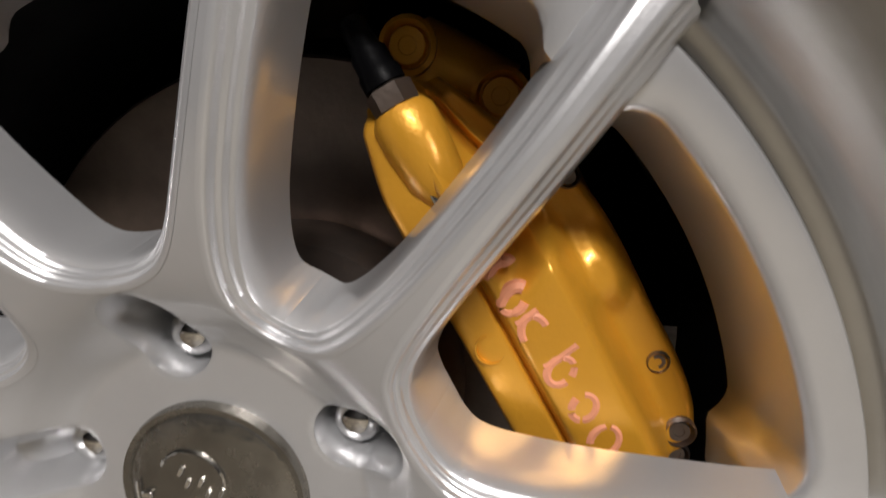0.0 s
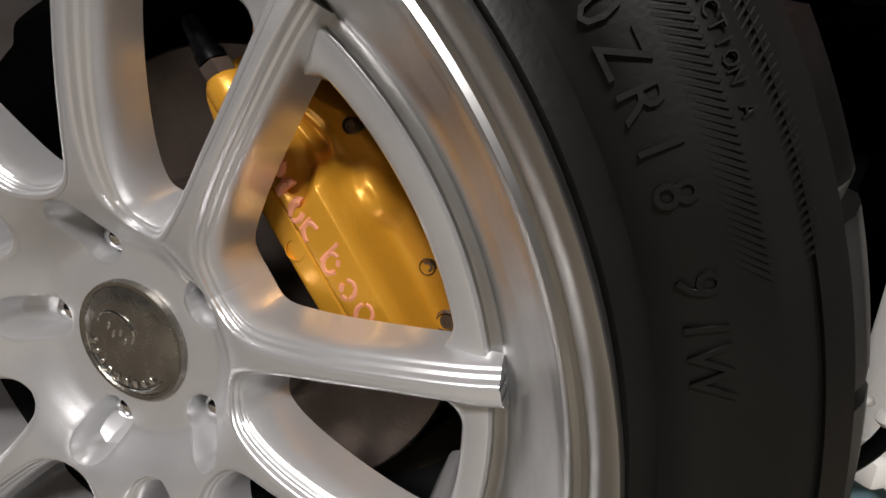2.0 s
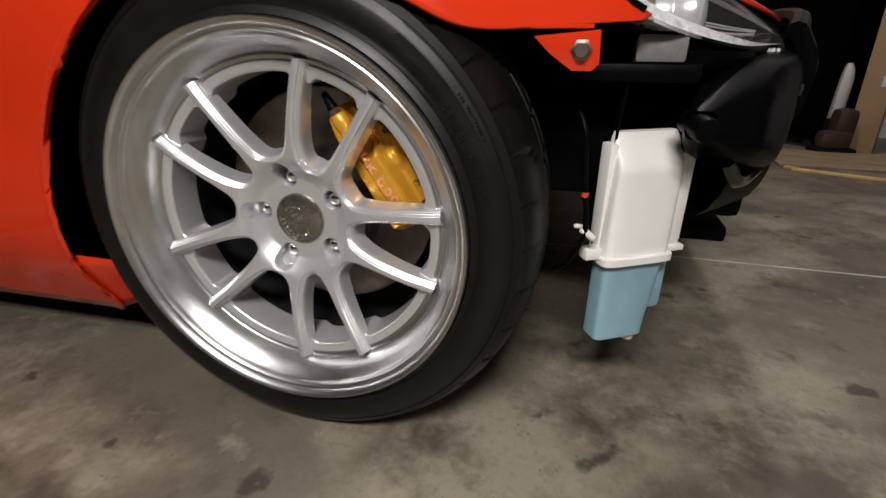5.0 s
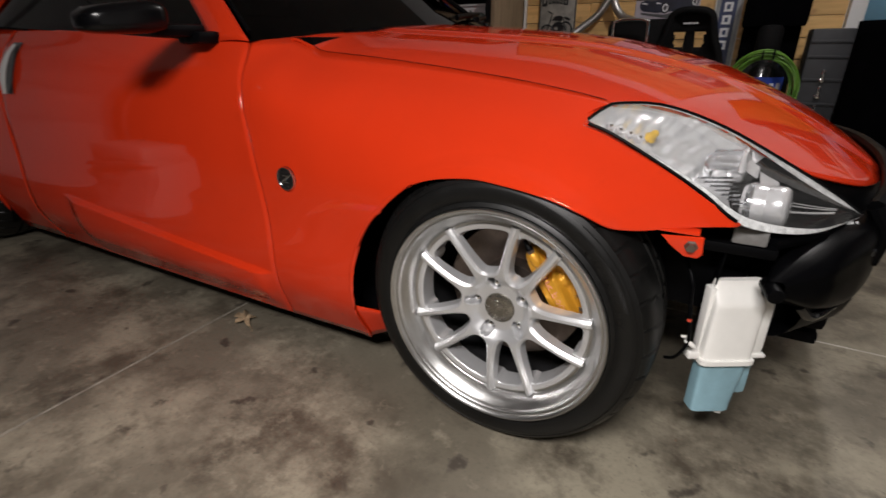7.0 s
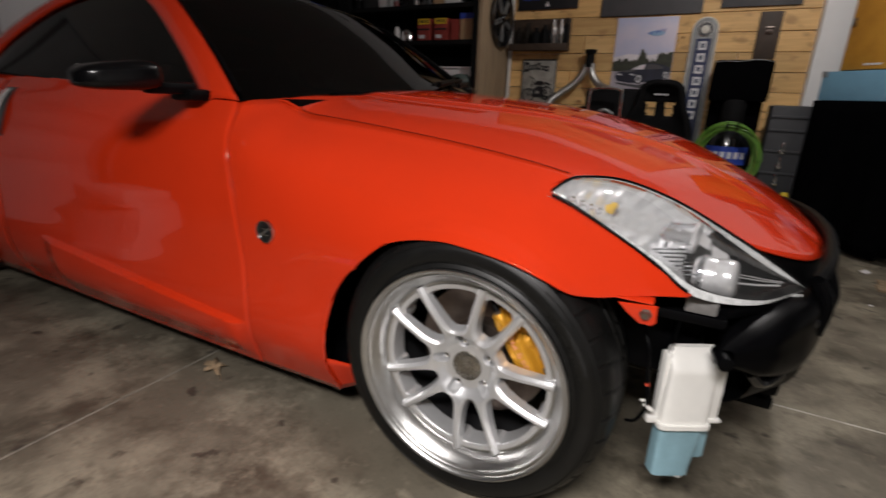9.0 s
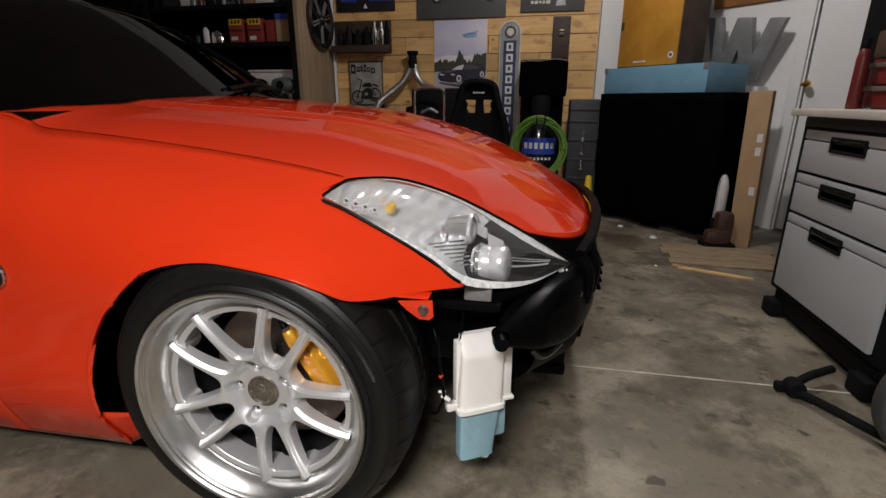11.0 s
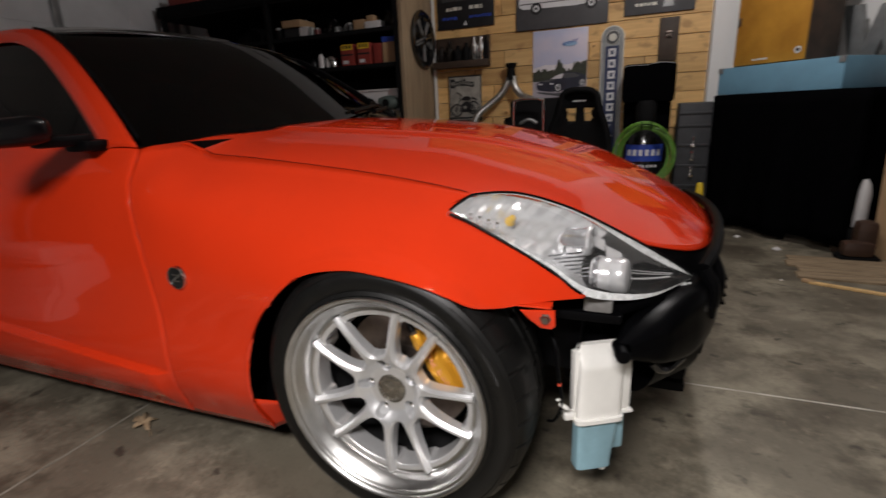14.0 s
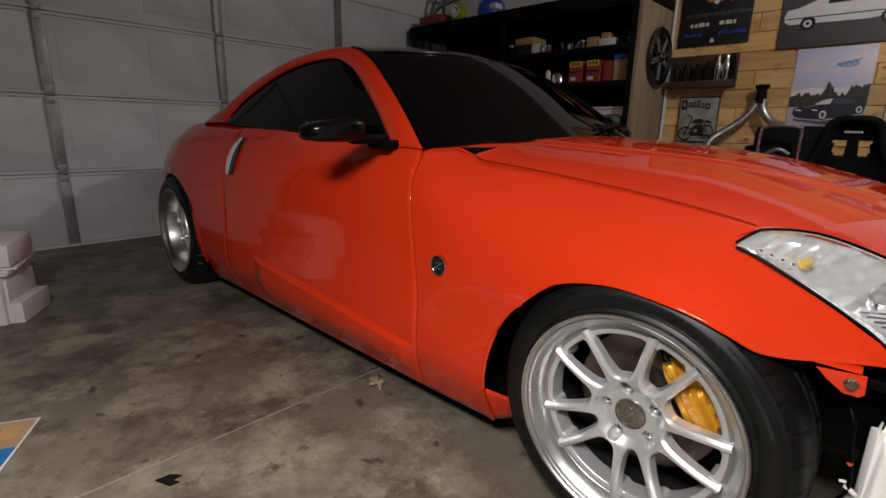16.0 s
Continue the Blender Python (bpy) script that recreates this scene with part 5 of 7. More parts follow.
def tank():
    """Washer tank: white upper shell with a flange, translucent lower shell with blue fluid."""
    def shell(z0, z1, s0, s1, d0, d1, power=0.38, n=20):
        def at(u, v):
            z = z0 + (z1 - z0) * v
            a = 2 * math.pi * u
            c, s = math.cos(a), math.sin(a)
            c, s = math.copysign(abs(c) ** power, c), math.copysign(abs(s) ** power, s)
            lo, hi, f, g = s0(z), s1(z), d0(z), d1(z)
            return ((lo + hi) / 2 + (hi - lo) / 2 * c, (f + g) / 2 + (g - f) / 2 * s, z)

        b = grid(at, 56, n)
        for z, v in ((z0, 0.0), (z1, 1.0)):
            b.faces.new([b.verts.new(at(k / 56, v)) for k in range(56)])
        b.transform(TANK)
        return b

    left = lambda z: 0.000 + 0.007 * ease(0.30, 0.46, z) + 0.004 * ease(0.445, 0.462, z) ** 2
    right = lambda z: 0.097 + 0.006 * ease(0.30, 0.44, z) - 0.005 * ease(0.445, 0.462, z) ** 2
    front = lambda z: 0.0 + 0.006 * ease(0.30, 0.42, z) + 0.024 * ease(0.412, 0.462, z)
    back = lambda z: 0.044
    t = part("washer_tank", joined(shell(0.298, 0.460, left, right, front, back, 0.34, 30)), WHITEPLASTIC, car, "white plastic washer tank upper shell")
    part("flange", shell(0.291, 0.3005, lambda z: -0.006, lambda z: 0.101, lambda z: -0.006, lambda z: 0.050, 0.3, 3), WHITEPLASTIC, t)
    b = joined(box(0.004, 0.034, 0.372, 0.012, 0.022, 0.150, 0.003), box(-0.014, 0.02, 0.305, 0.024, 0.02, 0.016, 0.004))
    b.transform(TANK)
    part("ear", b, WHITEPLASTIC, t)
    b = joined(box(0.105, 0.045, 0.368, 0.040, 0.06, 0.135, 0.012), box(0.105, 0.045, 0.300, 0.047, 0.066, 0.008, 0.002))
    b.transform(TANK)
    part("side_lobe", b, WHITEPLASTIC, t)
    f = part("fluid_shell", shell(0.172, 0.294, lambda z: 0.002, lambda z: 0.080 + 0.013 * ease(0.17, 0.29, z), lambda z: 0.003, lambda z: 0.042, 0.34, 8), BLUEPLASTIC, t, "translucent shell with blue washer fluid")
    b = box(0.099, 0.045, 0.252, 0.032, 0.05, 0.10, 0.008)
    b.transform(TANK)
    part("side_fluid", b, BLUEPLASTIC, t)
    b = rod((0.066, 0.02, 0.158), (0.066, 0.02, 0.18), 0.010, 14, 0.003)
    b.transform(TANK)
    part("drain_nub", b, WHITEPLASTIC, t)
    h = part("hose", tube(HOSE, 0.0036, 10, 30), BLACK, t, "black rubber hose")
    part("clamp", rod(Vector(HOSE[3]) + Vector((0.0005, 0, 0.003)), Vector(HOSE[3]) - Vector((0.0005, 0, 0.003)), 0.0042, 14), REDBAND, h, "red hose clamp")
    part("elbow", joined(rod(Vector(HOSE[5]) + Vector((-0.004, 0, 0.006)), Vector(HOSE[5]) + Vector((0.012, 0.004, -0.007)), 0.0048, 12, 0.0015), rod(Vector(HOSE[5]) + Vector((-0.012, 0.01, 0.006)), Vector(HOSE[5]) + Vector((0.0, 0.02, 0.002)), 0.0030, 10, 0.001)), WHITEPLASTIC, t)
    part("filler_cap", rod((0.482, -0.775, 0.452), (0.470, -0.725, 0.456), 0.014, 24, 0.003), BLACK, t, "black round cap")


REDBAND = mat("red_band", (0.55, 0.06, 0.03), 0.5)
HOSE = [(0.334, -0.74, 0.485), (0.354, -0.765, 0.450), (0.358, -0.768, 0.415), (0.363, -0.768, 0.370), (0.367, -0.768, 0.347), (0.368, -0.765, 0.318), (0.360, -0.758, 0.290), (0.349, -0.74, 0.262), (0.334, -0.72, 0.245)]
tank()

for y0, y1 in ((-0.05, 0.50), (0.12, 0.62)):
    def on_glass(y, u):
        e, c = along(WS_EDGE, u), along(WS_MID, u)
        k = 1 - (abs(y) / abs(e[1])) ** 2
        return Vector((e[0] + (c[0] - e[0]) * k + 0.012, y, e[2] + (c[2] - e[2]) * k + 0.014))

    wp = part("wiper", tube([on_glass(y0 + (y1 - y0) * k / 10, 0.02 + 0.16 * math.sin(0.9 * k / 10 * math.pi / 2) * (1 if y1 > 0.55 else 0.6)) for k in range(11)], 0.006, 6), BLACK, car, "black windscreen wiper")
    part("arm", tube([on_glass(y0 + (y1 - y0) * k / 10, 0.0 + 0.11 * k / 10) + Vector((0.012, 0, 0.012)) for k in range(8)], [0.010 - 0.0006 * k for k in range(8)], 6), BLACK, wp)
# return of the sill behind the front wheel
part("sill_cap", grid(lambda u, v: (-0.3865 + 0.060 * u, -side(-0.386, 0.112 + 0.125 * v) + 0.004 + 0.055 * u, 0.112 + 0.012 * u + (0.125 - 0.045 * u) * v), 6, 6), PAINT, car, solid=0.003)
# shut lines round the bonnet
for build in (lambda b: b, mirrored):
    part("bonnet_seal", build(tube([(x, -side(x, z) + 0.001, z + 0.001) for x, z in ((lambda p: p)(along(FENDER_HIGH[3:13], 0.985 * k / 40)) for k in range(41))], 0.0007, 6)), BLACK, car)

# ---- back wall: planks, post, board, door corner ----
CARD = mat("cardboard", (0.46, 0.30, 0.165), 0.8, 0, 0.2, 6, 0.15, 120)
CARDWHITE = mat("white_card", (0.72, 0.70, 0.70), 0.7, 0, 0.1, 6, 0.08, 150)
MATTBLACK = mat("matt_black", (0.006, 0.006, 0.0065), 0.8, 0, 0.3, 12, 0.2, 160)
CLOTH = mat("black_cloth", (0.0025, 0.0025, 0.003), 1.0, 0, 0.3, 20, 0.3, 500)
for m, s in ((CLOTH, 0.0), (MATTBLACK, 0.15)):
    m.node_tree.nodes["Principled BSDF"].inputs["Specular IOR Level"].default_value = s
BLUEBOX = mat("blue_card", (0.17, 0.36, 0.50), 0.6, 0, 0.15, 5, 0.06, 140)
MUSTARD = mat("mustard_enamel", (0.55, 0.27, 0.035), 0.45, 0, 0.35, 5, 0.1, 80, second=(0.38, 0.17, 0.02))
RUST = mat("rusty_brown_enamel", (0.075, 0.045, 0.028), 0.6, 0, 0.5, 9, 0.2, 90)
GREYMETAL = mat("brushed_grey_metal", (0.33, 0.34, 0.34), 0.5, 0.5, 0.3, 9, 0.1, 150)
DRAWER = mat("grey_drawer_paint", (0.44, 0.45, 0.46), 0.45, 0, 0.06, 5, 0.04, 200)
WORKTOP = mat("pale_worktop", (0.60, 0.57, 0.50), 0.5, 0, 0.15, 8, 0.08, 150)
# this red and the pull metal carry the shade of the chest's dim corner
REDPAINT = mat("red_tool_enamel", (0.19, 0.020, 0.014), 0.4, 0, 0.35, 7, 0.06, 140)
PULL = mat("shaded_pull_metal", (0.20, 0.16, 0.14), 0.5, 0.3, 0.3, 12)
DARKRED = mat("dark_red_plastic", (0.15, 0.016, 0.014), 0.4, 0, 0.2, 9)
FRAMEWOOD = mat("brown_frame_wood", (0.34, 0.15, 0.045), 0.45, 0, 0.4, 9, 0.12, 90, stretch=(1, 1, 4))
NAVY = mat("navy_enamel", (0.015, 0.028, 0.095), 0.35, 0, 0.2, 15)
CREAM = mat("cream_enamel", (0.72, 0.70, 0.62), 0.5, 0, 0.15, 12, 0.04, 200)
PRINTDARK = mat("dark_print", (0.014, 0.0145, 0.017), 0.45, 0, 0.3, 8)
PRINTGREY = mat("grey_print", (0.085, 0.085, 0.09), 0.5, 0, 0.3, 5)
PRINTWHITE = mat("white_print", (0.72, 0.72, 0.74), 0.5, 0, 0.1, 12)
PRINTSKY = mat("pale_sky_print", (0.66, 0.60, 0.70), 0.45, 0, 0.25, 3, second=(0.42, 0.48, 0.68))
PRINTROAD = mat("pale_road_print", (0.50, 0.45, 0.50), 0.5, 0, 0.3, 6)
PRINTTREE = mat("dark_green_print", (0.05, 0.055, 0.035), 0.6, 0, 0.5, 25)
YELLOW = mat("yellow_print", (0.75, 0.52, 0.02), 0.5, 0, 0.1, 20)
ROYAL = mat("royal_blue_print", (0.03, 0.07, 0.42), 0.4, 0, 0.1, 20)
GREEN = mat("green_hose", (0.13, 0.30, 0.035), 0.4, 0, 0.25, 30)
BRASS = mat("brass", (0.72, 0.50, 0.16), 0.25, 1.0)
BOXRED = mat("red_box_print", (0.30, 0.04, 0.03), 0.6, 0, 0.2, 12)
DARKWOOD = mat("dark_stained_wood", (0.055, 0.033, 0.020), 0.6, 0, 0.4, 10, 0.15, 90)
PIPE = mat("aluminised_pipe", (0.55, 0.54, 0.52), 0.36, 0.85, 0.3, 14, 0.08, 120)
CLEAR = pane_material("clear_plastic", (0.75, 0.76, 0.78))

WALLY = 2.818
wood = thing("wood_wall", -0.19, WALLY, 0, "wall clad in rough horizontal pine planks", "wall", kind="structure")
rnd = random.Random(11)
row_h, z = 0.142, 0.0
while z < 2.60:
    cuts = sorted([-1.325, 0.955, rnd.uniform(-1.0, -0.45), rnd.uniform(-0.2, 0.5)])
    for a, b in zip(cuts, cuts[1:]):
        p = part("plank", box(0, 0, 0, b - a - 0.004, 0.022, row_h - 0.004, 0.0025, seg=1), PINE, wood, smooth=0)
        p.matrix_basis = pose((a + b) / 2, WALLY + 0.011 + rnd.uniform(-0.003, 0.003), z + row_h / 2, rnd.uniform(-0.3, 0.3), rnd.uniform(-0.15, 0.15), 0)
    z += row_h
# knots in the planks
for k in range(26):
    x, zz = rnd.uniform(-1.25, 0.9), rnd.uniform(0.5, 2.3)
    r = rnd.uniform(0.008, 0.018)
    part("knot", lathe([(0.0, -0.0012), (r * 0.7, -0.0012), (r, 0.002)], "y", (x, WALLY - 0.0035, zz), 14), FRAMEWOOD, wood)
single("trim_1", box(-1.335, WALLY - 0.012, 1.05, 0.018, 0.03, 2.1, 0.003), DRYWALL, "thin white painted trim strip", "trim", kind="structure")
single("post_1", box(1.045, WALLY - 0.01, ZC / 2, 0.17, 0.10, ZC, 0.004), DRYWALL, "white painted corner post", "post", kind="structure")
board = single("partition_board", box(-1.372, 2.50, 1.0, 0.035, 0.64, 2.0, 0.003), PLY, "rough brown partition board beside the shelving", "partition", kind="structure")
single("beam_1", box(-2.705, 2.50, 1.985, 2.71, 0.62, 0.10, 0.005), MATTBLACK, "black painted beam over the shelving", "beam", kind="structure")

# wall across the corner, with a door in it
DIAG = pose(2.2, 2.23, 0, 0, 0, -47)  # local x along the wall, local -y into the room
single("wall_corner", joined(box(-0.46, 0.06, ZC / 2, 1.04, 0.12, ZC, 0, DIAG), box(0.45, 0.06, (ZC + 2.06) / 2, 0.80, 0.12, ZC - 2.06, 0, DIAG), box(1.1, 0.06, ZC / 2, 0.5, 0.12, ZC, 0, DIAG)), DRYWALL, "white painted wall across the corner", "wall", kind="structure")
single("door_casing", joined(box(0.012, -0.012, 1.03, 0.075, 0.024, 2.06, 0.004, DIAG), box(-0.016, -0.016, 1.03, 0.012, 0.02, 2.06, 0.003, DIAG), box(0.45, -0.012, 2.09, 0.9, 0.024, 0.07, 0.004, DIAG)), DRYWALL, "white painted door casing", "trim", kind="structure")
door_1 = thing("door_1", 2.5, 1.9, 0, "white painted door in the corner wall", "door", kind="structure")
part("door_leaf", box(0.46, 0.03, 1.02, 0.78, 0.04, 2.02, 0.003, DIAG), DRYWALL, door_1)
part("latch", joined(*[(lambda b: (b.transform(DIAG), b)[1])(q) for q in (rod((0.085, -0.02, 1.0), (0.085, -0.055, 1.0), 0.012), lathe([(0.0, -0.03), (0.018, -0.026), (0.024, -0.012), (0.016, 0.0), (0.0, 0.0)], "y", (0.105, -0.05, 1.0), 20), rod((0.06, -0.03, 1.0), (0.11, -0.03, 1.0), 0.013))]), BRASS, door_1, "brass door knob")
single("baseboard_1", box(-0.32, -0.008, 0.05, 0.55, 0.016, 0.1, 0.003, DIAG), DRYWALL, "white baseboard", "baseboard", kind="structure")


# ---- things on the plank wall ----
def face(x0, x1, z0, z1, name, label, category, material, thick=0.012, y=WALLY, bevel=0.002):
    t = thing(name, (x0 + x1) / 2, y - 0.006, z0, label, category)
    part("panel", box((x0 + x1) / 2, y - 0.004 - thick / 2, (z0 + z1) / 2, x1 - x0, thick, z1 - z0, bevel), material, t)
    return t


def flat(outline, y, material, parent, name, depth=0.0015):
    return part(name, prism(outline, depth, pose(0, y - depth, 0)), material, parent, smooth=0)


def blob(cx, cz, rx, rz, n=20, a0=0, a1=360):
    return [(cx + rx * math.cos(radians(a0 + (a1 - a0) * k / n)), cz + rz * math.sin(radians(a0 + (a1 - a0) * k / n))) for k in range(n if a1 - a0 == 360 else n + 1)]


def bars(parent, x0, x1, z, h, y, material, seed, gap=0.35, name="bar"):
    """A line of unreadable writing as short bars."""
    r = random.Random(seed)
    x = x0
    while x < x1:
        w = r.uniform(0.5, 1.6) * h
        part(name, box(x + w / 2, y - 0.001, z + r.uniform(-0.08, 0.08) * h, w, 0.002, h * r.uniform(0.75, 1.0), 0), material, parent, smooth=0)
        x += w + gap * h


F = WALLY - 0.017
s = face(-1.29, -0.755, 1.637, 2.02, "chalk_sign", "dark blue-black sign with pale chalk lettering", "sign", PRINTDARK)
flat([(-1.10, 1.985), (-0.95, 2.005), (-0.95, 1.975), (-1.02, 1.955), (-1.09, 1.975)], F, MUSTARD, s, "wing_motif")
flat([(-1.10 + 0.18, 1.985), (-0.95 + 0.1, 2.005), (-0.85, 1.975), (-0.92, 1.955)], F, MUSTARD, s, "wing_motif")
flat(blob(-1.02, 1.965, 0.018, 0.018), F - 0.002, PRINTWHITE, s, "roundel")
bars(s, -1.24, -0.80, 1.875, 0.028, F, PRINTGREY, 3)
bars(s, -1.20, -1.08, 1.80, 0.03, F, CREAM, 4)
bars(s, -0.98, -0.86, 1.80, 0.03, F, CREAM, 5)
bars(s, -1.24, -1.10, 1.725, 0.025, F, ROYAL, 6)
bars(s, -0.98, -0.80, 1.725, 0.025, F, ROYAL, 7)
flat([(-1.04, 1.66), (-1.0, 1.66), (-1.02, 1.70)], F, PRINTWHITE, s, "motif")

s = face(-0.557, 0.198, 1.56, 2.06, "car_poster", "dark poster with a pale classic fastback car in profile", "poster", PRINTGREY, 0.014)
FB = [(-0.535, 1.785), (-0.53, 1.745), (-0.50, 1.725), (-0.05, 1.715), (0.15, 1.735), (0.17, 1.775), (0.165, 1.815), (0.06, 1.835), (-0.12, 1.85), (-0.19, 1.90), (-0.26, 1.905), (-0.35, 1.875), (-0.45, 1.835), (-0.52, 1.825)]
flat(FB, F, PRINTWHITE, s, "car_shape")
flat([(-0.285, 1.842), (-0.155, 1.842), (-0.195, 1.888), (-0.275, 1.892)], F - 0.002, PRINTDARK, s, "window_shape")
flat([(-0.52, 1.768), (0.16, 1.765), (0.16, 1.758), (-0.52, 1.760)], F - 0.002, PRINTGREY, s, "trim_line")
for x in (-0.385, 0.065):
    flat(blob(x, 1.722, 0.047, 0.047), F - 0.002, PRINTDARK, s, "wheel_shape")
    flat(blob(x, 1.722, 0.026, 0.026), F - 0.004, PRINTWHITE, s, "wheel_rim")
    flat(blob(x, 1.722, 0.012, 0.012), F - 0.006, PRINTDARK, s, "wheel_hub")
flat([(-0.557, 1.562), (0.198, 1.562), (0.198, 1.68), (-0.557, 1.68)], F + 0.001, PRINTDARK, s, "road_shape")

s = face(0.319, 0.827, 1.59, 2.02, "tin_sign", "grey tin sign with worn pale script", "sign", PRINTGREY)
bars(s, 0.40, 0.78, 1.955, 0.028, F, CREAM, 12)
bars(s, 0.36, 0.78, 1.87, 0.055, F, CREAM, 13, 0.15)
bars(s, 0.42, 0.52, 1.79, 0.025, F, CREAM, 14)
bars(s, 0.40, 0.55, 1.725, 0.03, F, CREAM, 15)
bars(s, 0.40, 0.55, 1.66, 0.025, F, CREAM, 16)
flat([(0.60, 1.63), (0.68, 1.63), (0.66, 1.72), (0.68, 1.78), (0.61, 1.78), (0.62, 1.72)], F, GREYMETAL, s, "motif")

rack = thing("bottle_rack", -1.05, WALLY - 0.06, 1.30, "dark wooden wall rack holding glass bottles", "rack")
part("back_board", box(-1.055, WALLY - 0.012, 1.43, 0.52, 0.014, 0.26, 0.002), DARKWOOD, rack)
part("shelf_board", box(-1.055, WALLY - 0.06, 1.345, 0.52, 0.10, 0.02, 0.002), DARKWOOD, rack)
part("front_board", box(-1.055, WALLY - 0.108, 1.325, 0.53, 0.016, 0.055, 0.002), DARKWOOD, rack)
for k, (x, r, h, m) in enumerate(((-1.245, 0.034, 0.14, CLEAR), (-1.165, 0.036, 0.17, CLEAR), (-1.085, 0.040, 0.13, MATTBLACK), (-1.005, 0.036, 0.15, MATTBLACK), (-0.93, 0.030, 0.19, CHROME), (-0.868, 0.030, 0.19, CHROME), (-0.82, 0.022, 0.2, MATTBLACK))):
    b = single("bottle", lathe([(0.0, 0.0), (r, 0.0), (r, h * 0.6), (r * 0.9, h * 0.68), (r * 0.45, h * 0.82), (r * 0.42, h), (0.0, h)], "z", (x, WALLY - 0.06, 1.356), 18), m,
               "clear glass bottle on the wall rack" if m is CLEAR else ("polished steel flask on the wall rack" if m is CHROME else "dark glass bottle on the wall rack"), "bottle", "bottles on the rack")

OLDTIN = mat("aged_tin_print", (0.40, 0.39, 0.35), 0.5, 0, 0.5, 14, 0.06, 200, second=(0.20, 0.195, 0.175))
s = face(-1.205, -0.885, 0.825, 1.232, "motorcycle_sign", "aged grey tin sign with an old black motorcycle", "sign", OLDTIN)
flat([(-1.205, 0.826), (-0.885, 0.826), (-0.885, 0.862), (-1.205, 0.862)], F, PRINTDARK, s, "foot_band")
flat([(-1.205, 1.220), (-0.885, 1.220), (-0.885, 1.231), (-1.205, 1.231)], F, PRINTDARK, s, "head_band")
for x0 in (-1.204, -0.894):
    flat([(x0, 0.862), (x0 + 0.008, 0.862), (x0 + 0.008, 1.22), (x0, 1.22)], F, PRINTDARK, s, "side_band")
for k, (x, w, h, up) in enumerate(((-1.185, 0.046, 0.080, 0.0), (-1.130, 0.030, 0.044, 0.016), (-1.092, 0.024, 0.044, 0.020), (-1.060, 0.024, 0.060, 0.016), (-1.028, 0.024, 0.044, 0.012), (-0.996, 0.040, 0.046, 0.004))):  # plain wordmark blocks
    part("block", box(x + w / 2, F - 0.001, 1.125 + up + h / 2, w, 0.002, h, 0), PRINTDARK, s, smooth=0)
    part("block_eye", box(x + w / 2, F - 0.003, 1.125 + up + h / 2, w * 0.36, 0.002, h * 0.4, 0), OLDTIN, s, smooth=0)
bars(s, -1.17, -0.93, 0.842, 0.012, F - 0.001, OLDTIN, 31)
for x, zz in ((-1.130, 0.925), (-0.965, 0.945)):
    part("wheel_shape", tube([(x + 0.054 * math.cos(a), F - 0.001, zz + 0.054 * math.sin(a)) for a in (2 * math.pi * j / 24 for j in range(24))], 0.006, 6, closed=True), PRINTDARK, s)
    for j in range(6):
        a = math.pi * j / 6
        part("spoke_line", tube([(x - 0.05 * math.cos(a), F - 0.001, zz - 0.05 * math.sin(a)), (x + 0.05 * math.cos(a), F - 0.001, zz + 0.05 * math.sin(a))], 0.0012, 4), PRINTDARK, s)
flat([(-1.10, 0.915), (-1.05, 0.905), (-0.99, 0.915), (-0.98, 0.965), (-1.01, 1.005), (-1.05, 1.000), (-1.085, 0.975)], F - 0.002, PRINTDARK, s, "engine_shape")
flat([(-1.09, 1.015), (-1.06, 1.045), (-1.01, 1.050), (-0.985, 1.030), (-1.00, 1.008)], F - 0.002, PRINTDARK, s, "tank_shape")
flat([(-0.985, 1.028), (-0.93, 1.010), (-0.925, 1.022), (-0.975, 1.042)], F - 0.002, PRINTDARK, s, "saddle_shape")
flat(blob(-1.045, 0.950, 0.016, 0.014), F - 0.004, OLDTIN, s, "cylinder_shape")
for p, q in (((-1.13, 0.925), (-1.085, 1.065)), ((-1.085, 1.065), (-1.125, 1.085)), ((-1.05, 0.93), (-0.93, 0.915)), ((-0.985, 1.02), (-0.965, 0.945)), ((-1.02, 0.92), (-0.91, 0.90))):
    part("frame_line", tube([(p[0], F - 0.002, p[1]), (q[0], F - 0.002, q[1])], 0.004, 5), PRINTDARK, s)

s = face(-0.412, 0.048, 0.93, 1.546, "coupe_poster", "glossy poster of a dark coupe under a pale evening sky", "poster", PRINTSKY, 0.004)
F2 = WALLY - 0.009
flat([(-0.410, 0.932), (0.046, 0.932), (0.046, 1.14), (-0.410, 1.14)], F2, PRINTROAD, s, "road_shape")
tr = random.Random(5)
trees = [(-0.41, 1.135)] + [(-0.41 + 0.456 * k / 40, 1.225 + tr.uniform(-0.018, 0.018) + 0.075 * math.exp(-((k - 20) / 2.6) ** 2) + 0.045 * (k > 30) - 0.02 * (k < 4)) for k in range(41)] + [(0.046, 1.135)]
flat(trees, F2 - 0.001, PRINTTREE, s, "tree_line")
BODYBLUE = mat("dark_blue_print", (0.022, 0.026, 0.050), 0.4, 0, 0.5, 18)
PALECLOUD = mat("pale_cloud_print", (0.80, 0.76, 0.80), 0.45, 0, 0.2, 8)
flat([(-0.410, 1.245), (-0.30, 1.27), (-0.12, 1.262), (0.046, 1.29), (0.046, 1.215), (-0.410, 1.205)], F2 + 0.0005, PALECLOUD, s, "horizon_glow")
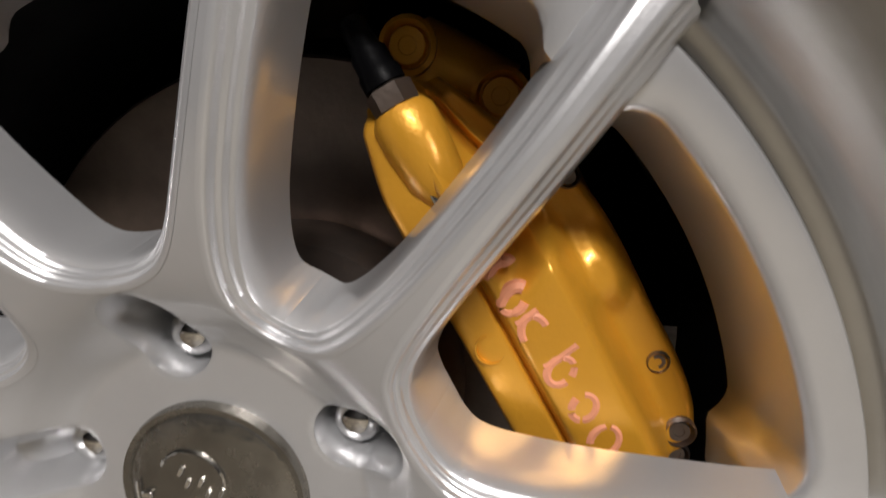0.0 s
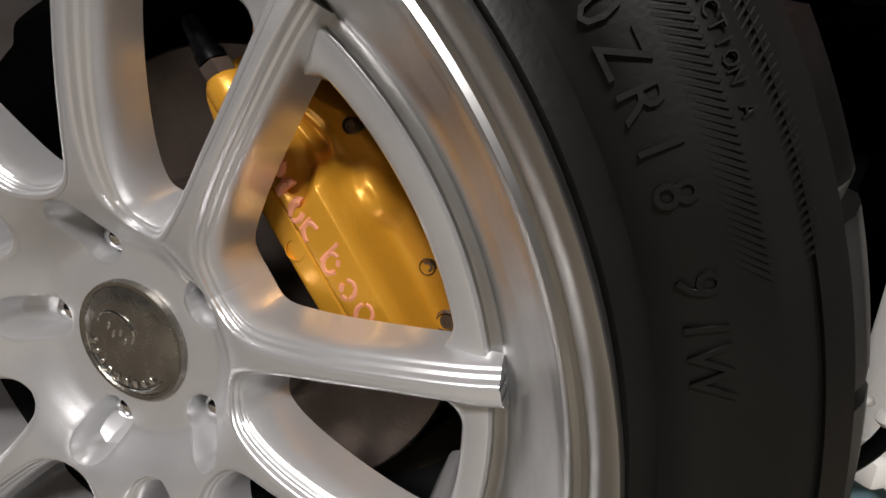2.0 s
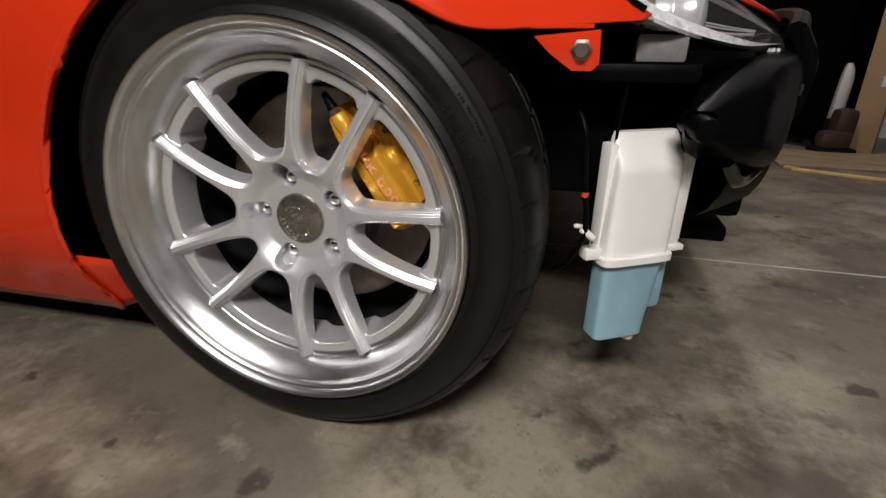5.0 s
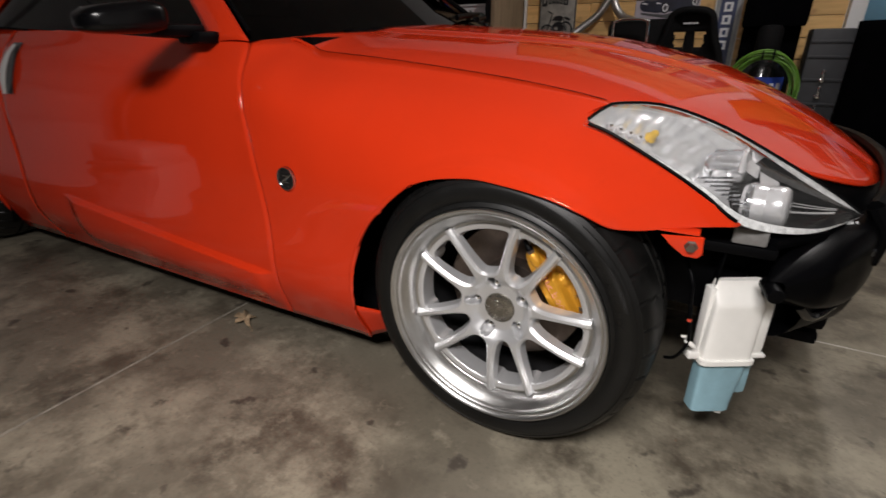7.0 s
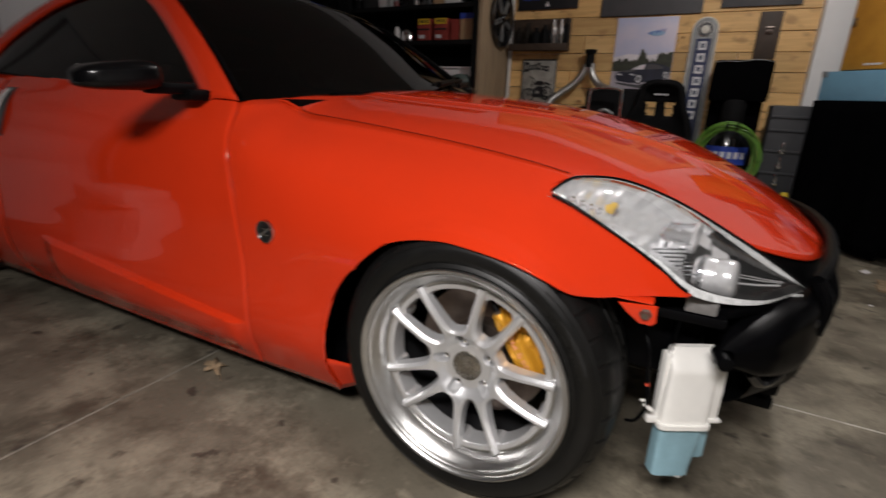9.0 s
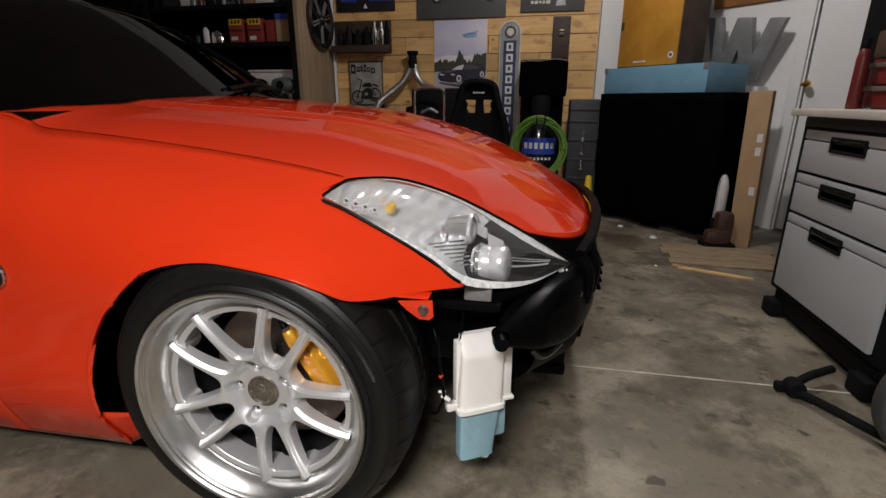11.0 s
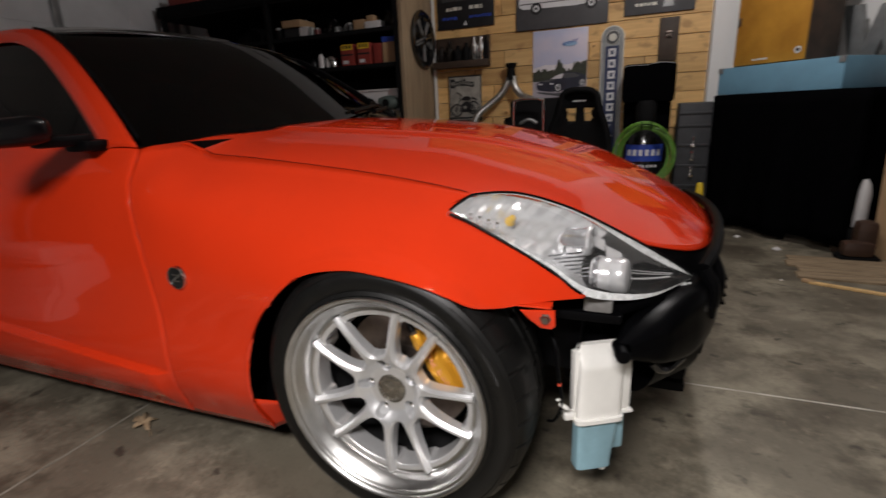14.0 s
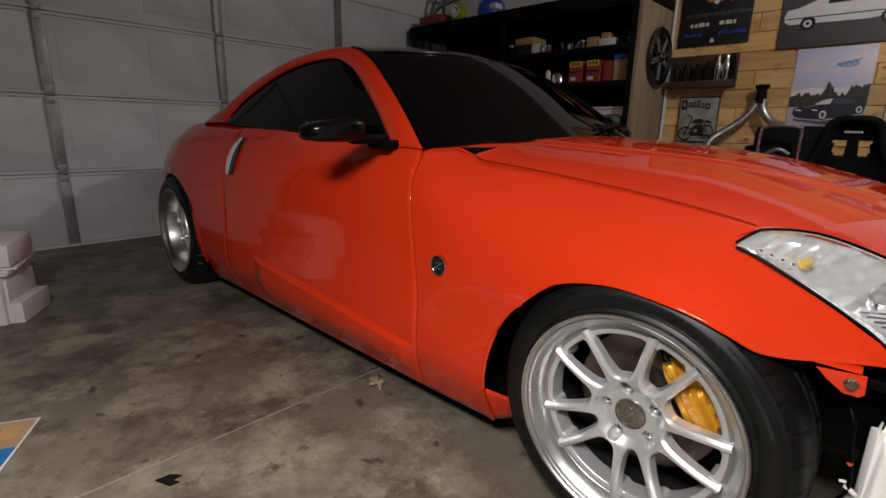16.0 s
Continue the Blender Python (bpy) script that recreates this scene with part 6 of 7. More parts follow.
flat([(-0.375, 1.120), (-0.378, 1.085), (-0.352, 1.058), (-0.25, 1.045), (-0.10, 1.055), (0.02, 1.085), (0.040, 1.105), (0.042, 1.160), (0.005, 1.180), (-0.05, 1.196), (-0.13, 1.200), (-0.19, 1.185), (-0.25, 1.152), (-0.33, 1.140)], F2 - 0.003, BODYBLUE, s, "car_shape")
flat([(-0.255, 1.150), (-0.195, 1.182), (-0.145, 1.193), (-0.160, 1.152)], F2 - 0.005, PALECLOUD, s, "windscreen_shape")
flat([(-0.150, 1.152), (-0.135, 1.192), (-0.06, 1.190), (-0.01, 1.168), (-0.03, 1.155)], F2 - 0.005, PRINTGREY, s, "side_glass_shape")
flat([(-0.340, 1.138), (-0.255, 1.148), (-0.20, 1.140), (-0.30, 1.126)], F2 - 0.005, PRINTGREY, s, "bonnet_shape")
for x in (-0.362, -0.262):
    flat([(x, 1.108), (x + 0.038, 1.104), (x + 0.036, 1.114), (x + 0.004, 1.119)], F2 - 0.005, PRINTWHITE, s, "lamp_shape")
for x, zz, r in ((-0.190, 1.078, 0.030), (0.012, 1.112, 0.024)):
    flat(blob(x, zz, r, r * 1.3), F2 - 0.005, PRINTDARK, s, "wheel_shape")
    flat(blob(x, zz, r * 0.72, r * 1.0), F2 - 0.007, PRINTWHITE, s, "wheel_rim")
    flat(blob(x, zz, r * 0.40, r * 0.56), F2 - 0.008, PRINTGREY, s, "wheel_hub")
flat([(-0.37, 1.05), (-0.20, 1.030), (0.04, 1.075), (0.04, 1.060), (-0.15, 1.000), (-0.36, 1.035)], F2 - 0.002, PRINTGREY, s, "shadow_shape")
flat(blob(-0.10, 1.425, 0.062, 0.020), F2 - 0.001, mat("sky_blue_print", (0.30, 0.46, 0.66), 0.45), s, "plain_emblem")
part("scribble", tube([(-0.165 + 0.011 * k, F2 - 0.003, 1.422 + 0.012 * math.sin(2.3 * k) + 0.0025 * k) for k in range(13)], 0.0022, 5, 40), ROYAL, s)

s = thing("tall_sign", 0.245, WALLY - 0.02, 0.50, "tall narrow navy enamel sign with pale border and rounded top", "sign")
out = [(0.155, 0.50), (0.335, 0.50), (0.335, 1.44)] + blob(0.245, 1.44, 0.09, 0.09, 14, 0, 180) + [(0.155, 1.44)]
part("panel", prism(out, 0.012, pose(0, WALLY - 0.03, 0)), CREAM, s, smooth=0)
part("border", prism([(0.163, 0.508), (0.327, 0.508), (0.327, 1.44)] + blob(0.245, 1.44, 0.082, 0.082, 14, 0, 180) + [(0.163, 1.44)], 0.002, pose(0, WALLY - 0.033, 0)), GREYMETAL, s, smooth=0)
part("field", prism([(0.192, 0.53), (0.298, 0.53), (0.298, 1.375), (0.192, 1.375)], 0.002, pose(0, WALLY - 0.036, 0)), NAVY, s, smooth=0)
part("roundel", lathe([(0.0, 0.0), (0.026, 0.0), (0.03, 0.002), (0.052, 0.002), (0.054, 0.004)], "y", (0.245, WALLY - 0.040, 1.44), 28), CREAM, s)
part("roundel_ring", lathe([(0.030, -0.001), (0.050, -0.001)], "y", (0.245, WALLY - 0.040, 1.44), 28), PRINTGREY, s)
for k in range(10):  # plain letter-sized blocks
    zz = 1.325 - 0.086 * k
    w = 0.018 if k == 7 else 0.056
    part("block", box(0.245, WALLY - 0.038, zz, w, 0.003, 0.062, 0.0), PRINTWHITE, s, smooth=0)
    if k != 7:
        part("slit", box(0.245, WALLY - 0.0405, zz, 0.022, 0.003, 0.030, 0.0), NAVY, s, smooth=0)

op = thing("bottle_opener", 0.66, WALLY - 0.01, 1.235, "dark wooden board with a metal bottle opener", "bottle opener")
part("board", box(0.66, WALLY - 0.016, 1.39, 0.14, 0.02, 0.32, 0.003), DARKWOOD, op)
part("opener", joined(box(0.662, WALLY - 0.032, 1.425, 0.045, 0.012, 0.05, 0.005), box(0.662, WALLY - 0.042, 1.44, 0.05, 0.012, 0.014, 0.004)), IRON, op)
part("screw", rod((0.662, WALLY - 0.03, 1.41), (0.662, WALLY - 0.045, 1.41), 0.006, 12), CHROME, op)

yp = thing("exhaust_pipe", -0.6, WALLY - 0.08, 0.8, "bright steel exhaust Y-pipe hung on the plank wall", "exhaust pipe")
part("collector", lathe([(0.040, 0.0), (0.040, 0.03), (0.032, 0.10), (0.046, 0.115), (0.05, 0.14), (0.0, 0.14)], "z", (-0.585, WALLY - 0.09, 1.16), 20), MATTBLACK, yp, "black coated collector")
part("branch", tube([(-0.60, WALLY - 0.09, 1.19), (-0.625, WALLY - 0.095, 1.12), (-0.69, WALLY - 0.11, 1.03), (-0.80, WALLY - 0.15, 0.94), (-0.875, WALLY - 0.20, 0.86), (-0.91, WALLY - 0.24, 0.72)], 0.030, 14, 30), PIPE, yp)
part("branch", tube([(-0.57, WALLY - 0.09, 1.19), (-0.55, WALLY - 0.095, 1.10), (-0.48, WALLY - 0.11, 1.02), (-0.38, WALLY - 0.15, 0.98), (-0.30, WALLY - 0.2, 0.9)], 0.030, 14, 30), PIPE, yp)
part("hook", rod((-0.585, WALLY, 1.285), (-0.585, WALLY - 0.12, 1.285), 0.006, 8), IRON, yp)

# wheel cover hung on the partition board
hub = thing("wheel_cover", -1.345, 2.56, 1.54, "glossy black many-spoked wheel cover hung on the board", "wheel cover")
part("rim_ring", lathe([(0.175, 0.004), (0.20, 0.0), (0.232, 0.0), (0.24, 0.010), (0.238, 0.030), (0.222, 0.040), (0.19, 0.034), (0.172, 0.020)], "x", (-1.354, 2.56, 1.54), 48), GLOSSBLACK, hub)
part("back_dish", lathe([(0.0, 0.006), (0.18, 0.006), (0.182, 0.002)], "x", (-1.354, 2.56, 1.54), 32), MATTBLACK, hub)
for k in range(10):
    for w in (-0.012, 0.012):
        part("spoke", box(0, 0, 0.105, 0.012, 0.013, 0.155, 0.004, pose(-1.330, 2.56, 1.54, 36 * k, 0, 0) @ Matrix.Translation((0, w, 0)), 2), GREYMETAL if k % 2 else GLOSSBLACK, hub)
part("hub_cap", lathe([(0.0, 0.040), (0.022, 0.039), (0.034, 0.030), (0.040, 0.012), (0.042, 0.0)], "x", (-1.340, 2.56, 1.54), 24), GLOSSBLACK, hub)

# ---- shelving with its load ----
shelf = thing("shelving", -2.75, 2.5, 0, "tall black garage shelving, crowded with parts", "shelving")
for x in (-4.0, -2.72, -1.42):
    for y in (2.21, 2.79):
        part("upright", box(x, y, 1.0, 0.045, 0.045, 2.0, 0.004), MATTBLACK, shelf)
for zz in (0.12, 0.55, 0.93, 1.325, 1.605, 1.93):
    part("shelf_board", box(-2.71, 2.5, zz, 2.62, 0.60, 0.035, 0.004), MATTBLACK, shelf)
part("back_panel", box(-2.71, 2.80, 1.0, 2.62, 0.012, 2.0), MATTBLACK, shelf)


def carton(x0, x1, z0, z1, y, d, material, label, group="", flap=True, name="carton", category="box"):
    t = thing(name, (x0 + x1) / 2, y, z0, label, category, group)
    part("body", box((x0 + x1) / 2, y + d / 2, (z0 + z1) / 2, x1 - x0, d, z1 - z0, 0.003), material, t)
    if flap:
        part("tape", box((x0 + x1) / 2, y + d / 2, z1 + 0.0008, (x1 - x0) * 0.98, d * 0.2, 0.0012), CARDWHITE, t)
    return t


Z1, Z2, Z0 = 1.3435, 1.6235, 0.9485
for x in (-1.995, -1.83):
    t = carton(x, x + 0.125, Z1, Z1 + 0.175, 2.24, 0.2, BOXRED, "dark red parts box with yellow label on the shelf", "red parts boxes", False)
    part("top_label", box(x + 0.064, 2.2385, Z1 + 0.152, 0.11, 0.003, 0.045), YELLOW, t)
    for k in range(3):
        part("stroke", box(x + 0.035 + 0.03 * k, 2.2360, Z1 + 0.153, 0.016, 0.002, 0.026, 0, None), PRINTDARK, t, smooth=0)
    part("band", box(x + 0.064, 2.2385, Z1 + 0.09, 0.12, 0.003, 0.012), PRINTDARK, t)
    part("white_label", box(x + 0.045, 2.2385, Z1 + 0.032, 0.055, 0.003, 0.028), PRINTWHITE, t)
carton(-1.68, -1.60, Z1, Z1 + 0.165, 2.26, 0.2, BOXRED, "plain dark red box on the shelf", "", False)
t = carton(-1.585, -1.46, Z1, Z1 + 0.205, 2.25, 0.2, CARD, "tall brown box with a blue top on the shelf", "", False)
part("blue_top", box(-1.5225, 2.348, Z1 + 0.185, 0.127, 0.204, 0.042), ROYAL, t)
for x, r, h in ((-2.435, 0.062, 0.075), (-2.13, 0.066, 0.115)):
    single("steel_can", lathe([(0.0, 0.0), (r, 0.0), (r, h * 0.45), (r * 0.96, h * 0.5), (r, h * 0.55), (r * 0.85, h * 0.85), (r * 0.5, h), (0.0, h)], "z", (x, 2.31, Z1), 24), CHROME, "polished steel round housing on the shelf", "can", "steel housings on the shelf")
t = carton(-2.60, -2.40, Z2 + 0.09, Z2 + 0.150, 2.25, 0.22, CARD, "flattened brown carton on the shelf")
carton(-2.60, -2.43, Z2, Z2 + 0.088, 2.27, 0.2, PRINTDARK, "dark printed carton under the brown one", "", False)
carton(-2.42, -2.33, Z2, Z2 + 0.085, 2.26, 0.2, CARDWHITE, "small white carton on the shelf", "", False)


def wad(cx, cy, z0, rx, ry, h, material, label, name, category, seed):
    r = random.Random(seed)
    off = [r.uniform(0, 6) for _ in range(4)]

    def at(u, v):
        a, t = 2 * math.pi * u, math.pi / 2 * v
        k = 1 + 0.16 * math.sin(3 * a + off[0] + 4 * v) + 0.10 * math.sin(7 * a + off[1] - 6 * v) + 0.06 * math.sin(13 * a + off[2] + 9 * v)
        return (cx + rx * k * math.cos(t) * math.cos(a), cy + ry * k * math.cos(t) * math.sin(a), z0 + h * math.sin(t) * (1 + 0.12 * math.sin(5 * a + off[3])))

    return single(name, grid(at, 36, 10), material, label, category)


wad(-2.12, 2.36, Z2, 0.085, 0.08, 0.13, CLEAR, "crumpled clear plastic bag on the shelf", "plastic_bag", "bag", 3)
wad(-1.96, 2.34, Z2, 0.05, 0.06, 0.07, GREYMETAL, "small grey metal fitting in a bag", "metal_part", "part", 5)
carton(-1.855, -1.75, Z2, Z2 + 0.085, 2.26, 0.12, CARD, "small brown box on the shelf", "", False)
carton(-1.74, -1.595, Z2, Z2 + 0.06, 2.25, 0.14, CARDWHITE, "small white box on the shelf", "", False)
carton(-1.73, -1.66, Z2 + 0.0605, Z2 + 0.11, 2.27, 0.1, CARD, "small brown box on a white one", "", False)
wad(-1.55, 2.32, Z2, 0.055, 0.06, 0.13, CLEAR, "crumpled clear bag standing on the shelf", "plastic_bag", "bag", 8)
wad(-3.05, 2.4, Z2, 0.16, 0.12, 0.14, MATTBLACK, "dark rolled cloth on the shelf", "cloth_roll", "cloth", 9)
wad(-2.85, 2.38, Z1, 0.16, 0.12, 0.12, MATTBLACK, "dark rolled cloth on the shelf", "cloth_roll", "cloth", 19)
t = thing("storage_bin", -1.67, 2.4, Z0, "white plastic storage bin on the shelf", "bin")
part("bin_body", box(-1.67, 2.44, Z0 + 0.085, 0.40, 0.34, 0.17, 0.012), CARDWHITE, t)
part("bin_lid", box(-1.67, 2.44, Z0 + 0.178, 0.42, 0.36, 0.016, 0.005), CARDWHITE, t)
t = thing("head_torch", -1.78, 2.22, Z0, "dark coiled cable set before the white bin", "cable")
part("coil", tube([(-1.77 + (0.05 + 0.002 * k) * math.cos(0.6 * k), 2.225 + 0.012 * math.sin(1.1 * k), Z0 + 0.062 + 0.05 * math.sin(0.6 * k)) for k in range(32)], 0.006, 6), MATTBLACK, t)
t = thing("air_tool", -1.56, 2.23, Z0, "grey-green power tool on the shelf", "tool")
part("tool_body", lathe([(0.0, -0.09), (0.05, -0.085), (0.062, -0.03), (0.06, 0.05), (0.035, 0.09), (0.0, 0.095)], "x", (-1.55, 2.235, Z0 + 0.064), 20), mat("tool_green", (0.09, 0.12, 0.11), 0.5, 0, 0.3, 12), t)
part("tool_mouth", lathe([(0.0, 0.0), (0.03, 0.0), (0.034, -0.004)], "y", (-1.55, 2.17, Z0 + 0.064), 18), MATTBLACK, t)
for x, r, h, m, label in ((-2.66, 0.030, 0.10, MATTBLACK, "small dark jar on the shelf"), (-2.30, 0.022, 0.075, GREYMETAL, "small grey tin on the shelf"), (-2.24, 0.026, 0.060, DARKRED, "small dark red jar on the shelf"), (-2.03, 0.018, 0.05, GREYMETAL, "small grey tin on the shelf"), (-1.90, 0.024, 0.07, PRINTDARK, "small dark jar on the shelf")):
    jar = thing("jar", x, 2.27, Z2, label, "jar", "jars on the shelf")
    part("jar_body", lathe([(0.0, 0.0), (r, 0.0), (r, h * 0.72), (r * 0.8, h * 0.8), (0.0, h * 0.8)], "z", (x, 2.27, Z2), 16), m, jar)
    part("lid", lathe([(r * 0.86, h * 0.8), (r * 0.88, h), (0.0, h)], "z", (x, 2.27, Z2), 16), GREYMETAL, jar)
for x, h, m in ((-2.56, 0.11, MATTBLACK), (-2.30, 0.085, PRINTDARK), (-2.22, 0.15, CARDWHITE)):
    jar = thing("bottle", x, 2.26, Z1, "white squeeze bottle on the shelf" if m is CARDWHITE else "dark bottle on the shelf", "bottle", "bottles on the shelf")
    part("bottle_body", lathe([(0.0, 0.0), (0.024, 0.0), (0.024, h * 0.65), (0.010, h * 0.82), (0.0, h * 0.82)], "z", (x, 2.26, Z1), 14), m, jar)
    part("cap", lathe([(0.011, h * 0.80), (0.010, h), (0.0, h)], "z", (x, 2.26, Z1), 12), MATTBLACK, jar)
# top of the shelving
Z3 = 1.9475 + 0.089
t = thing("helmet", -3.07, 2.4, Z3, "blue and white helmet on top of the shelving", "helmet")
part("shell", lathe([(0.13, 0.0), (0.145, 0.06), (0.135, 0.13), (0.09, 0.19), (0.0, 0.21)], "z", (-3.05, 2.42, Z3), 28), ROYAL, t)
part("visor", box(-2.95, 2.36, Z3 + 0.09, 0.10, 0.12, 0.06, 0.02), CARDWHITE, t)
t = thing("work_light", -3.42, 2.36, Z3, "yellow-green round work light on top of the shelving", "work light")
part("lamp_body", lathe([(0.0, -0.05), (0.05, -0.055), (0.095, -0.03), (0.10, 0.0), (0.09, 0.04), (0.0, 0.06)], "y", (-3.42, 2.32, Z3 + 0.10), 28), mat("lime_plastic", (0.42, 0.50, 0.03), 0.45, 0, 0.3, 14), t)
part("lamp_face", lathe([(0.0, -0.004), (0.035, -0.004), (0.04, 0.0), (0.06, 0.0), (0.064, 0.01)], "y", (-3.42, 2.264, Z3 + 0.10), 20), CHROME, t)
carton(-3.95, -3.6, Z3, Z3 + 0.10, 2.25, 0.3, BOXRED, "long dark red box on top of the shelving", "", False)
t = thing("duct_hose", -3.7, 2.5, Z3, "grey bent hose lying on top of the shelving", "hose")
part("hose", tube([(-3.95, 2.45, Z3 + 0.13), (-3.80, 2.42, Z3 + 0.22), (-3.5, 2.45, Z3 + 0.28), (-3.2, 2.5, Z3 + 0.30)], 0.022, 10, 24), GREYMETAL, t)
carton(-2.10, -1.75, Z3, Z3 + 0.08, 2.28, 0.3, CARDWHITE, "flat white box on top of the shelving", "", False)

# ---- things on the floor before the plank wall ----
def racing_seat(x, y, w, top, label):
    t = thing("racing_seat", x, y, 0, label, "seat")
    half = [(0.0, 0.30), (w * 0.52, 0.30), (w * 0.58, top * 0.55), (w * 0.50, top - 0.27), (w * 0.40, top - 0.18), (w * 0.345, top - 0.10), (w * 0.29, top - 0.025), (w * 0.14, top), (0.0, top)]

    def shell(u, v):
        a, b = along(half, v)
        k = 2 * u - 1
        return (x + a * k, y - 0.02 - 0.10 * abs(k) ** 3 * (1 - 0.5 * v) + 0.10 * (1 - v), b)

    bm = grid(shell, 20, 30)
    holes = [f for f in bm.faces if top - 0.215 < f.calc_center_median().z < top - 0.125 and 0.035 < abs(f.calc_center_median().x - x) < 0.095]
    bmesh.ops.delete(bm, geom=holes, context="FACES")
    part("shell", bm, MATTBLACK, t, solid=0.04)
    part("seat_pan", box(x, y - 0.16, 0.30, w * 0.9, 0.42, 0.12, 0.04), CLOTH, t)
    part("wordmark", joined(*[box(x - 0.04 + 0.016 * k, y - 0.034, top - 0.062, 0.011, 0.004, 0.012) for k in range(6)]), PRINTWHITE, t, smooth=0)
    part("rails", joined(box(x - 0.15, y - 0.1, 0.12, 0.04, 0.4, 0.24, 0.005), box(x + 0.15, y - 0.1, 0.12, 0.04, 0.4, 0.24, 0.005)), MATTBLACK, t)
    return t


racing_seat(0.045, 2.36, 0.40, 1.015, "black racing seat with harness slots before the plank wall")
t = thing("creeper_frame", -0.335, 2.40, 0, "black padded frame with a bright steel hoop", "frame")
part("hoop", tube([(-0.45, 2.27, 0.55), (-0.452, 2.27, 0.93), (-0.43, 2.27, 0.975), (-0.38, 2.27, 0.985), (-0.29, 2.27, 0.985), (-0.24, 2.27, 0.975), (-0.218, 2.27, 0.93), (-0.216, 2.27, 0.55)], 0.011, 10, 40), CHROME, t, "bright steel hoop")
part("pad", box(-0.30, 2.44, 0.74, 0.44, 0.14, 0.50, 0.05), MATTBLACK, t)
part("side_pad", box(-0.52, 2.46, 0.70, 0.12, 0.12, 0.30, 0.04), MATTBLACK, t)
part("base", box(-0.34, 2.40, 0.25, 0.46, 0.3, 0.49, 0.03), MATTBLACK, t)
part("grip", tube([(-0.40, 2.27, 0.80), (-0.33, 2.25, 0.83), (-0.27, 2.27, 0.80)], 0.012, 8, 10), GREYMETAL, t)

t = thing("air_compressor", 0.53, 2.45, 0, "black upright air compressor with a blue label and green hose", "air compressor")
part("tank", lathe([(0.0, 0.08), (0.10, 0.09), (0.165, 0.14), (0.17, 0.20), (0.17, 0.66), (0.15, 0.72), (0.09, 0.75), (0.0, 0.76)], "z", (0.53, 2.48, 0), 32), GLOSSBLACK, t)
part("motor", lathe([(0.0, 0.74), (0.07, 0.74), (0.075, 0.78), (0.075, 0.90), (0.06, 0.93), (0.0, 0.94)], "z", (0.53, 2.48, 0), 24), MATTBLACK, t)
for a in (60, 180, 300):
    part("foot", rod((0.53 + 0.12 * math.cos(radians(a)), 2.48 + 0.12 * math.sin(radians(a)), 0), (0.53 + 0.12 * math.cos(radians(a)), 2.48 + 0.12 * math.sin(radians(a)), 0.16), 0.02), MATTBLACK, t)
part("label", grid(lambda u, v: (0.53 + 0.172 * math.sin(-0.85 + 1.7 * u), 2.48 - 0.172 * math.cos(-0.85 + 1.7 * u), 0.49 + 0.125 * v), 16, 2), ROYAL, t, "blue label")
for k in range(6):
    a = -0.62 + 0.25 * k
    part("stroke", box(0, 0, 0, 0.026, 0.003, 0.046, 0, pose(0.53 + 0.1745 * math.sin(a), 2.48 - 0.1745 * math.cos(a), 0.555, 0, 0, math.degrees(a))), PRINTWHITE, t, smooth=0)
for k in range(7):
    a = -0.5 + 0.17 * k
    part("stroke", box(0, 0, 0, 0.017, 0.003, 0.018, 0, pose(0.53 + 0.1745 * math.sin(a), 2.48 - 0.1745 * math.cos(a), 0.455, 0, 0, math.degrees(a))), PRINTWHITE, t, smooth=0)
h = thing("air_hose", 0.53, 2.26, 0.3, "coiled green air hose hung on the compressor", "hose")
hr = random.Random(21)
for k in range(9):
    rx, rz, cx, cz = 0.165 + 0.006 * k + hr.uniform(-0.008, 0.008), 0.190 + 0.005 * k + hr.uniform(-0.01, 0.01), 0.53 + hr.uniform(-0.012, 0.012), 0.55 + hr.uniform(-0.02, 0.005)
    part("loop", tube([(cx + rx * math.cos(a), 2.265 - 0.004 * k + 0.015 * math.sin(2 * a + k), cz + rz * math.sin(a)) for a in (2 * math.pi * j / 40 for j in range(40))], 0.0062, 7, closed=True), GREEN, h)
for dx in (-0.025, 0.035):
    part("strap", box(0.53 + dx, 2.235, 0.755, 0.008, 0.07, 0.06, 0.002), MATTBLACK, h)
t = thing("equipment_cover", 0.53, 2.62, 0.9, "black box with a shiny foil edge behind the compressor", "box")
part("case", joined(box(0.535, 2.60, 1.06, 0.37, 0.3, 0.28, 0.03)), CLOTH, t)
part("stand", box(0.535, 2.66, 0.46, 0.34, 0.2, 0.92, 0.01), CLOTH, t)
part("foil_edge", tube([(0.362, 2.449, 1.183), (0.42, 2.447, 1.190), (0.50, 2.446, 1.187), (0.60, 2.447, 1.199), (0.66, 2.446, 1.196), (0.705, 2.449, 1.186)], 0.0028, 6, 20), GREYMETAL, t)
t = thing("tool_case", 0.86, 2.45, 0, "tall dark grey plastic tool case with metal latches", "tool case")
part("case_body", box(0.865, 2.52, 0.455, 0.225, 0.26, 0.90, 0.015), mat("charcoal_plastic", (0.035, 0.037, 0.042), 0.5, 0, 0.3, 14, 0.2, 150), t)
for zz in (0.30, 0.45, 0.60, 0.74, 0.83):
    part("rib", box(0.865, 2.388, zz, 0.215, 0.012, 0.018, 0.004), bpy.data.materials["charcoal_plastic"], t)
for zz in (0.38, 0.50, 0.60):
    part("latch", joined(rod((0.865, 2.38, zz), (0.865, 2.366, zz), 0.016, 14, 0.003), box(0.865, 2.376, zz + 0.035, 0.014, 0.016, 0.06, 0.004)), CHROME, t)
single("caution_cone", lathe([(0.05, 0.0), (0.048, 0.02), (0.022, 0.33), (0.015, 0.34), (0.0, 0.34)], "z", (0.925, 2.27, 0), 20), YELLOW, "yellow plastic cone on the floor", "cone")

